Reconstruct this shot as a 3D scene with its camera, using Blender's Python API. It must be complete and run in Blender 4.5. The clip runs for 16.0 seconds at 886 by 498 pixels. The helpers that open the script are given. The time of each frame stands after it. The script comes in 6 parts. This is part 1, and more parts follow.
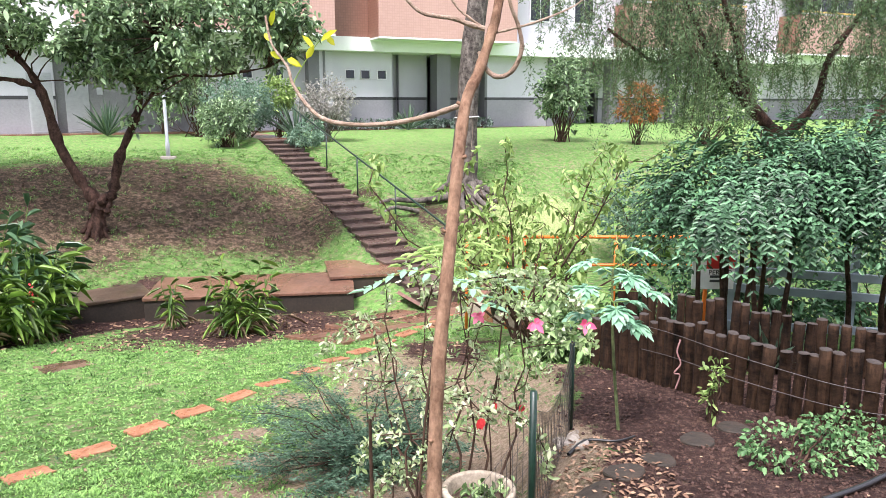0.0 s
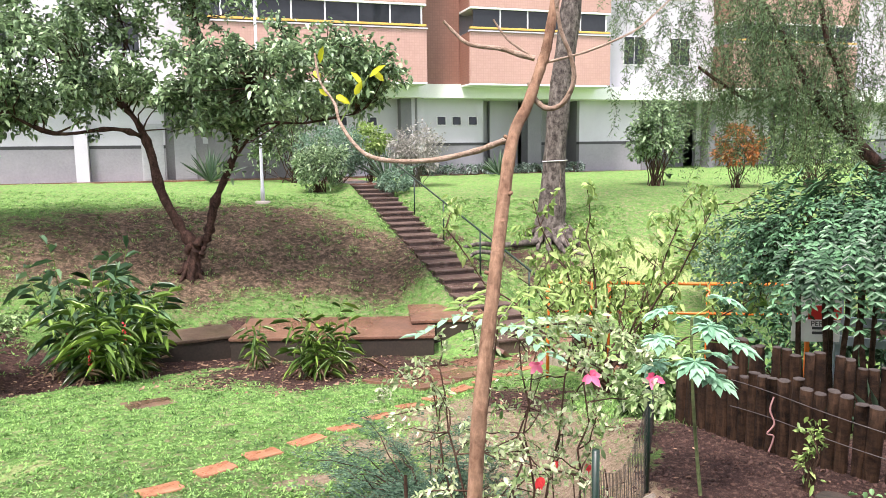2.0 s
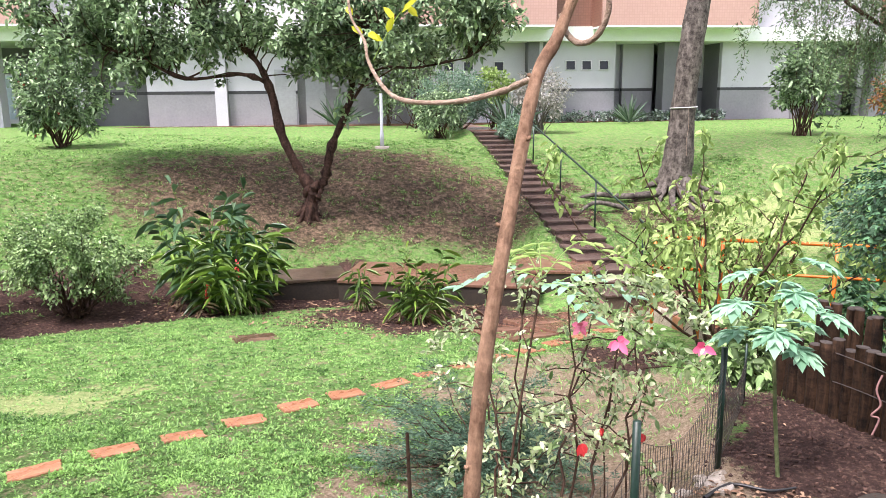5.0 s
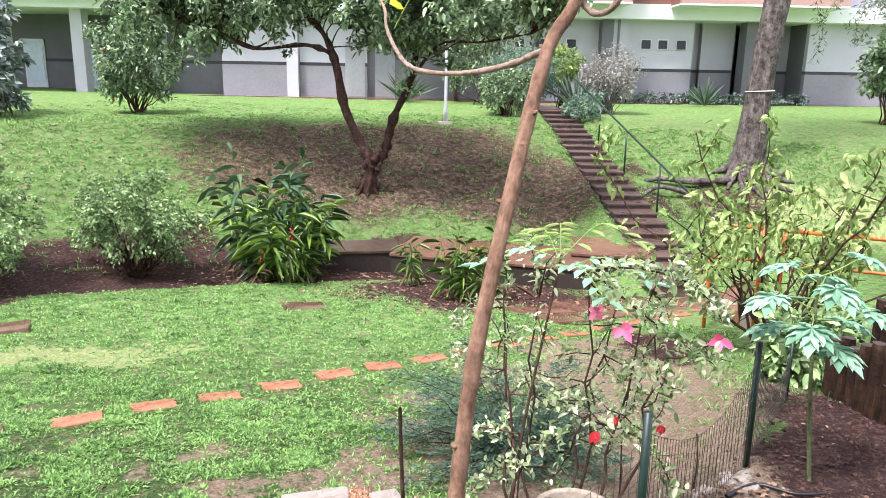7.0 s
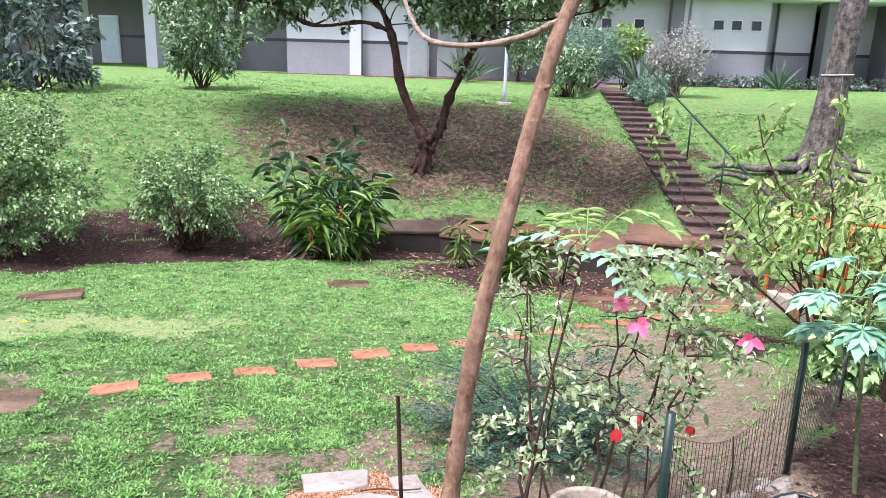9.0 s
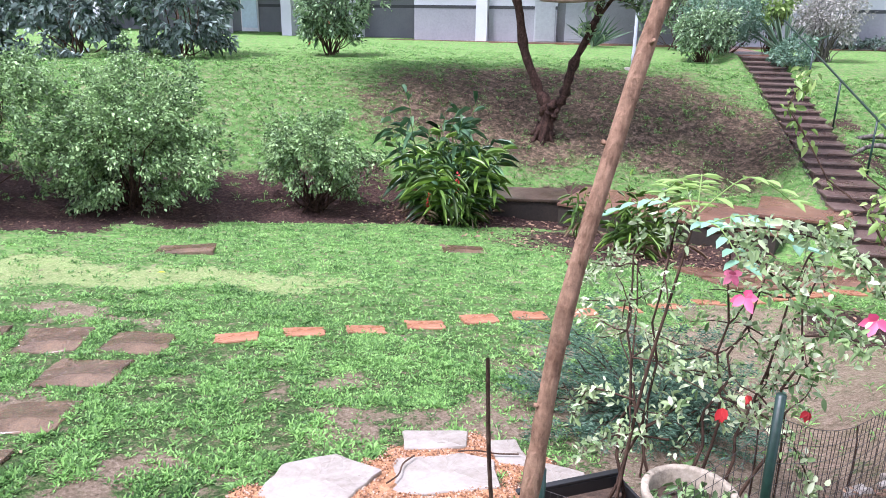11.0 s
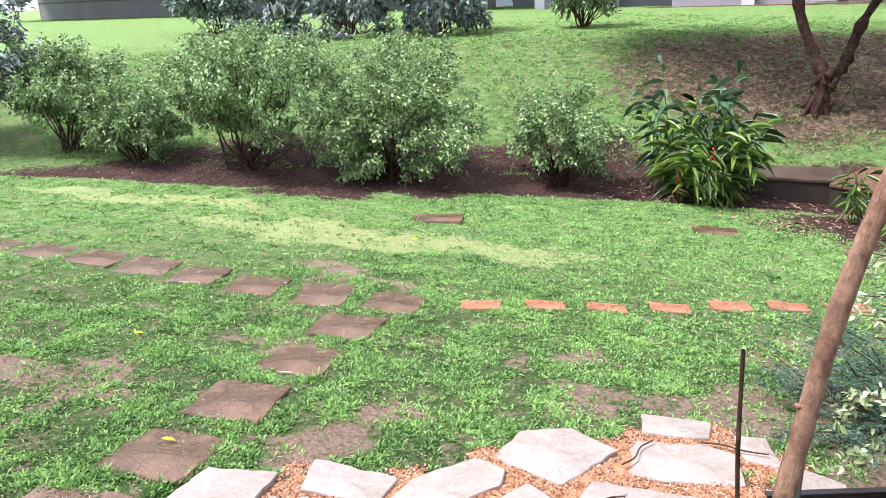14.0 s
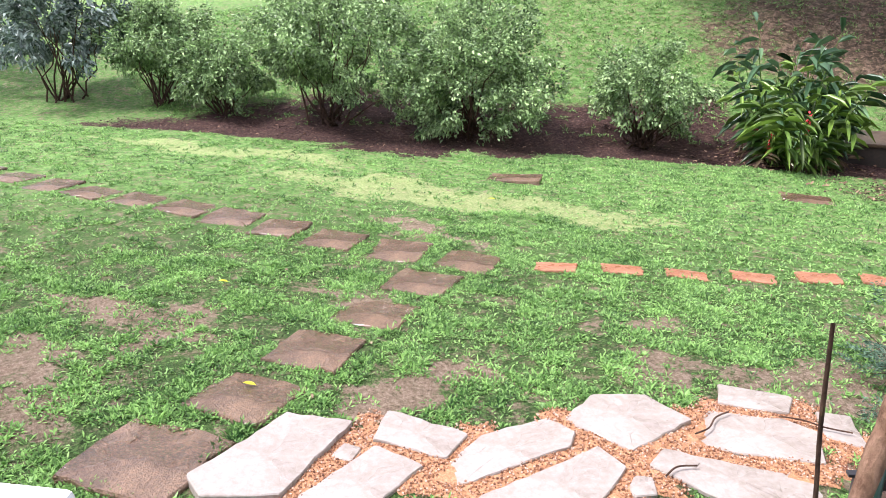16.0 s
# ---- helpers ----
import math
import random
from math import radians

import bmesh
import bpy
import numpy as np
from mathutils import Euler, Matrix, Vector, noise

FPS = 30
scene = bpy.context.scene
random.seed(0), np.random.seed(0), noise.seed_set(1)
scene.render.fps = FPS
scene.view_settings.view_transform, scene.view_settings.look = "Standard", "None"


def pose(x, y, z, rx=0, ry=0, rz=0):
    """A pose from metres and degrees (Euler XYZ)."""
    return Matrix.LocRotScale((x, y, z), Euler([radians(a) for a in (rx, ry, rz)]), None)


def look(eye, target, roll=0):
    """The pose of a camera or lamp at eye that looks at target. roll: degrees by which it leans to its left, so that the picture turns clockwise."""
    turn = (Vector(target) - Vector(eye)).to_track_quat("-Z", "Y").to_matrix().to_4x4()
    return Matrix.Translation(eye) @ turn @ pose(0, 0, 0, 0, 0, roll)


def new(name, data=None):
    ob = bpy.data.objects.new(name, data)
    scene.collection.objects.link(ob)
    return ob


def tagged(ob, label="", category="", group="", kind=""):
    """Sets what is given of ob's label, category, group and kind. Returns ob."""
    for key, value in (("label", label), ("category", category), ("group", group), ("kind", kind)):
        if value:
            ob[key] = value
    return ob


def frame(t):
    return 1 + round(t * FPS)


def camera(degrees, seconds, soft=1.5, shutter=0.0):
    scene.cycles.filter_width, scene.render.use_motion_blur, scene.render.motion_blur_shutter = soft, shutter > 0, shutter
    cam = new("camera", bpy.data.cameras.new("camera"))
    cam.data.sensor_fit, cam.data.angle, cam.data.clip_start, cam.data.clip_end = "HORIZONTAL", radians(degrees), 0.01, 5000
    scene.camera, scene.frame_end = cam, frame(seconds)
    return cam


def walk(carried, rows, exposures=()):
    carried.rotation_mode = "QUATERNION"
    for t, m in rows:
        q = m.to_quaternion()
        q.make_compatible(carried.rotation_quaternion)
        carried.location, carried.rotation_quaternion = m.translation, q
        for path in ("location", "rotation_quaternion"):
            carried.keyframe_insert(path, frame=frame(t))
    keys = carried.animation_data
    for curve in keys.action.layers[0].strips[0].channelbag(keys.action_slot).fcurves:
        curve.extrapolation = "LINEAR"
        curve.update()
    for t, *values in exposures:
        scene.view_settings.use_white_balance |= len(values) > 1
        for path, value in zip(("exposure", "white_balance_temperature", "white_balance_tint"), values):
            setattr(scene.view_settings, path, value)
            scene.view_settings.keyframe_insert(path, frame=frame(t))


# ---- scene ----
PATH = [
    (0, (0.000, 0.000, 3.354), (-0.000, 1.961, 2.963), -0.00),
    (0.5, (0.035, 0.058, 3.343), (-0.006, 2.025, 2.987), -0.36),
    (1, (0.085, 0.130, 3.330), (-0.019, 2.103, 3.021), -0.67),
    (1.5, (0.133, 0.186, 3.314), (-0.038, 2.159, 3.034), -0.74),
    (2, (0.202, 0.215, 3.303), (-0.055, 2.180, 3.035), -0.67),
    (2.5, (0.322, 0.244, 3.301), (-0.042, 2.192, 3.028), -0.63),
    (3, (0.410, 0.264, 3.298), (-0.029, 2.193, 3.006), -0.52),
    (3.5, (0.453, 0.290, 3.299), (-0.045, 2.201, 2.982), -0.42),
    (4, (0.489, 0.350, 3.289), (-0.048, 2.245, 2.943), -0.43),
    (4.2, (0.518, 0.384, 3.285), (-0.036, 2.272, 2.926), -0.59),
    (6.3, (0.755, 0.618, 3.261), (0.062, 2.438, 2.808), 0.81),
    (6.5, (0.779, 0.622, 3.258), (0.064, 2.433, 2.801), 0.94),
    (7, (0.830, 0.651, 3.253), (0.058, 2.437, 2.788), 1.04),
    (7.5, (0.850, 0.689, 3.248), (0.032, 2.452, 2.774), 1.04),
    (8, (0.879, 0.763, 3.240), (0.026, 2.506, 2.753), 1.15),
    (8.2, (0.894, 0.793, 3.237), (0.030, 2.529, 2.745), 1.21),
    (10.3, (1.013, 0.934, 3.202), (-0.038, 2.534, 2.624), 1.88),
    (10.5, (1.017, 0.941, 3.197), (-0.063, 2.518, 2.609), 1.71),
    (11, (1.021, 0.948, 3.193), (-0.156, 2.447, 2.587), 0.84),
    (11.5, (1.019, 0.946, 3.193), (-0.251, 2.363, 2.577), -0.06),
    (12, (1.014, 0.951, 3.190), (-0.351, 2.275, 2.572), -1.03),
    (12.5, (1.014, 0.941, 3.199), (-0.432, 2.175, 2.577), -1.70),
    (13, (1.013, 0.926, 3.204), (-0.497, 2.075, 2.573), -2.08),
    (13.5, (1.012, 0.916, 3.208), (-0.547, 1.991, 2.563), -2.38),
    (14, (1.009, 0.912, 3.207), (-0.587, 1.918, 2.543), -2.52),
    (14.5, (1.010, 0.904, 3.211), (-0.612, 1.852, 2.524), -2.79),
    (15, (1.009, 0.897, 3.209), (-0.633, 1.792, 2.501), -2.89),
    (15.5, (1.007, 0.900, 3.210), (-0.649, 1.748, 2.477), -3.00),
    (16, (1.002, 0.903, 3.204), (-0.664, 1.710, 2.446), -2.91),
]
cam = camera(62.3, 16.0, soft=0.85)
# seconds, stops, white balance: the picture turns a little cooler as the view swings to the bank
BALANCE = [(0.0, 1.77, 6300, 20), (1.5, 1.77, 6400, 20), (2.5, 1.75, 6700, 22), (4.0, 1.73, 6600, 22), (6.5, 1.73, 6250, 23), (8.0, 1.71, 6100, 23), (10.3, 1.69, 5650, 24), (12.0, 1.69, 5650, 24), (13.0, 1.69, 6000, 23), (16.0, 1.67, 6150, 23)]
walk(cam, [(t, look(eye, target, roll)) for t, eye, target, roll in PATH], BALANCE)

# ---- light ----
world = bpy.data.worlds.new("overcast")
scene.world = world
world.use_nodes = True
wn = world.node_tree
wn.nodes.clear()
sky = wn.nodes.new("ShaderNodeTexSky")
sky.sky_type = "NISHITA"
sky.sun_disc = False
sky.sun_elevation, sky.sun_rotation = radians(62), radians(200)
sky.air_density, sky.dust_density, sky.ozone_density = 1.0, 4.0, 1.0
cloud = wn.nodes.new("ShaderNodeMixRGB")
cloud.inputs[0].default_value = 0.72
cloud.inputs[2].default_value = (8.0, 8.25, 9.0, 1)
wbg, wout = wn.nodes.new("ShaderNodeBackground"), wn.nodes.new("ShaderNodeOutputWorld")
wbg.inputs[1].default_value = 0.09
wn.links.new(sky.outputs[0], cloud.inputs[1])
wn.links.new(cloud.outputs[0], wbg.inputs[0])
wn.links.new(wbg.outputs[0], wout.inputs[0])
sun = new("sun", bpy.data.lights.new("sun", "SUN"))
sun.data.energy, sun.data.angle, sun.data.color = 2.4, radians(14), (1.0, 0.97, 0.92)
sun.matrix_world = look((0, 0, 30), (4.9, 13.4, 3.1))


# ---- materials ----
def material(name, rough=0.7, metal=0.0):
    m = bpy.data.materials.new(name)
    m.use_nodes = True
    b = m.node_tree.nodes["Principled BSDF"]
    b.inputs["Roughness"].default_value, b.inputs["Metallic"].default_value = rough, metal
    return m, m.node_tree, b


def node(nt, kind, **values):
    n = nt.nodes.new("ShaderNode" + kind)
    for key, value in values.items():
        n.inputs[key.replace("_", " ")].default_value = value
    return n


def ramp(nt, source, stops):
    r = nt.nodes.new("ShaderNodeValToRGB")
    e = r.color_ramp.elements
    while len(e) < len(stops):
        e.new(0.5)
    for k, (at, c) in enumerate(stops):
        e[k].position, e[k].color = at, (*c, 1)
    nt.links.new(source, r.inputs[0])
    return r.outputs[0]


def coords(nt, kind="Object"):
    return nt.nodes.new("ShaderNodeTexCoord").outputs[kind]


def noise_at(nt, scale, detail=4, rough=0.6, kind="Object"):
    n = node(nt, "TexNoise", Scale=scale, Detail=detail, Roughness=rough)
    nt.links.new(coords(nt, kind), n.inputs[0])
    return n.outputs[0]


def mixed(nt, factor, a, b, blend="MIX"):
    m = nt.nodes.new("ShaderNodeMixRGB")
    m.blend_type = blend
    for slot, v in zip(m.inputs, (factor, a, b)):
        if isinstance(v, bpy.types.NodeSocket):
            nt.links.new(v, slot)
        else:
            slot.default_value = v if isinstance(v, float) else (*v, 1)
    return m.outputs[0]


def bumped(nt, b, source, strength=0.3, distance=0.02):
    k = node(nt, "Bump", Strength=strength, Distance=distance)
    nt.links.new(source, k.inputs["Height"])
    nt.links.new(k.outputs[0], b.inputs["Normal"])


def surface(name, dark, mid, light, scale=3.0, fine=40.0, rough=0.8, bump=0.3, rough_low=None, distance=0.01):
    """A weathered surface: broad stains, fine grain and relief."""
    m, nt, b = material(name, rough)
    broad = ramp(nt, noise_at(nt, scale, 5, 0.65), [(0.3, dark), (0.5, mid), (0.72, light)])
    grain = noise_at(nt, fine, 3, 0.7)
    c = mixed(nt, 0.45, broad, ramp(nt, grain, [(0.3, dark), (0.7, light)]))
    nt.links.new(c, b.inputs["Base Color"])
    if rough_low is not None:
        r = ramp(nt, noise_at(nt, scale * 0.7, 3), [(0.4, (rough_low,) * 3), (0.62, (rough,) * 3)])
        nt.links.new(r, b.inputs["Roughness"])
    bumped(nt, b, grain, bump, distance)
    return m


def leaf_material(name, dark, mid, light, rough=0.42, through_light=0.3, edge=None):
    m, nt, b = material(name, rough)
    b.inputs["Specular IOR Level"].default_value = 0.3
    g = nt.nodes.new("ShaderNodeNewGeometry")
    stops = [(0.1, dark), (0.5, mid), (0.9, light)] + ([(0.97, edge)] if edge else [])
    c = ramp(nt, g.outputs["Random Per Island"], stops)
    c = mixed(nt, 0.4, c, ramp(nt, noise_at(nt, 2.6, 3), [(0.3, dark), (0.7, light)]))
    nt.links.new(c, b.inputs["Base Color"])
    t = nt.nodes.new("ShaderNodeBsdfTranslucent")
    nt.links.new(c, t.inputs[0])
    s = nt.nodes.new("ShaderNodeMixShader")
    s.inputs[0].default_value = through_light
    nt.links.new(b.outputs[0], s.inputs[1])
    nt.links.new(t.outputs[0], s.inputs[2])
    nt.links.new(s.outputs[0], nt.nodes["Material Output"].inputs[0])
    return m


def bark_material(name, dark, mid, light, stretch=(14, 14, 2.5), rough=0.85):
    m, nt, b = material(name, rough)
    b.inputs["Specular IOR Level"].default_value = 0.15
    p = node(nt, "Mapping")
    p.inputs["Scale"].default_value = stretch
    nt.links.new(coords(nt), p.inputs[0])
    n = node(nt, "TexNoise", Scale=1.0, Detail=6, Roughness=0.7)
    nt.links.new(p.outputs[0], n.inputs[0])
    c = mixed(nt, 0.5, ramp(nt, n.outputs[0], [(0.38, dark), (0.5, mid), (0.64, light)]), ramp(nt, noise_at(nt, 9.0, 5, 0.75), [(0.38, dark), (0.64, light)]))
    o = nt.nodes.new("ShaderNodeObjectInfo")
    c = mixed(nt, 0.2, c, ramp(nt, o.outputs["Random"], [(0.0, dark), (1.0, light)]))
    nt.links.new(c, b.inputs["Base Color"])
    bumped(nt, b, n.outputs[0], 0.9, 0.03)
    return m


WHITE = surface("white_render", (0.4, 0.395, 0.43), (0.48, 0.475, 0.515), (0.56, 0.555, 0.6), 0.6, 30, 0.8, 0.1)
GREYWALL = surface("grey_tile_dado", (0.19, 0.185, 0.205), (0.235, 0.23, 0.25), (0.29, 0.285, 0.305), 0.8, 12, 0.6, 0.1)
# dark wall grey that also carries the shade of recesses and column faces
DARKWALL = surface("dark_and_shaded_wall", (0.10, 0.10, 0.11), (0.14, 0.14, 0.15), (0.19, 0.19, 0.2), 0.8, 20, 0.7, 0.1)
BLACKBAND = surface("black_band", (0.02, 0.02, 0.025), (0.03, 0.03, 0.035), (0.05, 0.05, 0.05), 1, 20, 0.5, 0.1)
SOFFIT = surface("pale_green_white_beam", (0.62, 0.66, 0.63), (0.72, 0.77, 0.73), (0.8, 0.84, 0.8), 0.5, 25, 0.75, 0.1)
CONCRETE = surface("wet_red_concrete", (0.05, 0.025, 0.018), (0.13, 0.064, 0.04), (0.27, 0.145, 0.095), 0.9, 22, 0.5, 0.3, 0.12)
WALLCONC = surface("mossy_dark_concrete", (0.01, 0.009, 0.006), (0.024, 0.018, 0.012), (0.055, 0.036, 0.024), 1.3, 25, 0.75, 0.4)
STAIR = surface("damp_brown_stone", (0.035, 0.023, 0.018), (0.078, 0.05, 0.04), (0.16, 0.11, 0.09), 1.6, 28, 0.55, 0.35, 0.25)
PAVER = surface("wet_brown_slab", (0.014, 0.008, 0.0045), (0.09, 0.05, 0.028), (0.31, 0.195, 0.115), 2.6, 60, 0.5, 1.0, 0.12, 0.02)
for wet in (PAVER, CONCRETE):  # a film of rain water
    wet_bsdf = wet.node_tree.nodes["Principled BSDF"]
    wet_bsdf.inputs["Coat Weight"].default_value, wet_bsdf.inputs["Coat Roughness"].default_value = 0.2, 0.16
MOSSTOP = surface("mossy_wet_brown_concrete", (0.016, 0.013, 0.008), (0.05, 0.032, 0.02), (0.12, 0.075, 0.048), 1.4, 26, 0.6, 0.35, 0.3)
BRICK = surface("terracotta_tile", (0.17, 0.065, 0.035), (0.3, 0.125, 0.062), (0.4, 0.2, 0.11), 4, 45, 0.55, 0.3, 0.25)
STONE = surface("pale_sandstone", (0.19, 0.155, 0.12), (0.3, 0.265, 0.225), (0.365, 0.335, 0.3), 2.2, 30, 0.5, 0.35, 0.25)
GRAVEL = surface("orange_gravel", (0.16, 0.06, 0.02), (0.4, 0.18, 0.07), (0.6, 0.36, 0.2), 30, 110, 0.8, 0.9)
LOG = bark_material("weathered_log", (0.0025, 0.0018, 0.0014), (0.009, 0.0052, 0.0033), (0.075, 0.041, 0.023), (24, 24, 2.0))
LOGTOP = surface("cut_log_end", (0.012, 0.009, 0.007), (0.03, 0.022, 0.018), (0.07, 0.055, 0.045), 9, 60, 0.9, 0.4)
TRUNK = bark_material("tan_sapling_bark", (0.08, 0.042, 0.026), (0.26, 0.145, 0.09), (0.44, 0.28, 0.185), (26, 26, 9))
PALETWIG = bark_material("pale_twig_bark", (0.2, 0.13, 0.09), (0.36, 0.26, 0.19), (0.5, 0.39, 0.31), (30, 30, 30))
DARKBARK = bark_material("dark_wet_bark", (0.005, 0.003, 0.0026), (0.025, 0.014, 0.011), (0.125, 0.07, 0.052), (16, 16, 7))
GREYBARK = bark_material("grey_brown_bark", (0.008, 0.006, 0.0055), (0.042, 0.032, 0.028), (0.26, 0.23, 0.2), (9, 9, 3.0))
GREENSTEM = bark_material("green_brown_stem", (0.05, 0.07, 0.03), (0.11, 0.15, 0.06), (0.22, 0.26, 0.12), (20, 20, 12))
TWIG = bark_material("thin_twig_bark", (0.018, 0.01, 0.007), (0.05, 0.028, 0.02), (0.13, 0.08, 0.055), (20, 20, 6))
GREENPOLE = surface("green_paint", (0.003, 0.013, 0.009), (0.005, 0.022, 0.014), (0.011, 0.038, 0.026), 6, 50, 0.4, 0.1)
GALV = surface("galvanised_steel", (0.4, 0.43, 0.47), (0.5, 0.53, 0.57), (0.62, 0.65, 0.68), 3, 40, 0.45, 0.1)


def tile_material(name, a, b2, mortar, size):
    m, nt, b = material(name, 0.5)
    t = nt.nodes.new("ShaderNodeTexBrick")
    t.offset = 0.0
    for key, v in (("Color1", (*a, 1)), ("Color2", (*b2, 1)), ("Mortar", (*mortar, 1)), ("Scale", 1.0), ("Mortar Size", 0.008), ("Brick Width", size), ("Row Height", size)):
        t.inputs[key].default_value = v
    sep, com = nt.nodes.new("ShaderNodeSeparateXYZ"), nt.nodes.new("ShaderNodeCombineXYZ")
    add = nt.nodes.new("ShaderNodeMath")
    nt.links.new(coords(nt), sep.inputs[0])
    nt.links.new(sep.outputs[0], add.inputs[0])
    nt.links.new(sep.outputs[1], add.inputs[1])
    nt.links.new(add.outputs[0], com.inputs[0])
    nt.links.new(sep.outputs[2], com.inputs[1])
    nt.links.new(com.outputs[0], t.inputs[0])
    c = mixed(nt, 0.3, t.outputs[0], ramp(nt, noise_at(nt, 0.5, 5), [(0.3, tuple(0.7 * v for v in a)), (0.7, b2)]))
    nt.links.new(c, b.inputs["Base Color"])
    return m


PINK = tile_material("pink_mosaic_tile", (0.41, 0.25, 0.205), (0.45, 0.285, 0.235), (0.36, 0.22, 0.18), 0.1)
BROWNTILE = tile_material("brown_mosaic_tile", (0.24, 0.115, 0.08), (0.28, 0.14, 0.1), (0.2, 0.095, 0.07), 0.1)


def plain(name, colour, rough=0.5, metal=0.0):
    m, nt, b = material(name, rough, metal)
    c = mixed(nt, 0.25, colour, ramp(nt, noise_at(nt, 8, 4), [(0.3, tuple(0.6 * v for v in colour)), (0.7, tuple(min(1, 1.25 * v) for v in colour))]))
    nt.links.new(c, b.inputs["Base Color"])
    return m


GLASS = plain("dark_window_glass", (0.02, 0.024, 0.028), 0.08)
GLASS.node_tree.nodes["Principled BSDF"].inputs["Specular IOR Level"].default_value = 0.3
# pale colour that stands in for daylight seen through openings
DAYLIGHTPANE = plain("daylight_pane", (0.55, 0.66, 0.74), 0.2)
ALU = plain("white_window_frame", (0.7, 0.7, 0.72), 0.4)
GOLD = plain("yellow_rail_paint", (0.55, 0.36, 0.08), 0.35)
GREYMETAL = plain("grey_painted_metal", (0.36, 0.37, 0.38), 0.5)
ORANGE = plain("orange_paint", (0.75, 0.17, 0.02), 0.45)
WIRE = plain("rusty_wire", (0.09, 0.08, 0.075), 0.5, 0.5)
CREAM = surface("cream_plaster_pot", (0.15, 0.12, 0.085), (0.31, 0.255, 0.19), (0.44, 0.385, 0.305), 5, 40, 0.8, 0.3)
BLACKPLASTIC = plain("black_plastic", (0.015, 0.015, 0.016), 0.4)
BLUEGREY = plain("blue_grey_rail_paint", (0.3, 0.36, 0.42), 0.45)
RED = plain("red_sign_paint", (0.5, 0.02, 0.02), 0.4)
WHITEPAINT = plain("white_sign_paint", (0.75, 0.75, 0.75), 0.4)
DARKTEXT = plain("dark_lettering", (0.05, 0.05, 0.06), 0.5)


# ---- ground ----
FOOT = [(-40.0, -26.0), (-17.0, -5.5), (-12.0, 1.9), (-9.05, 5.7), (-8.1, 7.5), (-6.5, 9.6), (-4.7, 11.6), (-0.8, 14.0), (4.0, 15.2), (14.0, 16.5), (60.0, 20.0)]


def behind(x, y):
    """Signed distance behind the line where the bank begins."""
    x, y = np.asarray(x, float), np.asarray(y, float)
    best, side = np.full(x.shape, 1e9), np.zeros(x.shape)
    for (ax, ay), (bx, by) in zip(FOOT[:-1], FOOT[1:]):
        dx, dy = bx - ax, by - ay
        s = np.clip(((x - ax) * dx + (y - ay) * dy) / (dx * dx + dy * dy), 0, 1)
        px, py = x - ax - s * dx, y - ay - s * dy
        d = np.hypot(px, py)
        near = d < best
        side = np.where(near, np.sign(dx * py - dy * px), side)
        best = np.where(near, d, best)
    return best * side


def smooth(a, b, v):
    s = np.clip((v - a) / (b - a), 0, 1)
    return s * s * (3 - 2 * s)


def height(x, y):
    """The ground: a lawn that falls away from the house, a bank, and a level terrace above it."""
    x, y = np.asarray(x, float), np.asarray(y, float)
    lawn = 1.108 + 0.0212 * np.clip(x, -14, 1) - 0.105 * np.clip(y, -3, 12)
    bed = 0.42 * smooth(0.15, 1.1, x) * smooth(9.0, 6.5, y)
    d = behind(x, y)
    s = np.clip((d - 0.6) / 6.9, 0, 1)
    s = 0.35 * s + 0.65 * s * s * (3 - 2 * s)
    top = 2.02 + 0.022 * np.clip(d - 7.5, 0, 16)
    z = (lawn + bed) * (1 - s) + top * s
    # the cut in which the steps climb
    along = ((x + 0.05) * -5.1 + (y - 12.95) * 9.8) / 11.048
    aside = np.abs(((x + 0.05) * 9.8 + (y - 12.95) * 5.1) / 11.048)
    steps = -0.12 + 2.37 * np.clip(along / 11.048, -0.05, 1.0)
    near = smooth(2.2, 0.55, aside) * smooth(-1.5, 0.0, along) * smooth(16.0, 11.5, along)
    beside = np.where(z > steps, np.minimum(z, steps + 0.075), z + (steps + 0.05 - z) * smooth(1.5, 0.6, aside))
    return z * (1 - near) + beside * near - 0.22 * smooth(0.54, 0.42, aside) * smooth(-0.6, 0.1, along) * smooth(17.5, 11.0, along)


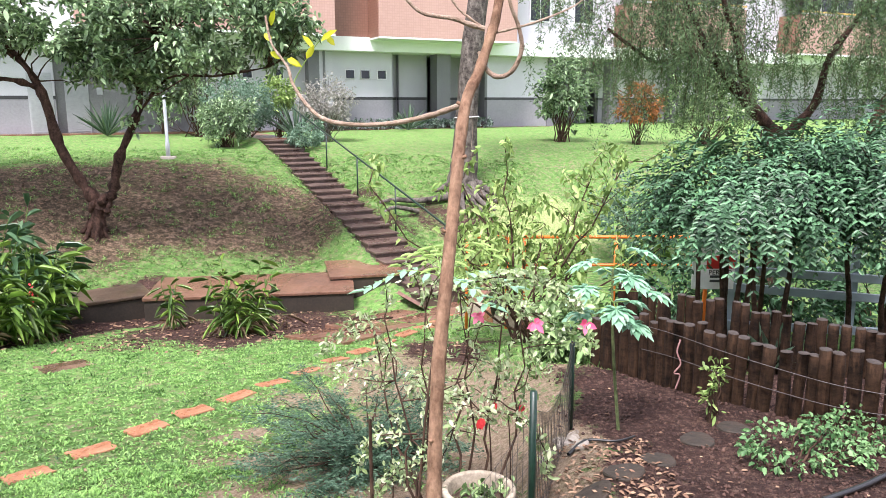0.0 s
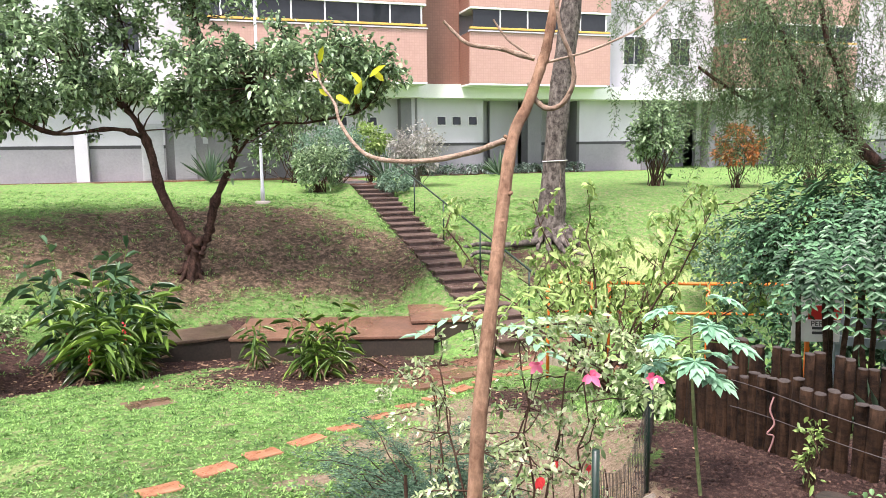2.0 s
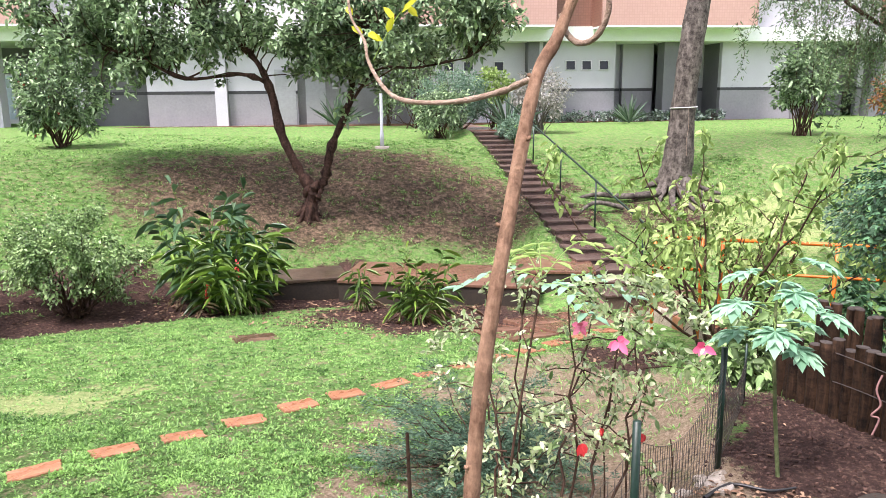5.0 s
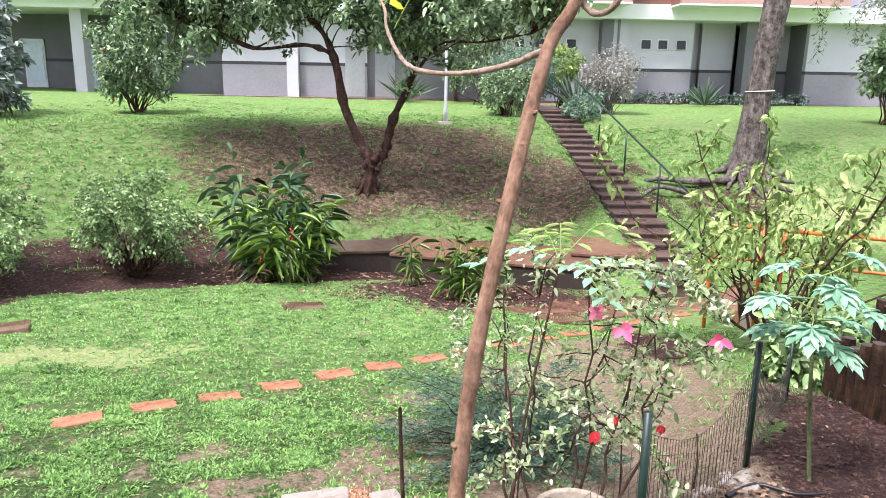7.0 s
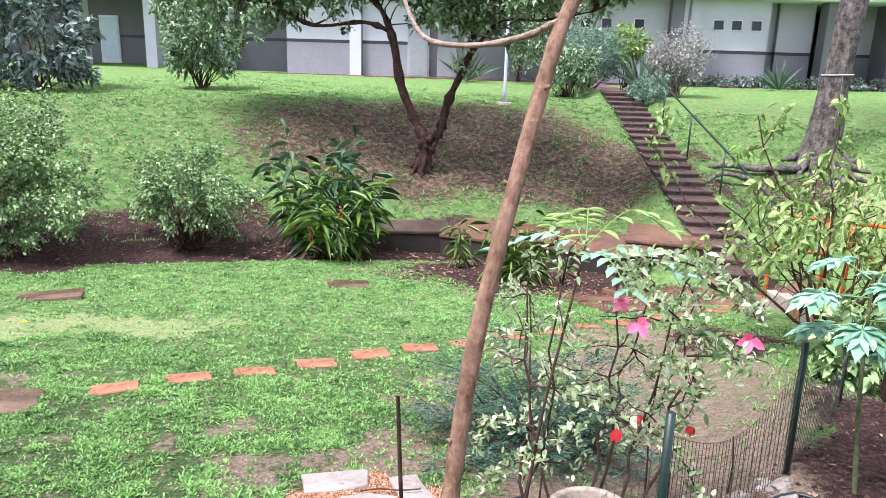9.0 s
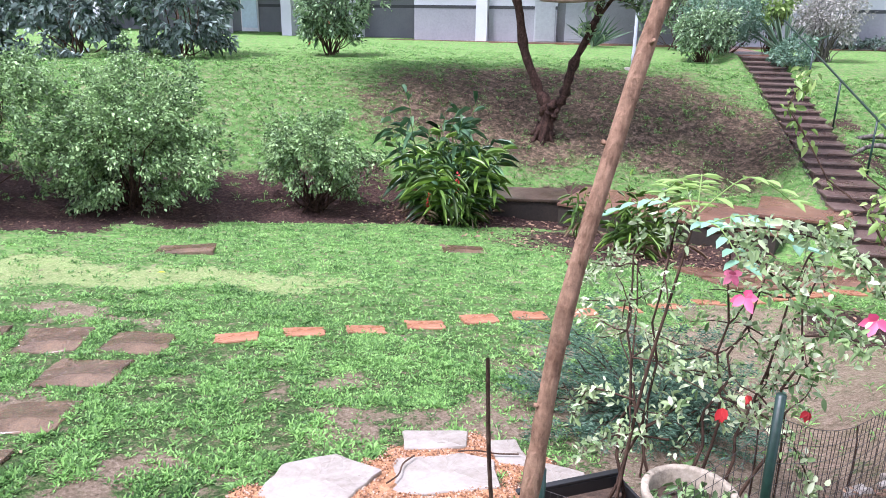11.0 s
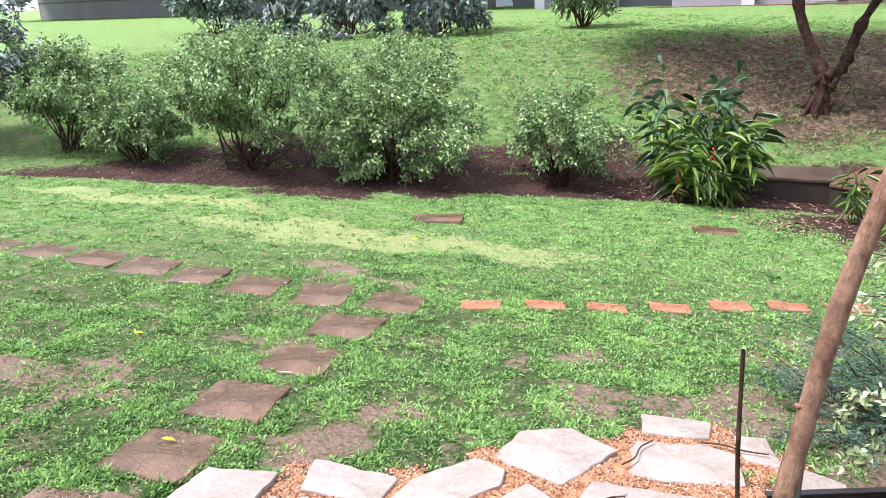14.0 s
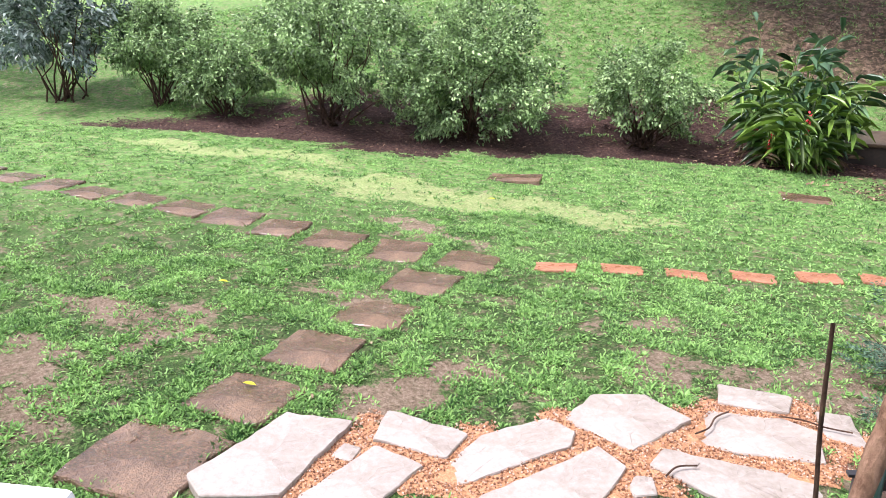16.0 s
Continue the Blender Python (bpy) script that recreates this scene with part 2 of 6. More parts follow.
PATCHES = [  # x, y, half-length, half-width, turn, kind: 1 soil, 2 dry yellow grass, 3 thin grass over soil, 4 dry litter over thin grass
    (-7.50, 15.60, 4.4, 2.3, 36, 4), (-3.90, 16.40, 2.5, 1.6, 20, 4), (-1.20, 16.90, 0.9, 0.5, -60, 1), (-2.00, 18.30, 0.6, 0.35, -62, 1),
    (-5.20, 3.69, 0.85, 0.2, 42, 3), (-1.98, 3.79, 0.36, 0.26, 35, 3), (-2.55, 4.16, 0.38, 0.12, 55, 3), (-1.52, 4.73, 0.55, 0.4, 50, 3),
    (-4.10, 0.95, 0.6, 0.35, 30, 3), (-3.44, 0.32, 0.6, 0.3, 20, 3), (-2.39, 2.36, 0.6, 0.22, 62, 3), (-3.96, 2.41, 0.5, 0.16, 45, 3), (-2.34, 1.97, 0.4, 0.15, 60, 3),
    (-6.66, 4.34, 1.9, 0.5, 38, 2), (-5.17, 5.70, 1.1, 0.4, 42, 2), (-9.58, 2.97, 1.7, 0.36, 50, 2), (-10.86, 1.69, 0.7, 0.2, 50, 2),
    (-0.50, 5.30, 1.5, 0.7, 12, 3), (0.20, 4.60, 1.2, 1.1, 0, 3), (0.3, 6.4, 1.0, 1.6, 0, 3), (-0.3, 8.0, 1.2, 1.0, 30, 3), (-0.60, 7.60, 1.2, 0.6, 20, 3), (-2.90, 11.00, 2.4, 1.2, 18, 1),
    (0.10, 9.30, 0.9, 0.55, 50, 1), (-0.90, 8.70, 0.8, 0.4, 50, 3), (0.50, 8.00, 0.9, 0.5, 0, 3), (-1.92, 6.14, 0.35, 0.2, 55, 3),
    (-9.30, 5.06, 1.1, 0.5, 52, 1), (-8.61, 6.64, 0.8, 0.4, 62, 1), (-11.59, 5.95, 1.3, 0.7, 30, 1),
    (1.60, 17.50, 2.2, 1.4, 10, 2), (0.20, 17.60, 1.2, 1.0, 0, 1),
]


def patch_value(x, y, kinds):
    out = np.zeros(np.shape(x))
    x, y = x + 0.16 * np.sin(4.1 * y + 1.3 * x) + 0.07 * np.sin(9.7 * y - 3 * x), y + 0.16 * np.sin(3.7 * x + 0.6) + 0.07 * np.sin(11.3 * x + 5 * y)
    for cx, cy, a, b, turn, kind in PATCHES:
        if kind in kinds:
            c, s = math.cos(radians(turn)), math.sin(radians(turn))
            u, v = ((x - cx) * c + (y - cy) * s) / a, (-(x - cx) * s + (y - cy) * c) / b
            out = np.maximum(out, smooth(1.45, 0.5, np.hypot(u, v)))
    return out


def soil(x, y):
    d = behind(x, y)
    strip = smooth(-0.15, 0.12, d) * smooth(1.0, 0.2, d - 1.2 - 1.1 * smooth(-7.5, -9.5, x) + 0.35 * np.sin(1.3 * x + 0.9 * y)) * smooth(-3.9, -4.6, x) * smooth(-13.6, -12.2, x)
    bed = smooth(0.85, 1.25, x + 0.1 * np.sin(5 * y)) * smooth(7.1, 6.3, y + 0.12 * np.sin(7 * x)) * smooth(2.4, 3.2, y) * smooth(9.0, 7.0, x)
    return np.clip(np.maximum(np.maximum(strip, bed), patch_value(x, y, (1,)) * np.where(d > 1.5, 0.68, 0.85)), 0, 1)


def axis(stops):
    out = []
    for (a, step), (b, _) in zip(stops[:-1], stops[1:]):
        out += list(np.arange(a, b - 1e-6, step))
    return np.array(out + [stops[-1][0]])


def grid_mesh(name, xs, ys, z_of):
    X, Y = np.meshgrid(xs, ys)
    Z = z_of(X, Y)
    V = np.stack([X, Y, Z], -1).reshape(-1, 3)
    n, m = len(xs), len(ys)
    i = (np.arange(m - 1)[:, None] * n + np.arange(n - 1)).ravel()
    return mesh_from(name, V, np.stack([i, i + 1, i + n + 1, i + n], 1))


def mesh_from(name, V, F, smooth_shade=True):
    """A mesh from arrays of vertices and of faces with equally many corners."""
    me = bpy.data.meshes.new(name)
    V, F = np.asarray(V, np.float32), np.asarray(F, np.int32)
    me.vertices.add(len(V))
    me.vertices.foreach_set("co", V.ravel())
    me.loops.add(F.size)
    me.loops.foreach_set("vertex_index", F.ravel())
    me.polygons.add(len(F))
    me.polygons.foreach_set("loop_start", np.arange(len(F), dtype=np.int32) * F.shape[1])
    me.polygons.foreach_set("use_smooth", np.full(len(F), smooth_shade))
    me.update(calc_edges=True)
    return me


def lumpy(x, y):
    return 0.018 * np.sin(2.3 * x + 1.1 * np.sin(1.7 * y)) * np.sin(2.9 * y + 0.7 * x) + 0.01 * np.sin(7.1 * x + 2 * y) * np.sin(6.3 * y - 3 * x)


def ground_z(x, y):
    return height(x, y) + lumpy(np.asarray(x, float), np.asarray(y, float))


def gz(x, y):
    return float(ground_z(x, y))


gx = axis([(-600, 60), (-120, 10), (-40, 1.0), (-16, 0.125), (6, 0.5), (20, 5), (60, 30), (600, 1)])
gy = axis([(-300, 60), (-60, 6), (-12, 0.6), (-1, 0.125), (16, 0.25), (32, 2), (70, 20), (150, 75), (900, 1)])
ground = new("ground", grid_mesh("ground", gx, gy, ground_z))
tagged(ground, "lawn with bare red soil, sloping bank and grassy terrace", "ground", kind="structure")
co = np.empty(len(ground.data.vertices) * 3, np.float32)
ground.data.vertices.foreach_get("co", co)
co = co.reshape(-1, 3).astype(float)
# the last mask marks near lawn and bank, where shade between blades is painted
for key, values in (("soil", soil(co[:, 0], co[:, 1])), ("dry", patch_value(co[:, 0], co[:, 1], (2,))), ("thin", patch_value(co[:, 0], co[:, 1], (3,))), ("litter", patch_value(co[:, 0], co[:, 1], (4,))), ("shaded_thatch", smooth(11.0, 7.0, behind(co[:, 0], co[:, 1])) * (smooth(9.5, 5.0, np.hypot(co[:, 0], co[:, 1])) + 0.4 * smooth(0.0, 1.0, behind(co[:, 0], co[:, 1]))).clip(0, 1))):
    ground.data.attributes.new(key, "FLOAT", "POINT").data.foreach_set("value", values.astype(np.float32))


def ground_material():
    m, nt, b = material("lawn_and_soil", 0.9)
    b.inputs["Specular IOR Level"].default_value = 0.2

    def attribute(name):
        a = nt.nodes.new("ShaderNodeAttribute")
        a.attribute_name = name
        return a.outputs["Fac"]

    grass = mixed(nt, 0.68, ramp(nt, noise_at(nt, 1.1, 5, 0.7), [(0.3, (0.04, 0.115, 0.024)), (0.5, (0.125, 0.265, 0.058)), (0.7, (0.24, 0.4, 0.11))]),
                  ramp(nt, noise_at(nt, 60, 5, 0.9), [(0.36, (0.012, 0.035, 0.008)), (0.52, (0.1, 0.22, 0.04)), (0.66, (0.3, 0.5, 0.14))]))
    grass = mixed(nt, 0.3, grass, ramp(nt, noise_at(nt, 5, 6, 0.8), [(0.38, (0.02, 0.06, 0.01)), (0.5, (0.16, 0.32, 0.065)), (0.62, (0.42, 0.58, 0.17))]))
    grass = mixed(nt, 0.45, grass, ramp(nt, noise_at(nt, 10, 7, 0.85), [(0.38, (0.016, 0.055, 0.012)), (0.5, (0.11, 0.27, 0.06)), (0.62, (0.28, 0.5, 0.16))]))
    # old stalks and soil between the living blades, with their shade put into the colour
    shaded_thatch = mixed(nt, 0.6, ramp(nt, noise_at(nt, 1.4, 5, 0.7), [(0.35, (0.014, 0.034, 0.007)), (0.65, (0.06, 0.13, 0.024))]),
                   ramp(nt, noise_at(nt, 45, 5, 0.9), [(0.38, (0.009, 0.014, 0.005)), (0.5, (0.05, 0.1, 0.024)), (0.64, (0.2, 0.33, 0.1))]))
    grass = mixed(nt, attribute("shaded_thatch"), grass, shaded_thatch)
    dry = ramp(nt, noise_at(nt, 40, 3, 0.8), [(0.32, (0.16, 0.26, 0.07)), (0.68, (0.52, 0.52, 0.25))])
    earth = mixed(nt, 0.5, ramp(nt, noise_at(nt, 1.6, 5, 0.7), [(0.3, (0.018, 0.009, 0.0075)), (0.5, (0.045, 0.022, 0.0185)), (0.7, (0.09, 0.05, 0.04))]),
                  ramp(nt, noise_at(nt, 19, 6, 0.85), [(0.4, (0.007, 0.004, 0.003)), (0.52, (0.06, 0.031, 0.024)), (0.63, (0.26, 0.17, 0.125))]))
    sand = mixed(nt, 0.4, ramp(nt, noise_at(nt, 34, 6, 0.85), [(0.36, (0.04, 0.027, 0.018)), (0.48, (0.24, 0.165, 0.115)), (0.62, (0.48, 0.375, 0.285))]), ramp(nt, noise_at(nt, 6, 6, 0.8), [(0.36, (0.06, 0.065, 0.02)), (0.48, (0.22, 0.155, 0.105)), (0.62, (0.36, 0.27, 0.2))]))

    def edge(value, spread):
        a = nt.nodes.new("ShaderNodeMath")
        a.operation = "MULTIPLY_ADD"
        nt.links.new(mixed(nt, 0.45, noise_at(nt, 14.0, 7, 0.8), noise_at(nt, 2.6, 5, 0.7)), a.inputs[0])
        a.inputs[1].default_value = spread
        lower = nt.nodes.new("ShaderNodeMath")
        lower.operation = "SUBTRACT"
        nt.links.new(value, lower.inputs[0])
        lower.inputs[1].default_value = 0.5 * spread
        nt.links.new(lower.outputs[0], a.inputs[2])
        return ramp(nt, a.outputs[0], [(0.36, (0, 0, 0)), (0.64, (1, 1, 1))])

    gaps = ramp(nt, noise_at(nt, 8.0, 7, 0.85), [(0.5, (0, 0, 0)), (0.6, (0.75, 0.75, 0.75))])
    c = mixed(nt, gaps, grass, sand)
    c = mixed(nt, mixed(nt, 1.0, edge(attribute("dry"), 5.0), (0.7, 0.7, 0.7), "MULTIPLY"), c, dry)
    c = mixed(nt, mixed(nt, 1.0, edge(attribute("thin"), 5.0), (0.88, 0.88, 0.88), "MULTIPLY"), c, sand)
    litter = mixed(nt, 0.35, ramp(nt, noise_at(nt, 8.5, 8, 0.9), [(0.42, (0.009, 0.006, 0.004)), (0.5, (0.07, 0.043, 0.03)), (0.59, (0.36, 0.25, 0.18))]), ramp(nt, noise_at(nt, 2.2, 6, 0.75), [(0.35, (0.035, 0.019, 0.014)), (0.54, (0.085, 0.052, 0.034)), (0.68, (0.1, 0.13, 0.035))]))
    c = mixed(nt, mixed(nt, 1.0, edge(attribute("litter"), 3.0), (0.95, 0.95, 0.95), "MULTIPLY"), c, litter)
    c = mixed(nt, edge(attribute("soil"), 3.4), c, earth)
    nt.links.new(c, b.inputs["Base Color"])
    bumped(nt, b, noise_at(nt, 20, 7, 0.85), 0.9, 0.05)
    return m


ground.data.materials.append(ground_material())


# ---- builders ----
def part(name, bm, mat, parent=None, label=""):
    me = bpy.data.meshes.new(name)
    bm.to_mesh(me)
    bm.free()
    ob = new(name, me)
    me.materials.append(mat)
    ob.parent = parent
    return tagged(ob, label)


def mesh_part(name, me, mat, parent=None, label="", kind=""):
    ob = new(name, me)
    if not me.materials:
        me.materials.append(mat)
    ob.parent = parent
    return tagged(ob, label, kind=kind)


def thing(name, at, label, category, group="", turn=0.0, kind=""):
    ob = new(name)
    ob.matrix_world = pose(*at, 0, 0, turn)
    return tagged(ob, label, category, group, kind)


def add_box(bm, x0, x1, y0, y1, z0, z1, bevel=0.0):
    g = bmesh.ops.create_cube(bm, size=1.0)
    for v in g["verts"]:
        v.co = Vector((x0 + (v.co.x + 0.5) * (x1 - x0), y0 + (v.co.y + 0.5) * (y1 - y0), z0 + (v.co.z + 0.5) * (z1 - z0)))
    if bevel:
        bmesh.ops.bevel(bm, geom=list({e for v in g["verts"] for e in v.link_edges}), offset=bevel, segments=2, affect="EDGES", profile=0.6)
    return bm


def box(x0, x1, y0, y1, z0, z1, bevel=0.0):
    return add_box(bmesh.new(), x0, x1, y0, y1, z0, z1, bevel)


def tube_arrays(points, radii, sides=8):
    """Rings of vertices along a line, and their faces."""
    P = np.array(points, float)
    r = np.broadcast_to(np.asarray(radii, float), (len(P),))
    T = np.gradient(P, axis=0)
    T /= np.linalg.norm(T, axis=1, keepdims=True) + 1e-9
    ref = np.eye(3)[int(np.argmin(np.abs(T[0])))]
    U = []
    for tangent in T:  # carried along the line without twisting
        ref = ref - tangent * (ref @ tangent)
        ref = ref / (np.linalg.norm(ref) + 1e-9)
        U.append(ref)
    U = np.array(U)
    W = np.cross(T, U)
    a = np.linspace(0, 2 * np.pi, sides, endpoint=False)
    V = P[:, None] + r[:, None, None] * (np.cos(a)[None, :, None] * U[:, None] + np.sin(a)[None, :, None] * W[:, None])
    k, j = np.meshgrid(np.arange(len(P) - 1), np.arange(sides), indexing="ij")
    j2 = (j + 1) % sides
    F = np.stack([k * sides + j, k * sides + j2, (k + 1) * sides + j2, (k + 1) * sides + j], -1).reshape(-1, 4)
    return V.reshape(-1, 3), F


def join(chunks):
    V, F, n = [], [], 0
    for v, f in chunks:
        V.append(v)
        F.append(f + n)
        n += len(v)
    return np.concatenate(V), np.concatenate(F)


def tube_mesh(name, lines, sides=8):
    return mesh_from(name, *join([tube_arrays(p, r, sides) for p, r in lines]))


def rod(name, a, b, r, mat, parent=None, sides=8, label=""):
    a, b = np.array(a, float), np.array(b, float)
    d = (b - a) / (np.linalg.norm(b - a) + 1e-9)
    return mesh_part(name, tube_mesh(name, [([a, a + d * 1e-3, b - d * 1e-3, b], [0.001, r, r, 0.001])], sides), mat, parent, label)


# ---- building ----
FACADE = pose(-16.3, 25.5, 2.3, 0, 0, 25.0)


def small_window(parent, x, z, w=0.42, h=0.4, y=0.0):
    f = bmesh.new()
    for a, b2, c, d in ((x, x + w, z, z + 0.025), (x, x + w, z + h - 0.025, z + h), (x, x + 0.025, z + 0.025, z + h - 0.025), (x + w - 0.025, x + w, z + 0.025, z + h - 0.025)):
        add_box(f, a, b2, y - 0.05, y + 0.03, c, d)
    win = part("window", f, ALU, parent, "white framed awning window")
    p = box(x + 0.04, x + w - 0.04, -0.008, 0.008, 0, h - 0.08)
    for v in p.verts:
        v.co = Vector((v.co.x, y - 0.02 + v.co.y - 0.16 * (h - 0.08 - v.co.z), z + 0.04 + v.co.z))
    part("pane", p, GLASS, win)
    part("reveal", box(x + 0.04, x + w - 0.04, y + 0.005, y + 0.025, z + 0.04, z + h - 0.04), BLACKBAND, win)


def build_building():
    b = new("apartment_building")
    b.matrix_world = FACADE
    tagged(b, "apartment block with white ground floor and pink tiled balconies", "building")
    H = 3.12

    def wall(x0, x1, y=0.0, dado=True, upper=WHITE, lower=GREYWALL, thick=0.25):
        part("wall", box(x0, x1, y, y + thick, 1.3 if dado else -0.3, H), upper, b)
        if dado:
            part("dado", box(x0, x1, y - 0.006, y + thick, -0.3, 1.18), lower, b, "grey tiled dado")
            part("band", box(x0, x1, y - 0.014, y + thick, 1.18, 1.3), BLACKBAND, b, "black band")

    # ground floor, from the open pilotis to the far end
    # shade under the building is put into the dark wall colour
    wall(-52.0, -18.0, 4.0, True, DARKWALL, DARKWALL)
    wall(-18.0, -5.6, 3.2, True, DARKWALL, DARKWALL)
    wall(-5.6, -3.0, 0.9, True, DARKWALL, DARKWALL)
    # two bright openings, drawn as framed panes with daylight put into their colour
    for x0, x1 in ((-12.08, -11.32), (-9.70, -9.00)):
        door = part("daylit_opening", box(x0 - 0.06, x1 + 0.06, 3.12, 3.18, -0.02, 2.1), ALU, b, "white framed bright opening under the building")
        part("pane", box(x0, x1, 3.085, 3.115, 0.25, 2.02), DAYLIGHTPANE, door, "pane coloured pale for daylight through the opening")
    for x in (-24.0, -17.6, -11.6, -8.6, -5.6):
        part("pillar", box(x, x + 0.45, -0.1, 0.5, -0.3, H), WHITE, b, "white pillar")
    wall(-2.9, -0.36)
    part("pillar", box(-0.34, 0.1, -0.3, 0.2, -0.3, H), WHITE, b, "white pillar")
    wall(0.12, 2.75)
    # the dimness behind the tree is part of this wall's grey
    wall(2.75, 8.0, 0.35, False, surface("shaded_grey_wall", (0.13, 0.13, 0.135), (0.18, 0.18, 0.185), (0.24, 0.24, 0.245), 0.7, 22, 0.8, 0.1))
    for x0 in (1.9, 3.05):
        lv = part("louvre_door", box(x0, x0 + 0.78, -0.05 if x0 < 2 else 0.28, 0.0 if x0 < 2 else 0.34, -0.1, 2.1), GREYMETAL, b, "grey louvred metal door")
        y = -0.05 if x0 < 2 else 0.28
        for k in range(24):
            part("slat", box(x0 + 0.05, x0 + 0.73, y - 0.035, y - 0.004, 0.03 + k * 0.085, 0.08 + k * 0.085), GREYMETAL, lv)
    part("electric_box", box(4.1, 4.3, 0.27, 0.345, 1.35, 1.6), GREYMETAL, b)
    wall(8.0, 11.9, 0.3, False)
    for x in (8.55, 9.35, 10.6):
        small_window(b, x, 2.0, y=0.3)
    # left half of the column coloured dark as its shaded side
    part("column_shade", box(11.9, 12.35, -0.25, 0.3, -0.3, H), DARKWALL, b, "column face coloured darker for shade")
    part("column", box(12.35, 12.9, -0.25, 0.3, -0.3, H), WHITE, b)
    part("downpipe", box(12.5, 12.58, -0.33, -0.255, -0.2, H), DARKWALL, b)
    wall(12.9, 15.6)
    for x in (13.5, 14.17, 14.9):
        small_window(b, x, 2.02)
    wall(15.6, 16.25, 1.2)
    wall(16.25, 17.6, 0.9)
    # column and deep recess coloured dark to stand in for their shade
    part("column_shade", box(17.6, 18.25, -0.2, 0.5, -0.3, H), DARKWALL, b, "column face coloured darker for shade")
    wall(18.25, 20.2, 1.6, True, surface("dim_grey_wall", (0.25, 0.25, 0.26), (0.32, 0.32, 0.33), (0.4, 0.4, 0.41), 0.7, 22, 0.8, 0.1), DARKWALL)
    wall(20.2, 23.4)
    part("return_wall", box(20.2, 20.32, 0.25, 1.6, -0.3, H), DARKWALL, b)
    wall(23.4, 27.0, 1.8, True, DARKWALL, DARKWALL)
    for x in (23.4, 27.0, 31.0):
        part("pillar", box(x, x + 0.4, -0.1, 0.5, -0.3, H), DARKWALL, b, "dark grey pillar")
    wall(27.4, 75.0, 1.4)
    part("back_wall", box(-52, 75, 9.0, 9.25, -0.3, 26), WHITE, b)
    part("paving", box(-52, 75, -0.5, 9.2, -0.35, -0.02), CONCRETE, b, "concrete apron")
    # beam, slab and upper storeys
    part("beam", box(-52, 75, -0.75, 0.4, H, H + 0.55), SOFFIT, b, "pale green white edge beam")
    part("ceiling", box(-52, 75, 0.4, 9.0, H, H + 0.3), SOFFIT, b)
    z0 = H + 0.55
    for s in range(4):
        zb = z0 + 2.95 * s
        part("upper_wall", box(-52, 75, -0.2, 0.1, zb, zb + 2.95), WHITE, b)
        for x0, x1, out in ((-46.0, -38.0, 1.5), (-28.0, -21.0, 1.5), (-14.5, -6.5, 1.5), (3.6, 12.55, 1.75), (14.35, 20.6, 1.7), (27.0, 34.0, 1.5), (38.0, 46.0, 1.5), (50.0, 58.0, 1.5)):
            bal = part("balcony", box(x0, x1, -0.2 - out, -0.2 - out + 0.16, zb - 0.05, zb + 1.95, 0.01), PINK, b, "pink mosaic tiled balcony")
            for xs in (x0, x1 - 0.16):
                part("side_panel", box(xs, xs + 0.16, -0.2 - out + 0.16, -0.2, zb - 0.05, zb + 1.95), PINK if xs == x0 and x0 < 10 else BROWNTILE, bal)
            part("slab", box(x0, x1, -0.2 - out, -0.2, zb - 0.12, zb - 0.052), SOFFIT, bal)
            part("cornice", box(x0 - 0.03, x1 + 0.03, -0.26 - out, -0.2 - out + 0.2, zb + 1.952, zb + 2.0), WHITE, bal)
            part("rail", box(x0, x1, -0.2 - out + 0.02, -0.2 - out + 0.1, zb + 2.06, zb + 2.14, 0.01), GOLD, bal, "yellow painted rail")
            n = int((x1 - x0) / 1.15)
            w = (x1 - x0 - 0.3) / n
            for k in range(n):
                part("pane", box(x0 + 0.15 + k * w, x0 + 0.15 + (k + 1) * w - 0.06, -0.1 - out, -0.07 - out, zb + 2.15, zb + 2.9), GLASS, bal, "dark balcony glass")
                part("mullion", box(x0 + 0.15 + (k + 1) * w - 0.06, x0 + 0.15 + (k + 1) * w, -0.11 - out, -0.05 - out, zb + 2.15, zb + 2.9), ALU, bal)
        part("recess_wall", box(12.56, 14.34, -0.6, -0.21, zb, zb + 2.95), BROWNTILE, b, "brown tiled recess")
        for x in (-2.5, 1.0, 22.2, 24.6):
            wn2 = part("window", box(x, x + 1.1, -0.26, -0.205, zb + 1.0, zb + 2.3), ALU, b, "white framed window")
            for k in range(2):
                part("pane", box(x + 0.06 + 0.52 * k, x + 0.54 + 0.52 * k, -0.275, -0.262, zb + 1.06, zb + 2.24), GLASS, wn2)
    part("roof", box(-52.3, 75.3, -0.8, 9.5, z0 + 11.8, z0 + 12.1), SOFFIT, b)
    return b


build_building()


# ---- stairs and railing ----
S0, S1 = Vector((-0.05, 12.95, -0.12)), Vector((-5.15, 22.75, 2.25))
STEPS = 23
stair_dir = (Vector((S1.x, S1.y, 0)) - Vector((S0.x, S0.y, 0)))
stair_len = stair_dir.length
STAIR_TURN = math.degrees(math.atan2(stair_dir.y, stair_dir.x)) - 90
tread, riser = stair_len / STEPS, (S1.z - S0.z) / STEPS


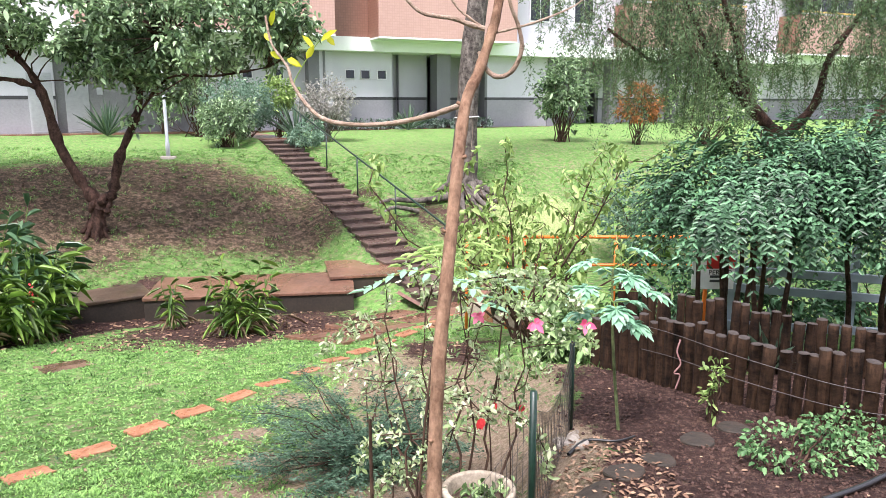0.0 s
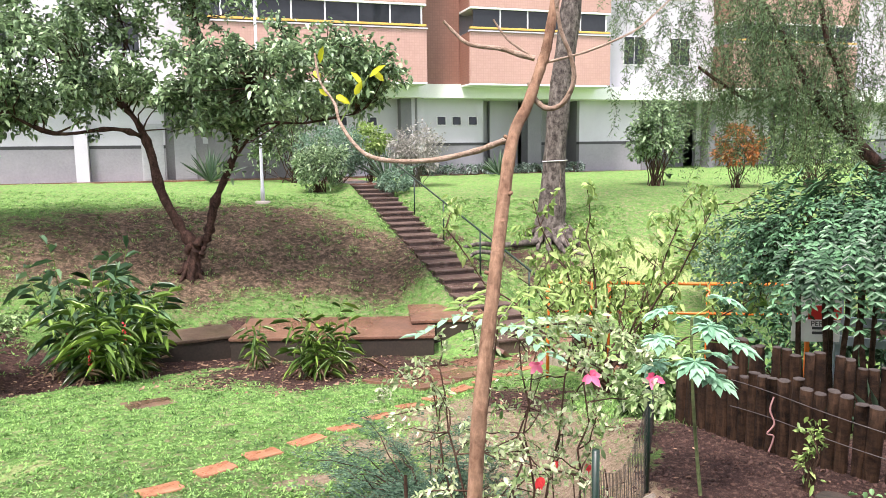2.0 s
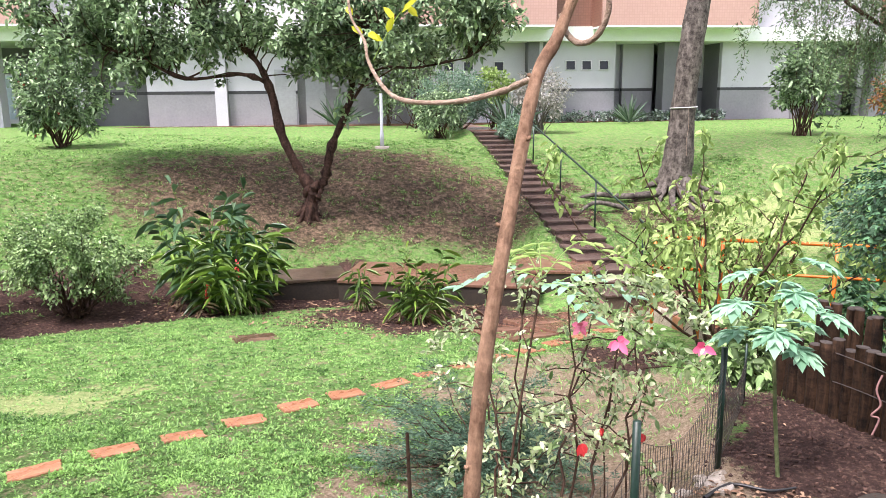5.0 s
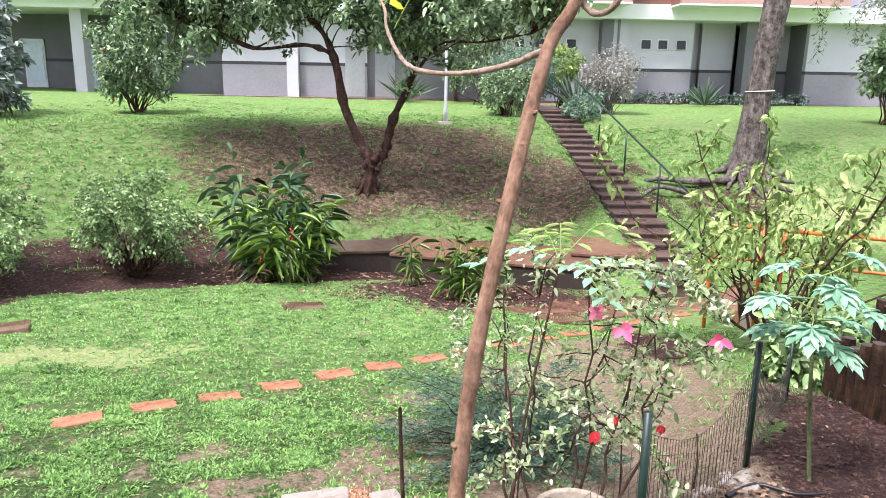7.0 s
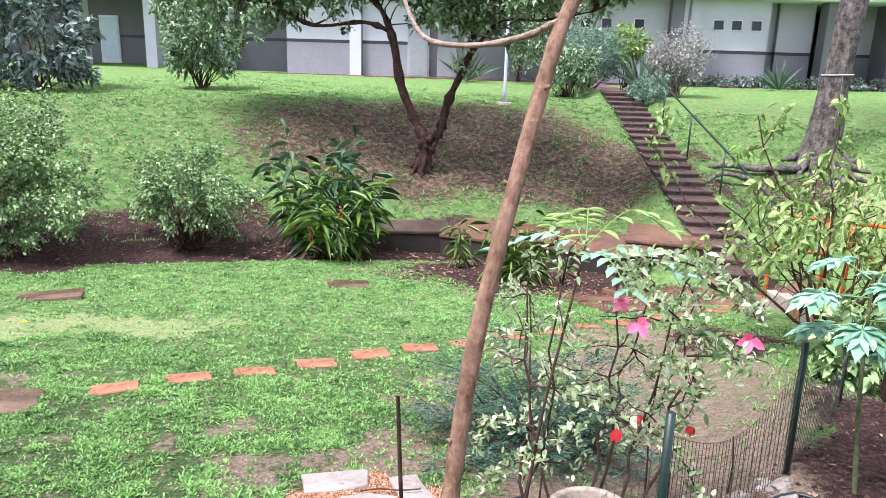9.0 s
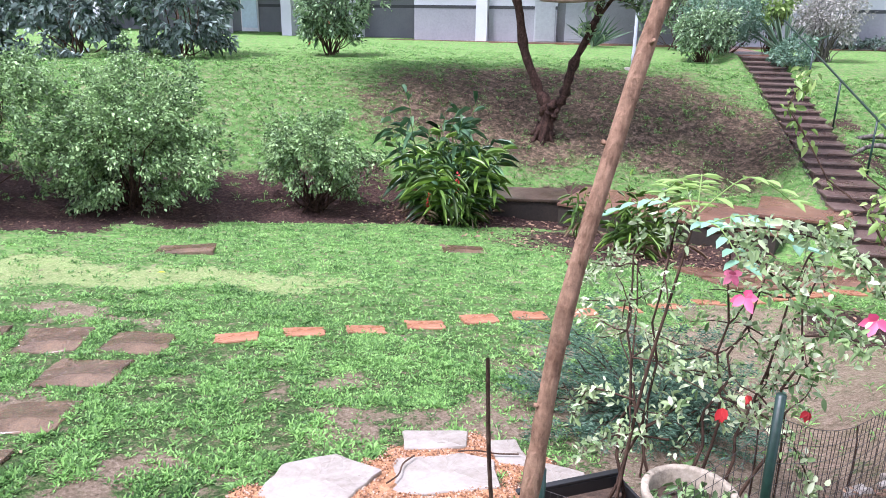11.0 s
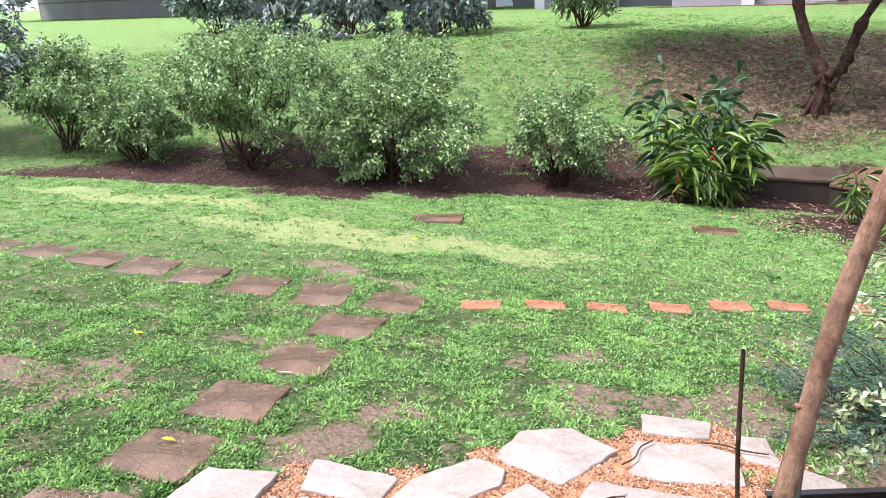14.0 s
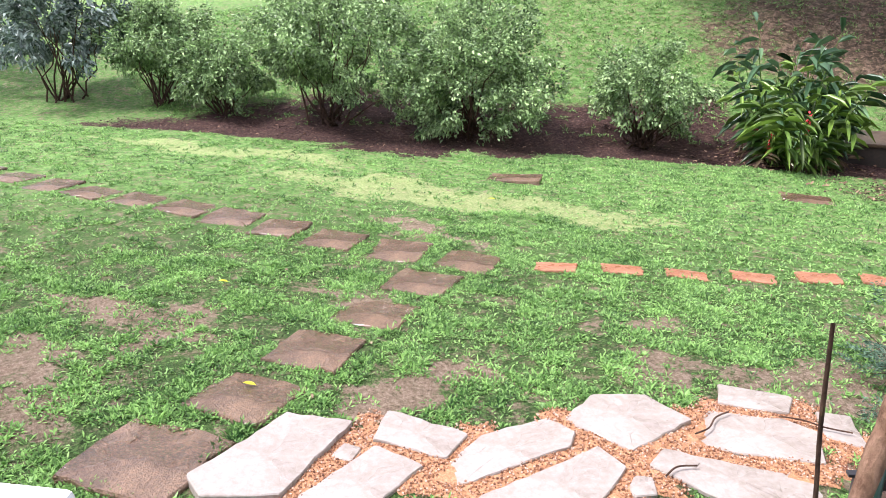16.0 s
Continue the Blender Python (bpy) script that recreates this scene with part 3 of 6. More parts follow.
def build_stairs():
    st = thing("stairs", S0, "damp brown stone garden steps up the grassy bank", "stairs", turn=STAIR_TURN, kind="structure")
    rnd = random.Random(4)
    for k in range(STEPS):
        w0, w1 = -0.45 + rnd.uniform(-0.03, 0.02), 0.45 + rnd.uniform(-0.02, 0.03)
        bm = box(w0, w1, k * tread, (k + 1) * tread + 0.05, k * riser - 0.25, (k + 1) * riser - 0.045 + rnd.uniform(-0.006, 0.006), 0.012)
        s = part("step", bm, STAIR, st)
        part("tread", box(w0 - 0.015, w1 + 0.015, k * tread - 0.03, (k + 1) * tread + 0.02, (k + 1) * riser - 0.043, (k + 1) * riser, 0.012), STAIR, s)
    edge = bmesh.new()
    add_box(edge, -0.52, -0.475, 0, stair_len * 0.75, -0.3, -0.05)
    for v in edge.verts:
        v.co.z += v.co.y / stair_len * (S1.z - S0.z) + 0.04
    part("edging", edge, WALLCONC, st, "dark stone edging")
    part("landing", box(-0.7, 0.6, stair_len, stair_len + 6.0, (S1.z - S0.z) - 0.2, S1.z - S0.z + 0.03, 0.01), CONCRETE, st, "red brown paved landing")
    return st


build_stairs()


def build_railing():
    r = thing("handrail", S0, "thin green painted steel handrail beside the steps", "handrail", turn=STAIR_TURN, kind="structure")
    rise = (S1.z - S0.z) / stair_len
    stops = (0.8, 3.15, 5.45, 7.75, 10.0)
    for y in stops:
        rod("post", (0.52, y, y * rise - 0.1), (0.52, y, y * rise + 1.0), 0.02, GREENPOLE, r)
    pts = [(0.52, y, y * rise + 1.0) for y in np.linspace(0.3, 10.9, 12)]
    mesh_part("rail", tube_mesh("rail", [(pts, 0.022)]), GREENPOLE, r)
    return r


build_railing()


# ---- retaining wall and path ----
def slab_between(name, a, b, depth, z0, z1, mat, parent, bevel=0.015, cap=None, label=""):
    a, b = Vector(a), Vector(b)
    d = b - a
    turn = math.atan2(d.y, d.x)
    m = Matrix.Translation((a.x, a.y, 0)) @ Matrix.Rotation(turn, 4, "Z")
    bm = box(0, d.length, 0, depth, z0, z1, bevel)
    bm.transform(m)
    ob = part(name, bm, mat, parent, label)
    if cap:
        bm = box(-0.02, d.length + 0.02, -0.025, depth, z1 - 0.004, z1 + 0.05, 0.012)
        bm.transform(m)
        part("coping", bm, cap, ob, "wet red concrete top")
    return ob


def build_retaining():
    w = thing("retaining_wall", (0, 0, 0), "low mossy concrete drain ledge with wet red top", "retaining wall", kind="structure")
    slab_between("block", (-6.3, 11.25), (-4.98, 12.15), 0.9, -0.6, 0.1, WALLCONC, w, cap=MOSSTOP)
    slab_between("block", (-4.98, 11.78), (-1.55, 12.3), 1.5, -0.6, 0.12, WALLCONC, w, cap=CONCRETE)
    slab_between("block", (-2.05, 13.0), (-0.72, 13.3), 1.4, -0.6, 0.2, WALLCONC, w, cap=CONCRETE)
    return w


build_retaining()


# ---- foliage ----
def unit(v):
    return v / (np.linalg.norm(v, axis=-1, keepdims=True) + 1e-9)


def rand_dirs(rng, n, up=0.0):
    v = rng.normal(size=(n, 3))
    v[:, 2] += up
    return unit(v)


def leaf_arrays(P, D, N, length, width, fold=0.25, droop=0.0):
    """Folded leaves of six corners: base points, directions, normals, lengths, widths."""
    n = len(P)
    length, width = np.broadcast_to(length, (n,))[:, None], np.broadcast_to(width, (n,))[:, None]
    D = unit(D)
    S = unit(np.cross(D, N))
    U = np.cross(S, D)
    down = np.array([[0, 0, -1.0]])
    b, t = P, P + D * length + down * droop * length
    m1, m2 = P + D * length * 0.3 + down * droop * 0.1 * length, P + D * length * 0.68 + down * droop * 0.45 * length
    lift = U * width * fold
    V = np.stack([b, m1 + S * width * 0.42 + lift, m2 + S * width * 0.4 + lift, t, m2 - S * width * 0.4 + lift, m1 - S * width * 0.42 + lift], 1).reshape(-1, 3)
    i = np.arange(n)[:, None] * 6
    F = np.concatenate([i + np.array([[0, 1, 2, 3]]), i + np.array([[0, 3, 4, 5]])], 1).reshape(-1, 4)
    return V, F


def small_leaf_arrays(P, D, N, length, width):
    n = len(P)
    length, width = np.broadcast_to(length, (n,))[:, None], np.broadcast_to(width, (n,))[:, None]
    D = unit(D)
    S = unit(np.cross(D, N))
    V = np.stack([P, P + D * length * 0.45 + S * width * 0.5, P + D * length, P + D * length * 0.45 - S * width * 0.5], 1).reshape(-1, 3)
    return V, np.arange(n * 4).reshape(-1, 4)


def curve_points(a, b, rng, bend=0.15, n=6, sag=0.0):
    a, b = np.array(a, float), np.array(b, float)
    s = np.linspace(0, 1, n)[:, None]
    off = rng.normal(size=(1, 3)) * np.linalg.norm(b - a) * bend
    wob = rng.normal(size=(n, 3)) * np.linalg.norm(b - a) * bend * 0.12
    p = a + (b - a) * s + off * (s * (1 - s)) + wob * (s * (1 - s)) * 4
    p[:, 2] -= sag * (s[:, 0] ** 2)
    return p


def path_points(points, n=4):
    """A smooth line through the given points."""
    P = np.array(points, float)
    out = []
    for k in range(len(P) - 1):
        p0, p1, p2, p3 = P[max(k - 1, 0)], P[k], P[k + 1], P[min(k + 2, len(P) - 1)]
        for s in np.linspace(0, 1, n, endpoint=False):
            out.append(0.5 * (2 * p1 + (p2 - p0) * s + (2 * p0 - 5 * p1 + 4 * p2 - p3) * s * s + (3 * p1 - p0 - 3 * p2 + p3) * s**3))
    return np.array(out + [P[-1]])


def limb(name, points, r0, r1, mat, parent, sides=8, knobs=0.0, seed=0, label=""):
    p = path_points(points, 5)
    r = np.linspace(r0, r1, len(p))
    if knobs:
        r = r * (1 + knobs * np.random.RandomState(seed).normal(size=len(p)).clip(-1, 1.6))
    return mesh_part(name, tube_mesh(name, [(p, r)], sides), mat, parent, label)


def clusters(rng, centres, spread, per, length, width, up=0.2, outward=None, flat=0.6, fold=0.25, droop=0.25, small=False):
    """Sprays of leaves round the given centres."""
    C = np.repeat(centres, per, axis=0)
    D = rand_dirs(rng, len(C), up)
    if outward is not None:
        D = unit(D + np.repeat(outward, per, axis=0) * 0.9)
    P = C + rng.normal(size=C.shape) * spread * 0.5
    N = unit(rng.normal(size=C.shape) * (1 - flat) + np.array([[0, 0, 1.0]]) * flat)
    ln = length * rng.uniform(0.6, 1.25, len(C))
    if small:
        return small_leaf_arrays(P, D, N, ln, ln * width / length)
    return leaf_arrays(P, D, N, ln, ln * width / length, fold, droop)


def blob_centres(rng, n, centre, radii, lumps=9, shell=0.55, bottom=-0.8):
    """Points near the skin of an uneven rounded form, with gaps."""
    L = rand_dirs(rng, lumps)
    amp = rng.uniform(-0.38, 0.45, lumps)
    out = []
    while len(out) < n:
        d = rand_dirs(rng, 1)[0]
        if d[2] < bottom:
            continue
        k = 1 + float((amp * np.exp(6 * (L @ d - 1))).sum()) + rng.normal() * 0.09
        q = shell + (1 - shell) * rng.uniform() ** 0.6
        out.append(d * q * k)
    out = np.array(out)
    return np.array(centre) + out * np.array(radii), unit(out)


def bush(name, at, radii, mat, label, n=260, per=16, leaf=(0.06, 0.03), stems=9, seed=1, lift=None, category="bush", group="", small=False, bark=None, shell=0.5, up=0.2, droop=0.25, flowers=None, clumped=0):
    rng = np.random.RandomState(seed)
    z = gz(*at)
    b = thing(name, (at[0], at[1], z), label, category, group)
    h = radii[2] * 1.0 if lift is None else lift
    if clumped:
        # boughs that end in separate tufts, some reaching out past the rest
        T, O = blob_centres(rng, clumped, (0, 0, h), radii, lumps=16, shell=0.45, bottom=-0.9)
        each = max(4, n // clumped)
        O = np.repeat(O, each, axis=0)
        along = np.linspace(-1.3, 1.0, each)[None, :, None] * unit(T - np.array([0, 0, h * 0.55]))[:, None] * rng.uniform(0.1, 0.24, (clumped, 1, 1))
        C = (T[:, None] + along + rng.normal(size=(clumped, each, 3)) * 0.085 * min(radii)).reshape(-1, 3)
        n = len(C)
    else:
        C, O = blob_centres(rng, n, (0, 0, h), radii, shell=shell)
    C[:, 2] = np.maximum(C[:, 2], 0.05)
    lines = []
    for k in rng.choice(n, stems * (2 if clumped else 3), replace=False):
        foot = np.array([*(rng.normal(size=2) * radii[0] * 0.1), -0.05])
        lines.append((curve_points(foot, C[k], rng, 0.2, 7), np.linspace(0.018, 0.004, 7) * (0.6 + radii[2] * 0.5)))
    mesh_part("branchwork", tube_mesh("branchwork", lines, 5), bark or TWIG, b, kind="stuff")
    V, F = clusters(rng, C, (0.075 if clumped else 0.14) * min(radii) + 0.03, per, leaf[0], leaf[1], up, O, small=small, droop=droop)
    mesh_part("crown", mesh_from("crown", V, F), mat, b)
    if flowers:
        k = rng.choice(n, flowers[1], replace=False)
        for q, o in zip(C[k], O[k]):
            V, F = clusters(rng, (q + o * 0.05)[None], 0.03, 7, 0.05, 0.035, 0.3, o[None])
            mesh_part("flower", mesh_from("flower", V, F), flowers[0], b, "small red flower")
    return b


LEAF_TREE = leaf_material("citrus_leaf", (0.007, 0.022, 0.01), (0.07, 0.155, 0.065), (0.5, 0.68, 0.38), 0.28, 0.22)
LEAF_BUSH = leaf_material("grey_green_leaf", (0.007, 0.024, 0.008), (0.125, 0.24, 0.075), (0.5, 0.7, 0.31), 0.36, 0.22)
LEAF_YELLOWISH = leaf_material("yellow_green_leaf", (0.06, 0.13, 0.025), (0.22, 0.37, 0.08), (0.52, 0.66, 0.25), 0.42, 0.35)
LEAF_DARK = leaf_material("dark_glossy_leaf", (0.012, 0.03, 0.02), (0.085, 0.145, 0.11), (0.46, 0.55, 0.49), 0.26, 0.16)
LEAF_HEDGE = leaf_material("hedge_leaf", (0.003, 0.011, 0.005), (0.013, 0.046, 0.019), (0.14, 0.31, 0.15), 0.36, 0.1)
LEAF_GINGER = leaf_material("ginger_leaf", (0.004, 0.015, 0.005), (0.028, 0.088, 0.018), (0.26, 0.42, 0.07), 0.3, 0.2)
LEAF_GINGER_DARK = leaf_material("dark_ginger_leaf", (0.012, 0.035, 0.015), (0.04, 0.1, 0.045), (0.15, 0.27, 0.13), 0.3, 0.2)
LEAF_DRYSTALK = leaf_material("straw_leaf", (0.1, 0.06, 0.035), (0.22, 0.15, 0.09), (0.36, 0.28, 0.18), 0.7, 0.2)
LEAF_VARIEGATED = leaf_material("cream_edged_leaf", (0.07, 0.16, 0.04), (0.33, 0.47, 0.17), (0.76, 0.82, 0.55), 0.45, 0.38, (0.8, 0.82, 0.62))
LEAF_FEATHER = leaf_material("feathery_green", (0.008, 0.028, 0.017), (0.036, 0.09, 0.055), (0.16, 0.27, 0.17), 0.5, 0.25)
LEAF_WEEP = leaf_material("weeping_leaf", (0.02, 0.05, 0.022), (0.065, 0.125, 0.055), (0.21, 0.31, 0.14), 0.5, 0.35)
LEAF_PAPAYA = leaf_material("papaya_leaf", (0.08, 0.22, 0.12), (0.2, 0.42, 0.27), (0.42, 0.65, 0.46), 0.4, 0.3)
LEAF_YELLOW = leaf_material("yellow_young_leaf", (0.4, 0.45, 0.02), (0.6, 0.62, 0.03), (0.75, 0.72, 0.06), 0.4, 0.5)
LEAF_SILVER = leaf_material("silver_grey_leaf", (0.2, 0.2, 0.17), (0.34, 0.34, 0.3), (0.5, 0.48, 0.44), 0.6, 0.3)
LEAF_BLUE = leaf_material("blue_green_leaf", (0.07, 0.14, 0.09), (0.14, 0.25, 0.17), (0.26, 0.38, 0.27), 0.5, 0.25)
LEAF_CROTON = leaf_material("orange_red_leaf", (0.09, 0.06, 0.03), (0.3, 0.14, 0.06), (0.6, 0.24, 0.07), 0.4, 0.35)
LEAF_YUCCA = leaf_material("sword_leaf", (0.03, 0.07, 0.04), (0.07, 0.13, 0.08), (0.16, 0.22, 0.14), 0.4, 0.1)
LEAF_WEED = leaf_material("fresh_weed_leaf", (0.025, 0.08, 0.025), (0.1, 0.24, 0.085), (0.3, 0.5, 0.22), 0.45, 0.25)
PETAL = leaf_material("pink_petal", (0.66, 0.07, 0.17), (0.8, 0.13, 0.27), (0.88, 0.28, 0.42), 0.5, 0.35)
REDPETAL = leaf_material("red_petal", (0.35, 0.015, 0.02), (0.6, 0.03, 0.04), (0.75, 0.08, 0.08), 0.5, 0.3)
BLADE = leaf_material("grass_blade", (0.013, 0.05, 0.01), (0.105, 0.265, 0.05), (0.36, 0.61, 0.18), 0.42, 0.34)
LITTER = leaf_material("fallen_leaf", (0.06, 0.03, 0.02), (0.2, 0.11, 0.07), (0.42, 0.28, 0.18), 0.7, 0.1)


# ---- the tree with the forked trunk on the bank ----
def forked_tree():
    rng = np.random.RandomState(11)
    x0, y0 = -6.95, 14.6
    z0 = gz(x0, y0)
    t = thing("tree", (0, 0, 0), "spreading tree with dark forked trunk on the bank", "tree")
    tp = path_points([(-7.06, 14.6, z0 - 0.25), (-7.0, 14.6, z0 + 0.1), (-6.93, 14.6, z0 + 0.4), (-6.84, 14.6, z0 + 0.75)], 5)
    tr = np.interp(np.arange(len(tp)), [0, 4, 8, 15], [0.25, 0.19, 0.16, 0.15]) * (1 + 0.09 * rng.normal(size=len(tp)))
    mesh_part("trunk", tube_mesh("trunk", [(tp, tr)], 12), DARKBARK, t)
    for k in range(6):
        an = -2.9 + 0.95 * k
        limb("root", [(-6.98 + 0.1 * math.cos(an), 14.6 + 0.1 * math.sin(an), z0 + 0.3), (-7.03 + 0.2 * math.cos(an), 14.6 + 0.2 * math.sin(an), gz(-7.03 + 0.2 * math.cos(an), 14.6 + 0.2 * math.sin(an)) + 0.06), (-7.05 + 0.34 * math.cos(an), 14.6 + 0.34 * math.sin(an), gz(-7.05 + 0.34 * math.cos(an), 14.6 + 0.34 * math.sin(an)) - 0.06)], 0.07, 0.035, DARKBARK, t, 7, 0.25, k + 20)
    for k, (kx, kz, kr) in enumerate(((-6.78, 0.72, 0.1), (-6.98, 0.62, 0.075), (-6.68, 0.55, 0.06))):
        limb("burl", [(kx - 0.05, 14.52, z0 + kz - 0.12), (kx, 14.47, z0 + kz), (kx + 0.05, 14.52, z0 + kz + 0.12)], kr, kr * 0.8, DARKBARK, t, 8, 0.3, 70 + k)
    A = [(-6.86, 14.6, z0 + 0.6), (-7.12, 14.55, 1.7), (-7.52, 14.5, 2.52), (-7.72, 14.5, 3.4), (-8.05, 14.5, 4.08), (-8.7, 14.4, 4.7), (-9.5, 14.3, 5.4), (-10.9, 14.2, 6.15)]
    B = [(-6.8, 14.65, z0 + 0.65), (-6.65, 14.7, 1.6), (-6.45, 14.7, 2.3), (-6.06, 14.8, 3.2), (-6.06, 14.9, 3.95), (-6.55, 15.0, 4.8), (-6.85, 15.1, 6.0), (-7.2, 15.2, 7.2)]
    C = [(-7.78, 14.5, 3.62), (-8.3, 14.2, 3.8), (-9.4, 13.9, 3.72), (-10.4, 13.6, 4.2), (-11.8, 13.4, 4.5)]
    D = [(-6.06, 14.85, 3.7), (-5.6, 14.6, 4.3), (-5.0, 14.3, 4.75), (-3.8, 14.2, 5.2)]
    E = [(-6.2, 14.8, 2.9), (-5.3, 14.4, 3.8), (-4.3, 14.2, 3.85), (-3.3, 14.1, 4.0)]
    G2 = [(-8.6, 14.4, 4.65), (-8.3, 14.9, 5.6), (-8.9, 15.2, 6.8)]
    limbs = []
    for pts, r0, r1 in ((A, 0.105, 0.04), (B, 0.105, 0.04), (C, 0.06, 0.022), (D, 0.055, 0.022), (E, 0.035, 0.016), (G2, 0.05, 0.022)):
        limb("limb", pts, r0, r1, DARKBARK, t, 10, 0.26, len(limbs))
        limbs.append(path_points(pts, 6))
    skeleton_points = np.concatenate([p[len(p) // 2 :] for p in limbs])
    C1 = []
    for centre, radii, n in (((-9.6, 14.0, 5.1), (2.4, 1.9, 1.0), 210), ((-11.6, 13.6, 4.9), (1.7, 1.4, 1.0), 170), ((-6.4, 14.4, 4.75), (1.6, 1.5, 0.75), 150), ((-4.3, 14.2, 4.75), (1.7, 1.3, 0.75), 140),
                             ((-7.6, 14.6, 6.6), (2.9, 1.9, 1.0), 190), ((-10.6, 13.7, 4.25), (1.3, 1.1, 0.5), 70), ((-6.0, 14.2, 4.05), (1.1, 1.0, 0.4), 60), ((-3.0, 14.1, 4.6), (0.9, 0.9, 0.6), 60), ((-11.2, 14.0, 6.4), (2.2, 1.5, 0.8), 90)):
        c, _ = blob_centres(rng, int(n / 4.6), centre, radii, lumps=14, shell=0.3, bottom=-1.1)
        near = skeleton_points[np.argmin(((skeleton_points[None] - c[:, None]) ** 2).sum(-1), axis=1)]
        out = unit(c - near + np.array([[0, 0, -0.25]]))
        C1.append((c[:, None] + out[:, None] * np.linspace(-0.5, 0.3, 7)[None, :, None] + rng.normal(size=(len(c), 7, 3)) * 0.12).reshape(-1, 3))
    C1 = np.concatenate(C1)
    lines = []
    for q in C1[::4]:
        k = np.argmin(((skeleton_points - q) ** 2).sum(1))
        lines.append((curve_points(skeleton_points[k], q, rng, 0.2, 5), np.linspace(0.018, 0.005, 5)))
    mesh_part("branchwork", tube_mesh("branchwork", lines, 5), DARKBARK, t, kind="stuff")
    V, F = clusters(rng, C1, 0.16, 22, 0.14, 0.074, 0.2, flat=0.85, droop=0.28)
    mesh_part("crown", mesh_from("crown", V, F), LEAF_TREE, t)
    for k in range(2):
        k2 = -6.2 + 0.3 * k
        V, F = clusters(rng, np.array([[k2, 14.5, 3.0 - 0.12 * k]]), 0.12, 12, 0.17, 0.08, -0.2)
        mesh_part("low_spray", mesh_from("low_spray", V, F), LEAF_TREE, t)
    return t


forked_tree()


# ---- the big grey tree on the bank ----
def grey_tree():
    x, y = 0.55, 19.0
    z = gz(x, y)
    t = thing("tall_tree", (0, 0, 0), "tall tree with grey brown trunk and spreading roots", "tree")
    rng = np.random.RandomState(3)
    p = [(x - 0.05, y, z - 0.3), (x - 0.06, y, z + 0.15), (x, y, z + 0.7), (x + 0.05, y, 3.0), (x + 0.17, y, 4.6), (x + 0.36, y, 6.2), (x + 0.6, y, 8.5), (x + 0.9, y, 12.0)]
    tp = path_points(p, 6)
    tr = np.interp(tp[:, 2], [z - 0.3, z + 0.1, z + 0.7, 3.0, 4.5, 4.75, 5.0, 8.5, 12.0], [0.48, 0.42, 0.34, 0.285, 0.26, 0.3, 0.26, 0.24, 0.18]) * (1 + 0.035 * rng.normal(size=len(tp)))
    mesh_part("trunk", tube_mesh("trunk", [(tp, tr)], 16), GREYBARK, t)
    limb("trunk_rib", [(x - 0.25, y - 0.16, z - 0.1), (x - 0.14, y - 0.14, 2.2), (x - 0.0, y - 0.1, 3.4)], 0.17, 0.1, GREYBARK, t, 10, 0.1, 6)
    for k in range(9):
        a = -3.0 + k * 0.37 + rng.uniform(-0.12, 0.12)
        ln = rng.uniform(0.45, 1.25)
        pts = []
        for s in (0.0, 0.25, 0.5, 0.75, 1.0):
            px, py = x + math.cos(a + 0.3 * s) * (0.2 + ln * s), y + math.sin(a + 0.3 * s) * (0.2 + ln * s)
            pts.append((px, py, gz(px, py) + 0.3 * (1 - s) ** 2 + 0.03))
        limb("root", pts, 0.13, 0.03, GREYBARK, t, 8, 0.15, k)
    for k, (dx, dy, dz) in enumerate(((-2.5, -0.5, 10.5), (3.0, 0.4, 11.2), (0.5, 2.6, 12.5), (-1.0, -2.2, 13.0))):
        limb("limb", [(x + 0.5, y, 7.6 + k * 0.5), (x + 0.5 + dx * 0.5, y + dy * 0.5, (8.4 + dz) / 2 + 0.6), (x + dx, y + dy, dz)], 0.12, 0.04, GREYBARK, t, 8, 0.1, k)
    C, _ = blob_centres(rng, 330, (x + 0.6, y, 13.0), (4.2, 3.8, 2.4), shell=0.3)
    V, F = clusters(rng, C, 0.4, 16, 0.14, 0.06)
    mesh_part("crown", mesh_from("crown", V, F), LEAF_TREE, t)
    ring = [(x + 0.06 + 0.31 * math.cos(k * 0.3142), y + 0.31 * math.sin(k * 0.3142), 3.0 + 0.015 * math.cos(k * 0.3142)) for k in range(21)]
    mesh_part("cord", tube_mesh("cord", [(ring, 0.01)], 6), WHITEPAINT, t, "white cord round the trunk")
    mesh_part("hanging_cord", tube_mesh("hanging_cord", [(path_points([(x + 0.17, y - 0.31, 3.0), (x + 0.19, y - 0.33, 2.6), (x + 0.16, y - 0.36, 2.2), (x + 0.18, y - 0.38, 1.9)], 4), 0.004)], 5), PALETWIG, t)
    return t


grey_tree()


def fallen_root(points, r):
    ob = mesh_part("exposed_root", tube_mesh("exposed_root", [(path_points([(x, y, gz(x, y) + dz) for x, y, dz in points], 5), np.linspace(r, r * 0.35, (len(points) - 1) * 5 + 1))], 8), GREYBARK)
    tagged(ob, "pale exposed root lying on the bank", "root")


fallen_root([(0.2, 18.4, 0.1), (-0.6, 18.0, 0.16), (-1.3, 17.9, 0.12), (-2.0, 17.6, 0.03)], 0.09)
fallen_root([(-0.6, 17.6, 0.1), (-1.2, 17.2, 0.2), (-1.6, 16.6, 0.08), (-1.9, 16.3, 0.0)], 0.06)


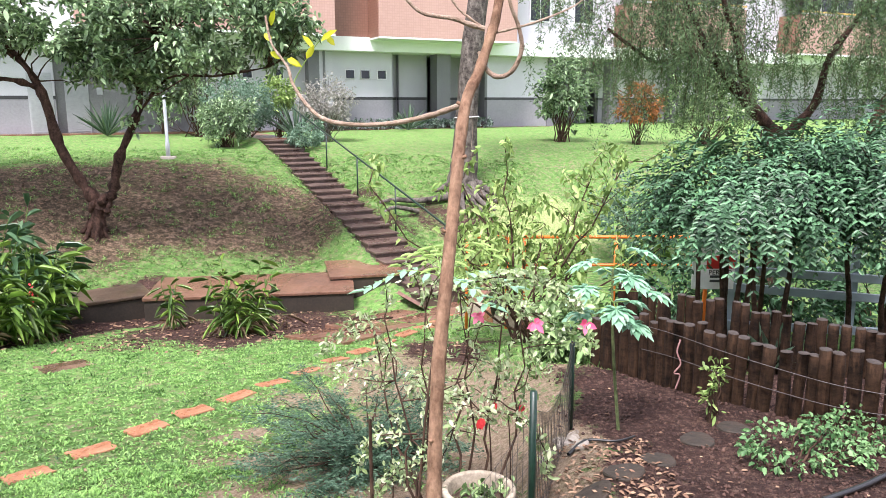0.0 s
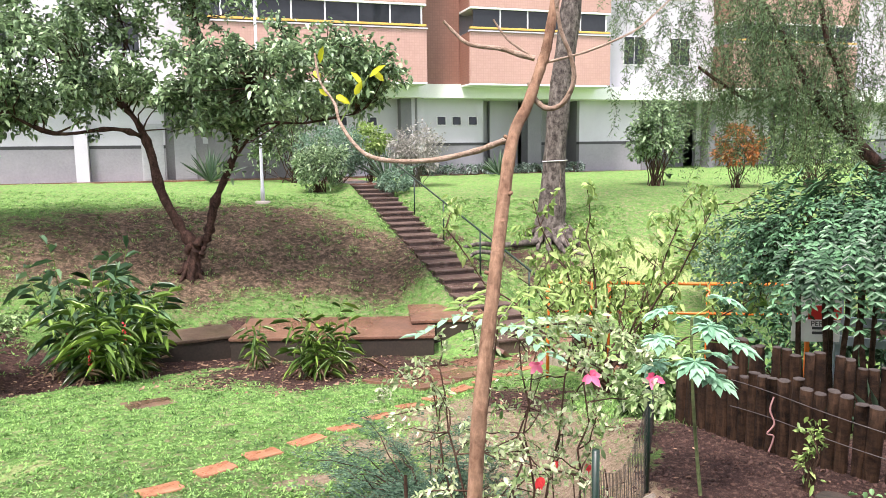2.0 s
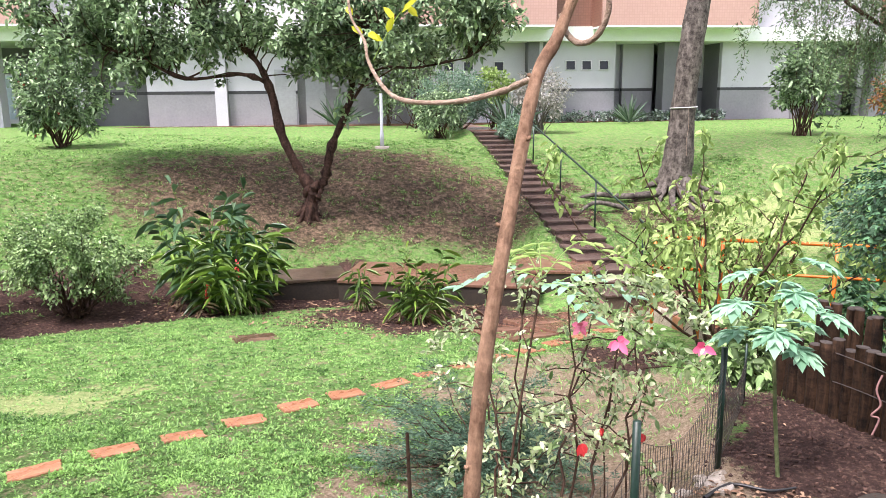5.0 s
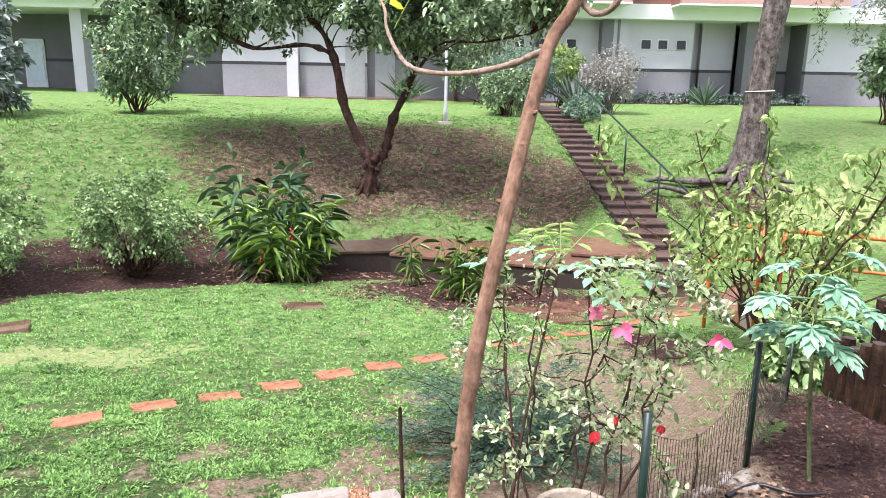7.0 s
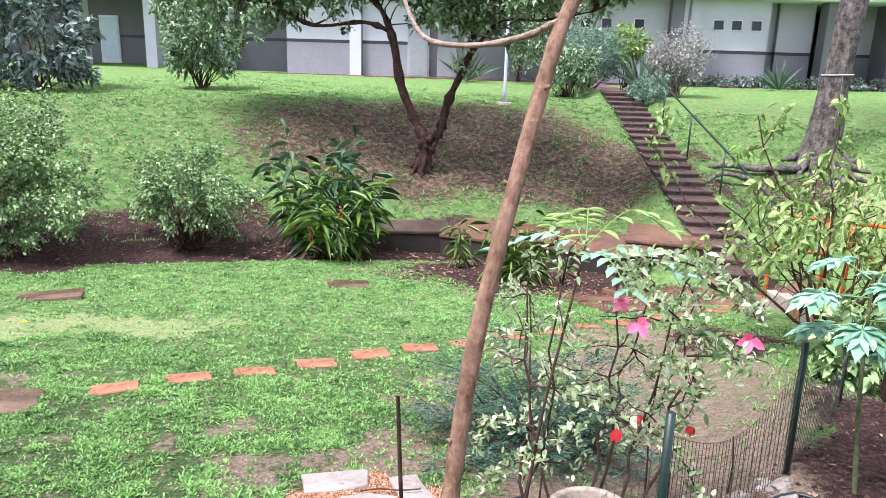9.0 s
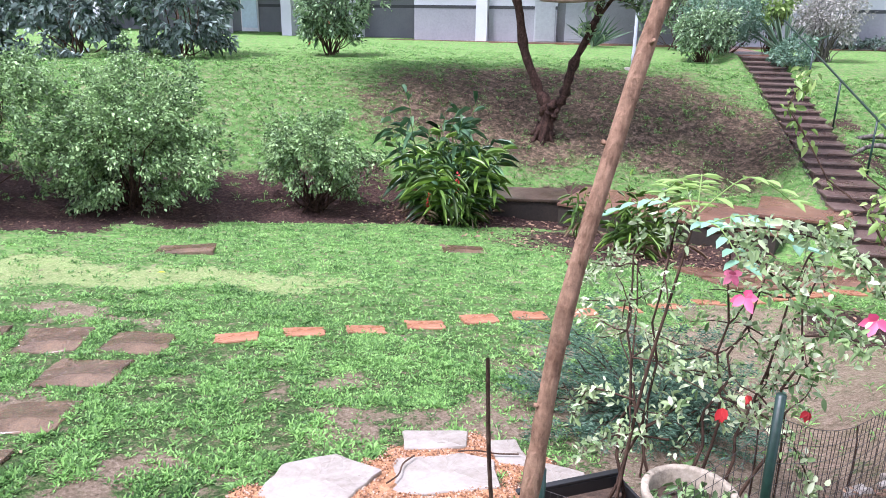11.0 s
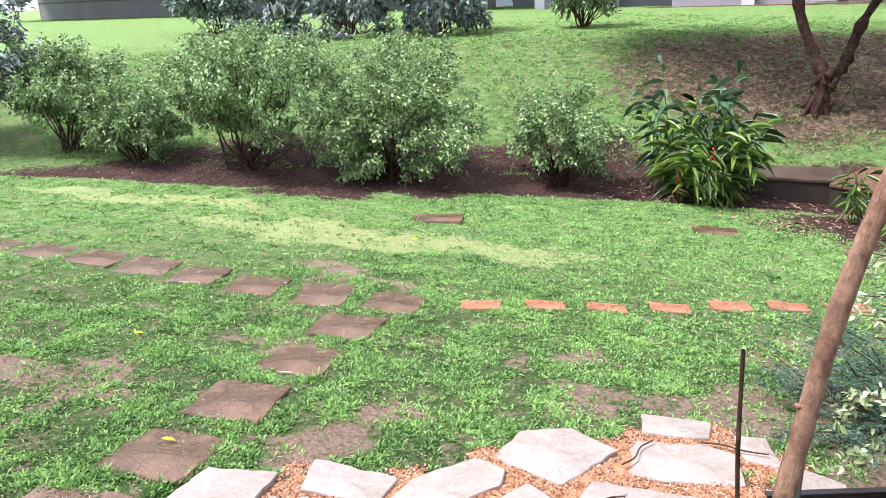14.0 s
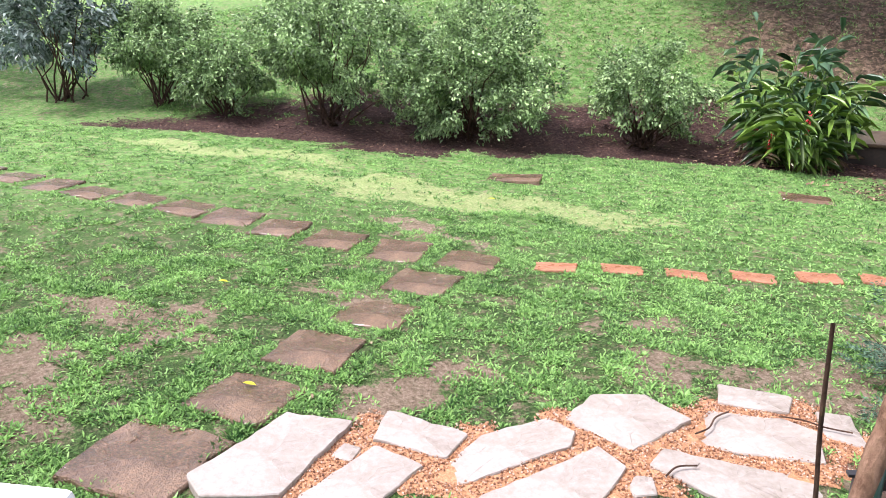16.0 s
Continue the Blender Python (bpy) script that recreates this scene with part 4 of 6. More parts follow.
# ---- weeping tree ----
def weeping_tree():
    rng = np.random.RandomState(21)
    t = thing("weeping_tree", (0, 0, 0), "weeping pepper tree with fine hanging foliage", "tree")
    z = gz(5.6, 12.6)
    limb("trunk", [(5.75, 12.7, z - 0.2), (5.7, 12.6, 1.5), (5.55, 12.5, 2.95)], 0.2, 0.14, DARKBARK, t, 12, 0.1, 1)
    tops = []
    for k, pts in enumerate(([(5.55, 12.5, 2.9), (5.0, 12.5, 3.45), (4.6, 12.5, 3.9), (4.2, 12.5, 4.5), (3.8, 12.4, 5.2), (3.0, 12.2, 6.2)],
                             [(5.5, 12.5, 2.9), (5.1, 12.6, 3.5), (4.9, 12.6, 4.3), (4.6, 12.6, 5.05), (4.4, 12.6, 6.4)],
                             [(5.65, 12.5, 2.7), (6.2, 12.5, 3.3), (6.4, 12.5, 4.1), (6.95, 12.5, 5.0), (7.4, 12.4, 6.4)],
                             [(6.9, 12.0, 1.5), (6.93, 12.0, 2.7), (7.06, 12.0, 3.3), (7.4, 12.0, 3.8), (8.2, 12.0, 5.2)],
                             [(4.5, 12.5, 4.0), (4.02, 12.3, 4.2), (3.5, 12.2, 4.0), (3.2, 12.1, 4.1), (2.6, 12.0, 4.5)])):
        limb("limb", pts, (0.1, 0.09, 0.09, 0.13, 0.035)[k], 0.025, DARKBARK, t, 9, 0.1, k)
        tops.append(path_points(pts, 6)[8:])
    tops = np.concatenate(tops)
    lines, P, D = [], [], []
    anchors = np.stack([rng.uniform(1.5, 9.6, 105), rng.uniform(10.9, 14.2, 105), rng.uniform(4.4, 7.2, 105)], 1)
    for k in range(1150):
        hx, hy, hz = anchors[rng.randint(105)] + rng.normal(size=3) * np.array([0.24, 0.24, 0.36])
        hz = max(hz, 4.25)
        if k % 3 == 0:
            q = tops[rng.randint(len(tops))]
            hx, hy, hz = q[0] + rng.normal() * 0.5, q[1] + rng.normal() * 0.5, max(4.0, q[2] + rng.uniform(0, 0.6))
        ln = rng.uniform(0.6, 1.7) * (1.0 if hx > 2.6 else 0.7)
        s = np.linspace(0, 1, 6)
        p = np.stack([hx + rng.normal() * 0.24 * s + 0.07 * np.sin(5 * s + k), hy + rng.normal() * 0.15 * s, hz + 0.1 * s - ln * s**1.2], 1)
        lines.append((p, np.linspace(0.004, 0.0015, 6)))
        u = rng.uniform(0, 1, 105) ** 0.8
        P.append(np.stack([np.interp(u, s, p[:, i]) for i in range(3)], 1) + rng.normal(size=(105, 3)) * 0.035)
        d = rng.normal(size=(105, 3))
        d[:, 2] = rng.uniform(-1.3, -0.2, 105)
        D.append(d)
    P, D = np.concatenate(P), np.concatenate(D)
    mesh_part("branchwork", tube_mesh("branchwork", lines, 4), TWIG, t, kind="stuff")
    V, F = small_leaf_arrays(P, D, rand_dirs(rng, len(P)), rng.uniform(0.045, 0.095, len(P)), 0.0155)
    mesh_part("crown", mesh_from("crown", V, F), LEAF_WEEP, t)
    return t


weeping_tree()


# ---- dense drooping hedge behind the palisade ----
def drooping_hedge(at, radii, lift, seed, label):
    rng = np.random.RandomState(seed)
    z = gz(*at)
    h = thing("hedge_shrub", (at[0], at[1], z), label, "shrub", "dark hedge shrubs")
    C, O = blob_centres(rng, 940, (0, 0, lift), radii, lumps=12, shell=0.6, bottom=-0.62)
    lines = []
    for k in range(9):
        a = rng.uniform(-0.5, 0.5, 2) * np.array(radii[:2])
        lines.append((curve_points((a[0], a[1], -0.1), (a[0] * 1.3, a[1] * 1.3, lift), rng, 0.06, 6), np.linspace(0.035, 0.02, 6)))
    for k in rng.choice(len(C), 60, replace=False):
        lines.append((curve_points((C[k][0] * 0.4, C[k][1] * 0.4, lift * 0.85), C[k], rng, 0.15, 5), np.linspace(0.012, 0.004, 5)))
    for n, ln in enumerate(lines[:9]):
        mesh_part("stem", tube_mesh("stem", [ln], 7), DARKBARK, h)
    mesh_part("branchwork", tube_mesh("branchwork", lines[9:], 5), DARKBARK, h, kind="stuff")
    P, D, N = [], [], []
    for c, o in zip(C, O):
        # one drooping frond with paired leaflets
        d = unit(np.array([o[0], o[1], 0.1]) + rng.normal(size=3) * 0.35)
        side = unit(np.cross(d, [0, 0, 1.0]))
        for s in np.linspace(0, 1, 7):
            q = c + d * 0.3 * s + np.array([0, 0, -0.28 * s * s])
            t2 = unit(d + np.array([0, 0, -0.9 * s]))
            for sg in (-1, 1):
                P.append(q)
                D.append(unit(side * sg + t2 * 0.7 + rng.normal(size=3) * 0.1))
                N.append(unit(o + np.array([0, 0, 0.8])))
    P, D, N = np.array(P), np.array(D), np.array(N)
    V, F = leaf_arrays(P, D, N, rng.uniform(0.06, 0.095, len(P)), 0.034, 0.2, 0.2)
    mesh_part("crown", mesh_from("crown", V, F), LEAF_HEDGE, h)
    return h


drooping_hedge((3.5, 8.1), (1.25, 1.0, 0.75), 1.95, 31, "dark green drooping hedge shrub behind the log palisade")
drooping_hedge((5.1, 7.9), (1.3, 1.1, 0.85), 1.98, 32, "dark green drooping hedge shrub behind the log palisade")
drooping_hedge((6.9, 7.7), (1.3, 1.1, 0.85), 1.98, 33, "dark green drooping hedge shrub behind the log palisade")


# ---- sapling close to the house ----
def sapling():
    rng = np.random.RandomState(5)
    t = thing("sapling", (0, 0, 0), "slender leaning tan sapling with bare curved twigs", "tree")
    z = gz(-0.07, 2.58)
    main = [(-0.07, 2.58, z - 0.1), (-0.053, 2.705, 1.2), (-0.04, 2.8, 1.7), (-0.02, 2.9, 2.25), (0.028, 3.035, 2.748), (0.09, 3.23, 3.306), (0.155, 3.318, 3.483), (0.213, 3.359, 3.652), (0.248, 3.389, 3.801), (0.346, 3.515, 4.420)]
    p = path_points(main, 8)
    r = np.interp(p[:, 2], [0.6, 1.7, 3.3, 4.4], [0.037, 0.032, 0.025, 0.015]) * (1 + 0.05 * rng.normal(size=len(p)))
    mesh_part("trunk", tube_mesh("trunk", [(p, r)], 12), TRUNK, t)
    for pts, r0, r1 in (([(0.164, 3.365, 3.577), (0.183, 3.351, 3.512), (0.237, 3.336, 3.468), (0.300, 3.322, 3.488), (0.342, 3.308, 3.573), (0.330, 3.294, 3.668), (0.285, 3.279, 3.783), (0.264, 3.265, 3.929)], 0.013, 0.008),
                        ([(0.184, 3.365, 3.675), (0.108, 3.365, 3.697), (0.044, 3.365, 3.719), (-0.032, 3.365, 3.729), (-0.108, 3.365, 3.751), (-0.196, 3.365, 3.838)], 0.013, 0.006),
                        ([(0.217, 3.365, 3.654), (0.394, 3.390, 3.700), (0.541, 3.415, 3.757), (0.622, 3.440, 3.804), (0.738, 3.465, 3.909)], 0.006, 0.003),
                        ([(0.184, 3.365, 3.675), (0.120, 3.365, 3.719), (0.065, 3.365, 3.762), (0.012, 3.365, 3.838)], 0.006, 0.004),
                        ([(0.094, 3.285, 3.350), (0.000, 3.325, 3.317), (-0.065, 3.365, 3.296), (-0.242, 3.405, 3.261), (-0.434, 3.445, 3.256), (-0.562, 3.485, 3.282), (-0.647, 3.525, 3.350), (-0.713, 3.565, 3.442), (-0.744, 3.605, 3.524), (-0.823, 3.645, 3.632), (-0.856, 3.685, 3.765)], 0.014, 0.005)):
        limb("branch", pts, r0, r1, PALETWIG, t, 8, 0.1, int(r0 * 1e4))
    limb("twig", [(-0.737, 3.685, 3.445), (-0.689, 3.685, 3.527), (-0.631, 3.685, 3.611), (-0.571, 3.685, 3.682)], 0.003, 0.002, LEAF_YELLOWISH, t, 5)
    P = np.array([(-0.689, 3.685, 3.527), (-0.666, 3.685, 3.564), (-0.631, 3.685, 3.611), (-0.594, 3.685, 3.646), (-0.571, 3.685, 3.670), (-0.760, 3.685, 3.564), (-0.785, 3.685, 3.564), (-0.832, 3.685, 3.717), (-0.832, 3.685, 3.646)])
    D = np.array([(-0.8, 0.2, 0.5), (0.4, -0.4, 0.6), (-0.5, 0, 0.7), (0.8, -0.2, 0.6), (0.6, 0.3, -0.5), (0.8, -0.4, -0.3), (-0.7, 0, 0.5), (0.3, -0.4, 0.8), (-0.6, 0.2, 0.7)])
    V, F = leaf_arrays(P, D, np.array([[0.1, -0.9, 0.3]]) + rng.normal(size=P.shape) * 0.3, np.array([0.09, 0.1, 0.09, 0.11, 0.06, 0.07, 0.07, 0.1, 0.06]), 0.036, 0.2, 0.1)
    mesh_part("leaves", mesh_from("leaves", V, F), LEAF_YELLOW, t, "yellow green young leaves")
    for k in range(10):
        s = 1.2 + 0.24 * k + rng.uniform(-0.05, 0.05)
        q = p[np.argmin(abs(p[:, 2] - s))]
        a = rng.uniform(0, 6.28)
        rod("knot", q + np.array([math.cos(a), math.sin(a), 0]) * 0.02, q + np.array([math.cos(a), math.sin(a), 0.25]) * 0.042, 0.008, TRUNK, t, 6)
    return t


sapling()


# ---- hibiscus with cream-edged leaves ----
def hibiscus():
    rng = np.random.RandomState(8)
    h = thing("hibiscus", (0, 0, 0), "variegated hibiscus with thin dark stems and pink flowers", "shrub")
    feet = [(0.2, 4.0, 1.0), (0.12, 4.05, 1.0), (-0.12, 3.85, 0.95), (-0.2, 3.8, 0.95), (0.3, 4.0, 1.0), (-0.05, 4.1, 0.8), (0.1, 3.95, 1.0)]
    tips = [(0.4, 4.3, 2.22), (0.1, 4.2, 2.25), (-0.35, 4.2, 2.1), (-0.1, 4.0, 2.2), (0.45, 4.1, 2.05), (-0.45, 4.5, 1.95), (0.2, 4.6, 2.1)]
    C, lines = [], []
    for k, (a, b2) in enumerate(zip(feet, tips)):
        p = curve_points(a, b2, rng, 0.18, 9)
        mesh_part("stem", tube_mesh("stem", [(p, np.linspace(0.009, 0.004, 9))], 6), TWIG, h, "dark thin stem")
        for j in range(9):
            q = p[rng.randint(3, 9)]
            d = rand_dirs(rng, 1, 0.15)[0] * np.array([1, 1, 0.7])
            e = q + d * rng.uniform(0.15, 0.42)
            c = curve_points(q, e, rng, 0.2, 6)
            lines.append((c, np.linspace(0.005, 0.002, 6)))
            C.append(c[2:])
    arch = [[(0.211, 3.750, 2.422), (0.341, 3.690, 2.350), (0.492, 3.630, 2.273), (0.634, 3.570, 2.214), (0.744, 3.510, 2.179)], [(0.073, 3.950, 2.336), (0.257, 3.950, 2.401), (0.458, 3.950, 2.404), (0.594, 3.950, 2.368), (0.691, 3.950, 2.296), (0.745, 3.950, 2.218)], [(-0.3, 4.2, 2.1), (-0.55, 4.4, 2.0), (-0.8, 4.6, 1.75)],
            [(0.2, 4.0, 1.6), (0.45, 4.0, 1.55), (0.6, 4.0, 1.35), (0.62, 4.0, 1.2)], [(-0.15, 3.9, 1.5), (-0.4, 3.95, 1.45), (-0.5, 4.0, 1.25)], [(0.0, 4.0, 1.3), (-0.25, 3.95, 1.25), (-0.4, 3.9, 1.1)]]
    for a in arch:
        c = path_points(a, 5)
        lines.append((c, np.linspace(0.006, 0.002, len(c))))
        C += [c[2:], c[3:]]
    for ln in lines:
        mesh_part("twig", tube_mesh("twig", [ln], 5), TWIG, h)
    C = np.concatenate(C)
    V, F = clusters(rng, C, 0.045, 6, 0.046, 0.022, 0.3, flat=0.5, droop=0.15)
    mesh_part("leaves", mesh_from("leaves", V, F), LEAF_VARIEGATED, h, "cream and green leaves")
    for k, q in enumerate([(0.199, 3.94, 2.188), (0.429, 3.274, 2.346), (0.755, 3.718, 2.209), (0.5, 4.35, 1.48), (0.22, 4.0, 1.55), (0.3, 4.05, 1.62)]):
        size = (0.048, 0.046, 0.052, 0.04, 0.05, 0.035)[k]
        a = np.linspace(0, 6.28, 6)[:5]
        face = np.array([0.1, -0.9, 0.25])
        su, sv = unit(np.cross(face, [0, 0, 1.0])), unit(np.cross(np.cross(face, [0, 0, 1.0]), face))
        D = np.cos(a)[:, None] * su + np.sin(a)[:, None] * sv + face * 0.5
        if k > 2:
            D = D * 0.4 + np.array([[0, 0, -0.9]])
        D = D + rng.normal(size=D.shape) * 0.28
        V, F = leaf_arrays(np.repeat([q], 5, 0), D, np.repeat([face], 5, 0), size * rng.uniform(0.85, 1.2, 5), size * 0.72, 0.12, 0.25)
        mesh_part("flower", mesh_from("flower", V, F), PETAL if k < 3 else REDPETAL, h, "pink hibiscus flower" if k < 3 else "wilted red flower")
    return h


hibiscus()


def pinnate_plant():
    rng = np.random.RandomState(77)
    p = thing("leafy_seedling", (0, 0, 0), "young plant with bright compound leaves above the hibiscus", "plant")
    limb("stem", [(-0.15, 3.8, 1.0), (-0.1, 3.85, 1.6), (-0.04, 3.95, 2.1), (0.0, 4.0, 2.42)], 0.009, 0.005, TWIG, p, 6)
    for k, (dx, dy, dz) in enumerate(((-0.42, 0.0, -0.03), (-0.25, 0.25, 0.08), (0.4, 0.1, 0.02), (0.3, 0.3, 0.1), (0.25, -0.15, -0.05), (-0.1, 0.3, 0.14))):
        o = np.array([0.0, 4.0, 2.4 - 0.03 * (k % 3)])
        c2 = path_points([o, o + np.array([dx * 0.5, dy * 0.5, dz + 0.06]), o + np.array([dx, dy, dz - 0.05])], 7)
        frond = mesh_part("leaf_stalk", tube_mesh("leaf_stalk", [(c2, 0.003)], 5), LEAF_YELLOWISH, p)
        d = unit(np.array([dx, dy, 0]))
        side = np.array([-d[1], d[0], 0])
        L = []
        for q in c2[3::2]:
            for sg in (-1, 1):
                L.append(leaf_arrays(q[None], (side * sg + d * 0.4 + rng.normal(size=3) * 0.1)[None], np.array([[0, 0, 1.0]]), 0.1, 0.045, 0.15, 0.2))
        L.append(leaf_arrays(c2[-1][None], d[None], np.array([[0, 0, 1.0]]), 0.12, 0.05, 0.15, 0.2))
        for one in L:
            mesh_part("leaflet", mesh_from("leaflet", *one), LEAF_YELLOWISH if k % 2 else LEAF_PAPAYA, frond)


pinnate_plant()


# ---- feathery shrub ----
def feathery():
    rng = np.random.RandomState(9)
    at = (-0.62, 5.35)
    z = gz(*at)
    f = thing("feathery_shrub", (*at, z), "low feathery dark green shrub with needle leaves", "shrub")
    P, D, lines = [], [], []
    for k in range(64):
        a, el = rng.uniform(0, 6.28), rng.uniform(0.12, 1.15)
        ln = rng.uniform(0.45, 0.95)
        e = np.array([math.cos(a) * math.cos(el) * ln * 1.2 - 0.1, math.sin(a) * math.cos(el) * ln, math.sin(el) * ln * 0.95 + 0.1])
        p = curve_points((0, 0, 0), e, rng, 0.2, 8, 0.16)
        lines.append((p, np.linspace(0.009, 0.002, 8)))
        for j in range(27):
            q = p[rng.randint(2, 8)] + rng.normal(size=3) * np.array([0.05, 0.05, 0.025])
            d = unit(e / ln * np.array([1, 1, 0.4]) + rng.normal(size=3) * np.array([0.6, 0.6, 0.2]))
            side = unit(np.cross(d, [0, 0, 1.0]))
            tt = np.linspace(0, 0.13, 18)[:, None]
            P.append(q + d * tt + np.array([[0, 0, -0.9]]) * tt**2)
            sign_of = np.where(np.arange(18) % 2, 1.0, -1.0)[:, None]
            D.append(side * sign_of + d * 0.7 + rng.normal(size=(18, 3)) * 0.22 + np.array([[0, 0, -0.15]]))
    mesh_part("branchwork", tube_mesh("branchwork", lines, 5), TWIG, f, kind="stuff")
    P, D = np.concatenate(P), np.concatenate(D)
    P[:, 2] = np.maximum(P[:, 2], 0.03)
    V, F = small_leaf_arrays(P, D, rand_dirs(rng, len(P)), rng.uniform(0.022, 0.05, len(P)), 0.008)
    mesh_part("needles", mesh_from("needles", V, F), LEAF_FEATHER, f)
    return f


feathery()


# ---- papaya plant ----
def papaya():
    rng = np.random.RandomState(14)
    at = (1.28, 4.97)
    z = gz(*at)
    t = thing("papaya_plant", (*at, z), "young papaya with a thin stem and large pale lobed leaves", "plant")
    top = 2.22 - z
    limb("stem", [(0, 0, -0.05), (-0.06, 0, 0.5), (-0.09, 0, 0.9), (-0.1, 0, top)], 0.013, 0.008, GREENSTEM, t, 8)
    for k in range(11):
        a = k * 2.4 + 0.4
        el = 0.5 - 0.08 * k + rng.uniform(-0.1, 0.1)
        ln = rng.uniform(0.14, 0.28)
        o = np.array([-0.1, 0, top - 0.03 * k])
        e = o + np.array([math.cos(a) * math.cos(el), math.sin(a) * math.cos(el), math.sin(el)]) * ln
        leaf = mesh_part("petiole", tube_mesh("petiole", [(curve_points(o, e, rng, 0.08, 5), np.linspace(0.005, 0.003, 5))], 5), LEAF_YELLOWISH, t)
        d = unit(np.array([math.cos(a), math.sin(a), -0.35]))
        s = unit(np.cross(d, [0, 0, 1.0]))
        L = []
        for j, ang in enumerate((-130, -85, -42, 0, 42, 85, 130)):
            dd = d * math.cos(radians(ang)) + s * math.sin(radians(ang))
            size = (0.1, 0.145, 0.17, 0.19, 0.17, 0.145, 0.1)[j]
            L.append(leaf_arrays(e[None], dd[None], np.array([[0, 0, 1.0]]), size, size * 0.5, 0.12, 0.25))
            for off in (-0.5, 0.5):
                d2 = unit(dd + np.cross(dd, [0, 0, 1.0]) * off * 1.3)
                L.append(leaf_arrays((e + dd * size * 0.42)[None], d2[None], np.array([[0, 0, 1.0]]), size * 0.45, size * 0.2, 0.12, 0.3))
        mesh_part("leaf_blade", mesh_from("leaf_blade", *join(L)), LEAF_PAPAYA, leaf)
    return t


papaya()


# ---- shell ginger clumps ----
def ginger(at, heights, stems, seed, label, spread=0.5, leaf=(0.42, 0.085), dry=20, mat=None):
    rng = np.random.RandomState(seed)
    z = gz(*at)
    g = thing("ginger_clump", (*at, z), label, "plant", "ginger clumps")
    P, D, N, ln, lines = [], [], [], [], []
    for k in range(stems):
        a = rng.uniform(0, 6.28)
        h = rng.uniform(*heights)
        r = spread * math.sqrt(rng.uniform(0.02, 1))
        foot = np.array([math.cos(a), math.sin(a), 0]) * r * 0.35
        tip = np.array([math.cos(a) * r * 1.1, math.sin(a) * r * 1.1, h])
        p = curve_points(foot - [0, 0, 0.05], tip, rng, 0.08, 8)
        lines.append((p, np.linspace(0.012, 0.004, 8)))
        b2 = rng.uniform(0, 6.28)
        n = 11
        for j in range(n):
            s = 0.3 + 0.7 * j / (n - 1)
            q = np.array([np.interp(s, np.linspace(0, 1, 8), p[:, i]) for i in range(3)])
            sg = 1 if j % 2 else -1
            out = np.array([math.cos(b2), math.sin(b2), 0]) * sg
            P.append(q)
            D.append(unit(out * 0.9 + np.array([math.cos(a), math.sin(a), 0]) * 0.45 + np.array([0, 0, rng.uniform(0.0, 0.9) + 0.4 * (s > 0.9)]) + rng.normal(size=3) * 0.4))
            N.append(unit(np.array([0, 0, 1.0]) + rng.normal(size=3) * 0.25))
            ln.append(leaf[0] * rng.uniform(0.65, 1.15))
    for one in lines:
        mesh_part("stem", tube_mesh("stem", [one], 6), LEAF_GINGER, g)
    ln = np.array(ln)
    V, F = leaf_arrays(np.array(P), np.array(D), np.array(N), ln, ln * leaf[1] * 2.3, 0.2, 0.55)
    mesh_part("leaves", mesh_from("leaves", V, F), mat or LEAF_GINGER, g)
    C = np.stack([rng.normal(size=dry) * spread * 0.4, rng.normal(size=dry) * spread * 0.4, rng.uniform(0.02, 0.3, dry)], 1)
    V, F = clusters(rng, C, 0.1, 5, 0.3, 0.03, -0.5, droop=0.5)
    mesh_part("dry_leaves", mesh_from("dry_leaves", V, F), LEAF_DRYSTALK, g, "dry straw coloured leaves")
    return g


big = ginger((-6.3, 10.45), (0.45, 1.45), 44, 41, "tall shell ginger clump with long leaves and red blooms", 0.85, (0.42, 0.075), 30)
rb = np.random.RandomState(2)
for q in ((0.55, -0.5, 0.95), (-0.3, -0.6, 0.8), (0.1, -0.7, 0.6)):
    V, F = clusters(rb, np.array([[q[0] - 0.0, q[1], q[2] - 0.06 * k] for k in range(5)]), 0.03, 5, 0.05, 0.03, -0.6)
    mesh_part("flower", mesh_from("flower", V, F), REDPETAL, big, "hanging red bloom", kind="stuff")
ginger((-3.1, 10.75), (0.45, 1.05), 20, 42, "small ginger clump with pale striped leaves", 0.5, (0.34, 0.06), 40)
ginger((-4.3, 11.2), (0.5, 0.9), 4, 43, "sparse young ginger shoots", 0.25, (0.3, 0.07), 3)
ginger((-6.95, 10.85), (1.3, 2.3), 13, 44, "tall dark shell ginger clump with broad leaves", 0.75, (0.52, 0.082), 6, LEAF_GINGER_DARK)
ginger((-6.5, 10.75), (0.6, 1.5), 16, 45, "dark shell ginger clump with broad leaves", 0.7, (0.45, 0.08), 6, LEAF_GINGER_DARK)

# ---- rounded bushes along the foot of the bank ----
row = "round bushes along the bank"
bush("bush", (-8.07, 8.99), (1.12, 1.0, 0.88), LEAF_BUSH, "small loose grey green bush on red soil", 620, 18, (0.062, 0.038), 14, 51, 1.0, group=row, clumped=70)
bush("bush", (-9.75, 6.74), (1.15, 1.1, 0.98), LEAF_BUSH, "dense rounded grey green bush on red soil", 1180, 26, (0.062, 0.038), 12, 52, 1.06, group=row, clumped=140)
bush("bush", (-11.29, 4.84), (1.6, 1.35, 0.98), LEAF_BUSH, "broad pale green bush with bare lower stem", 1260, 26, (0.062, 0.038), 9, 53, 1.5, group=row, clumped=155)
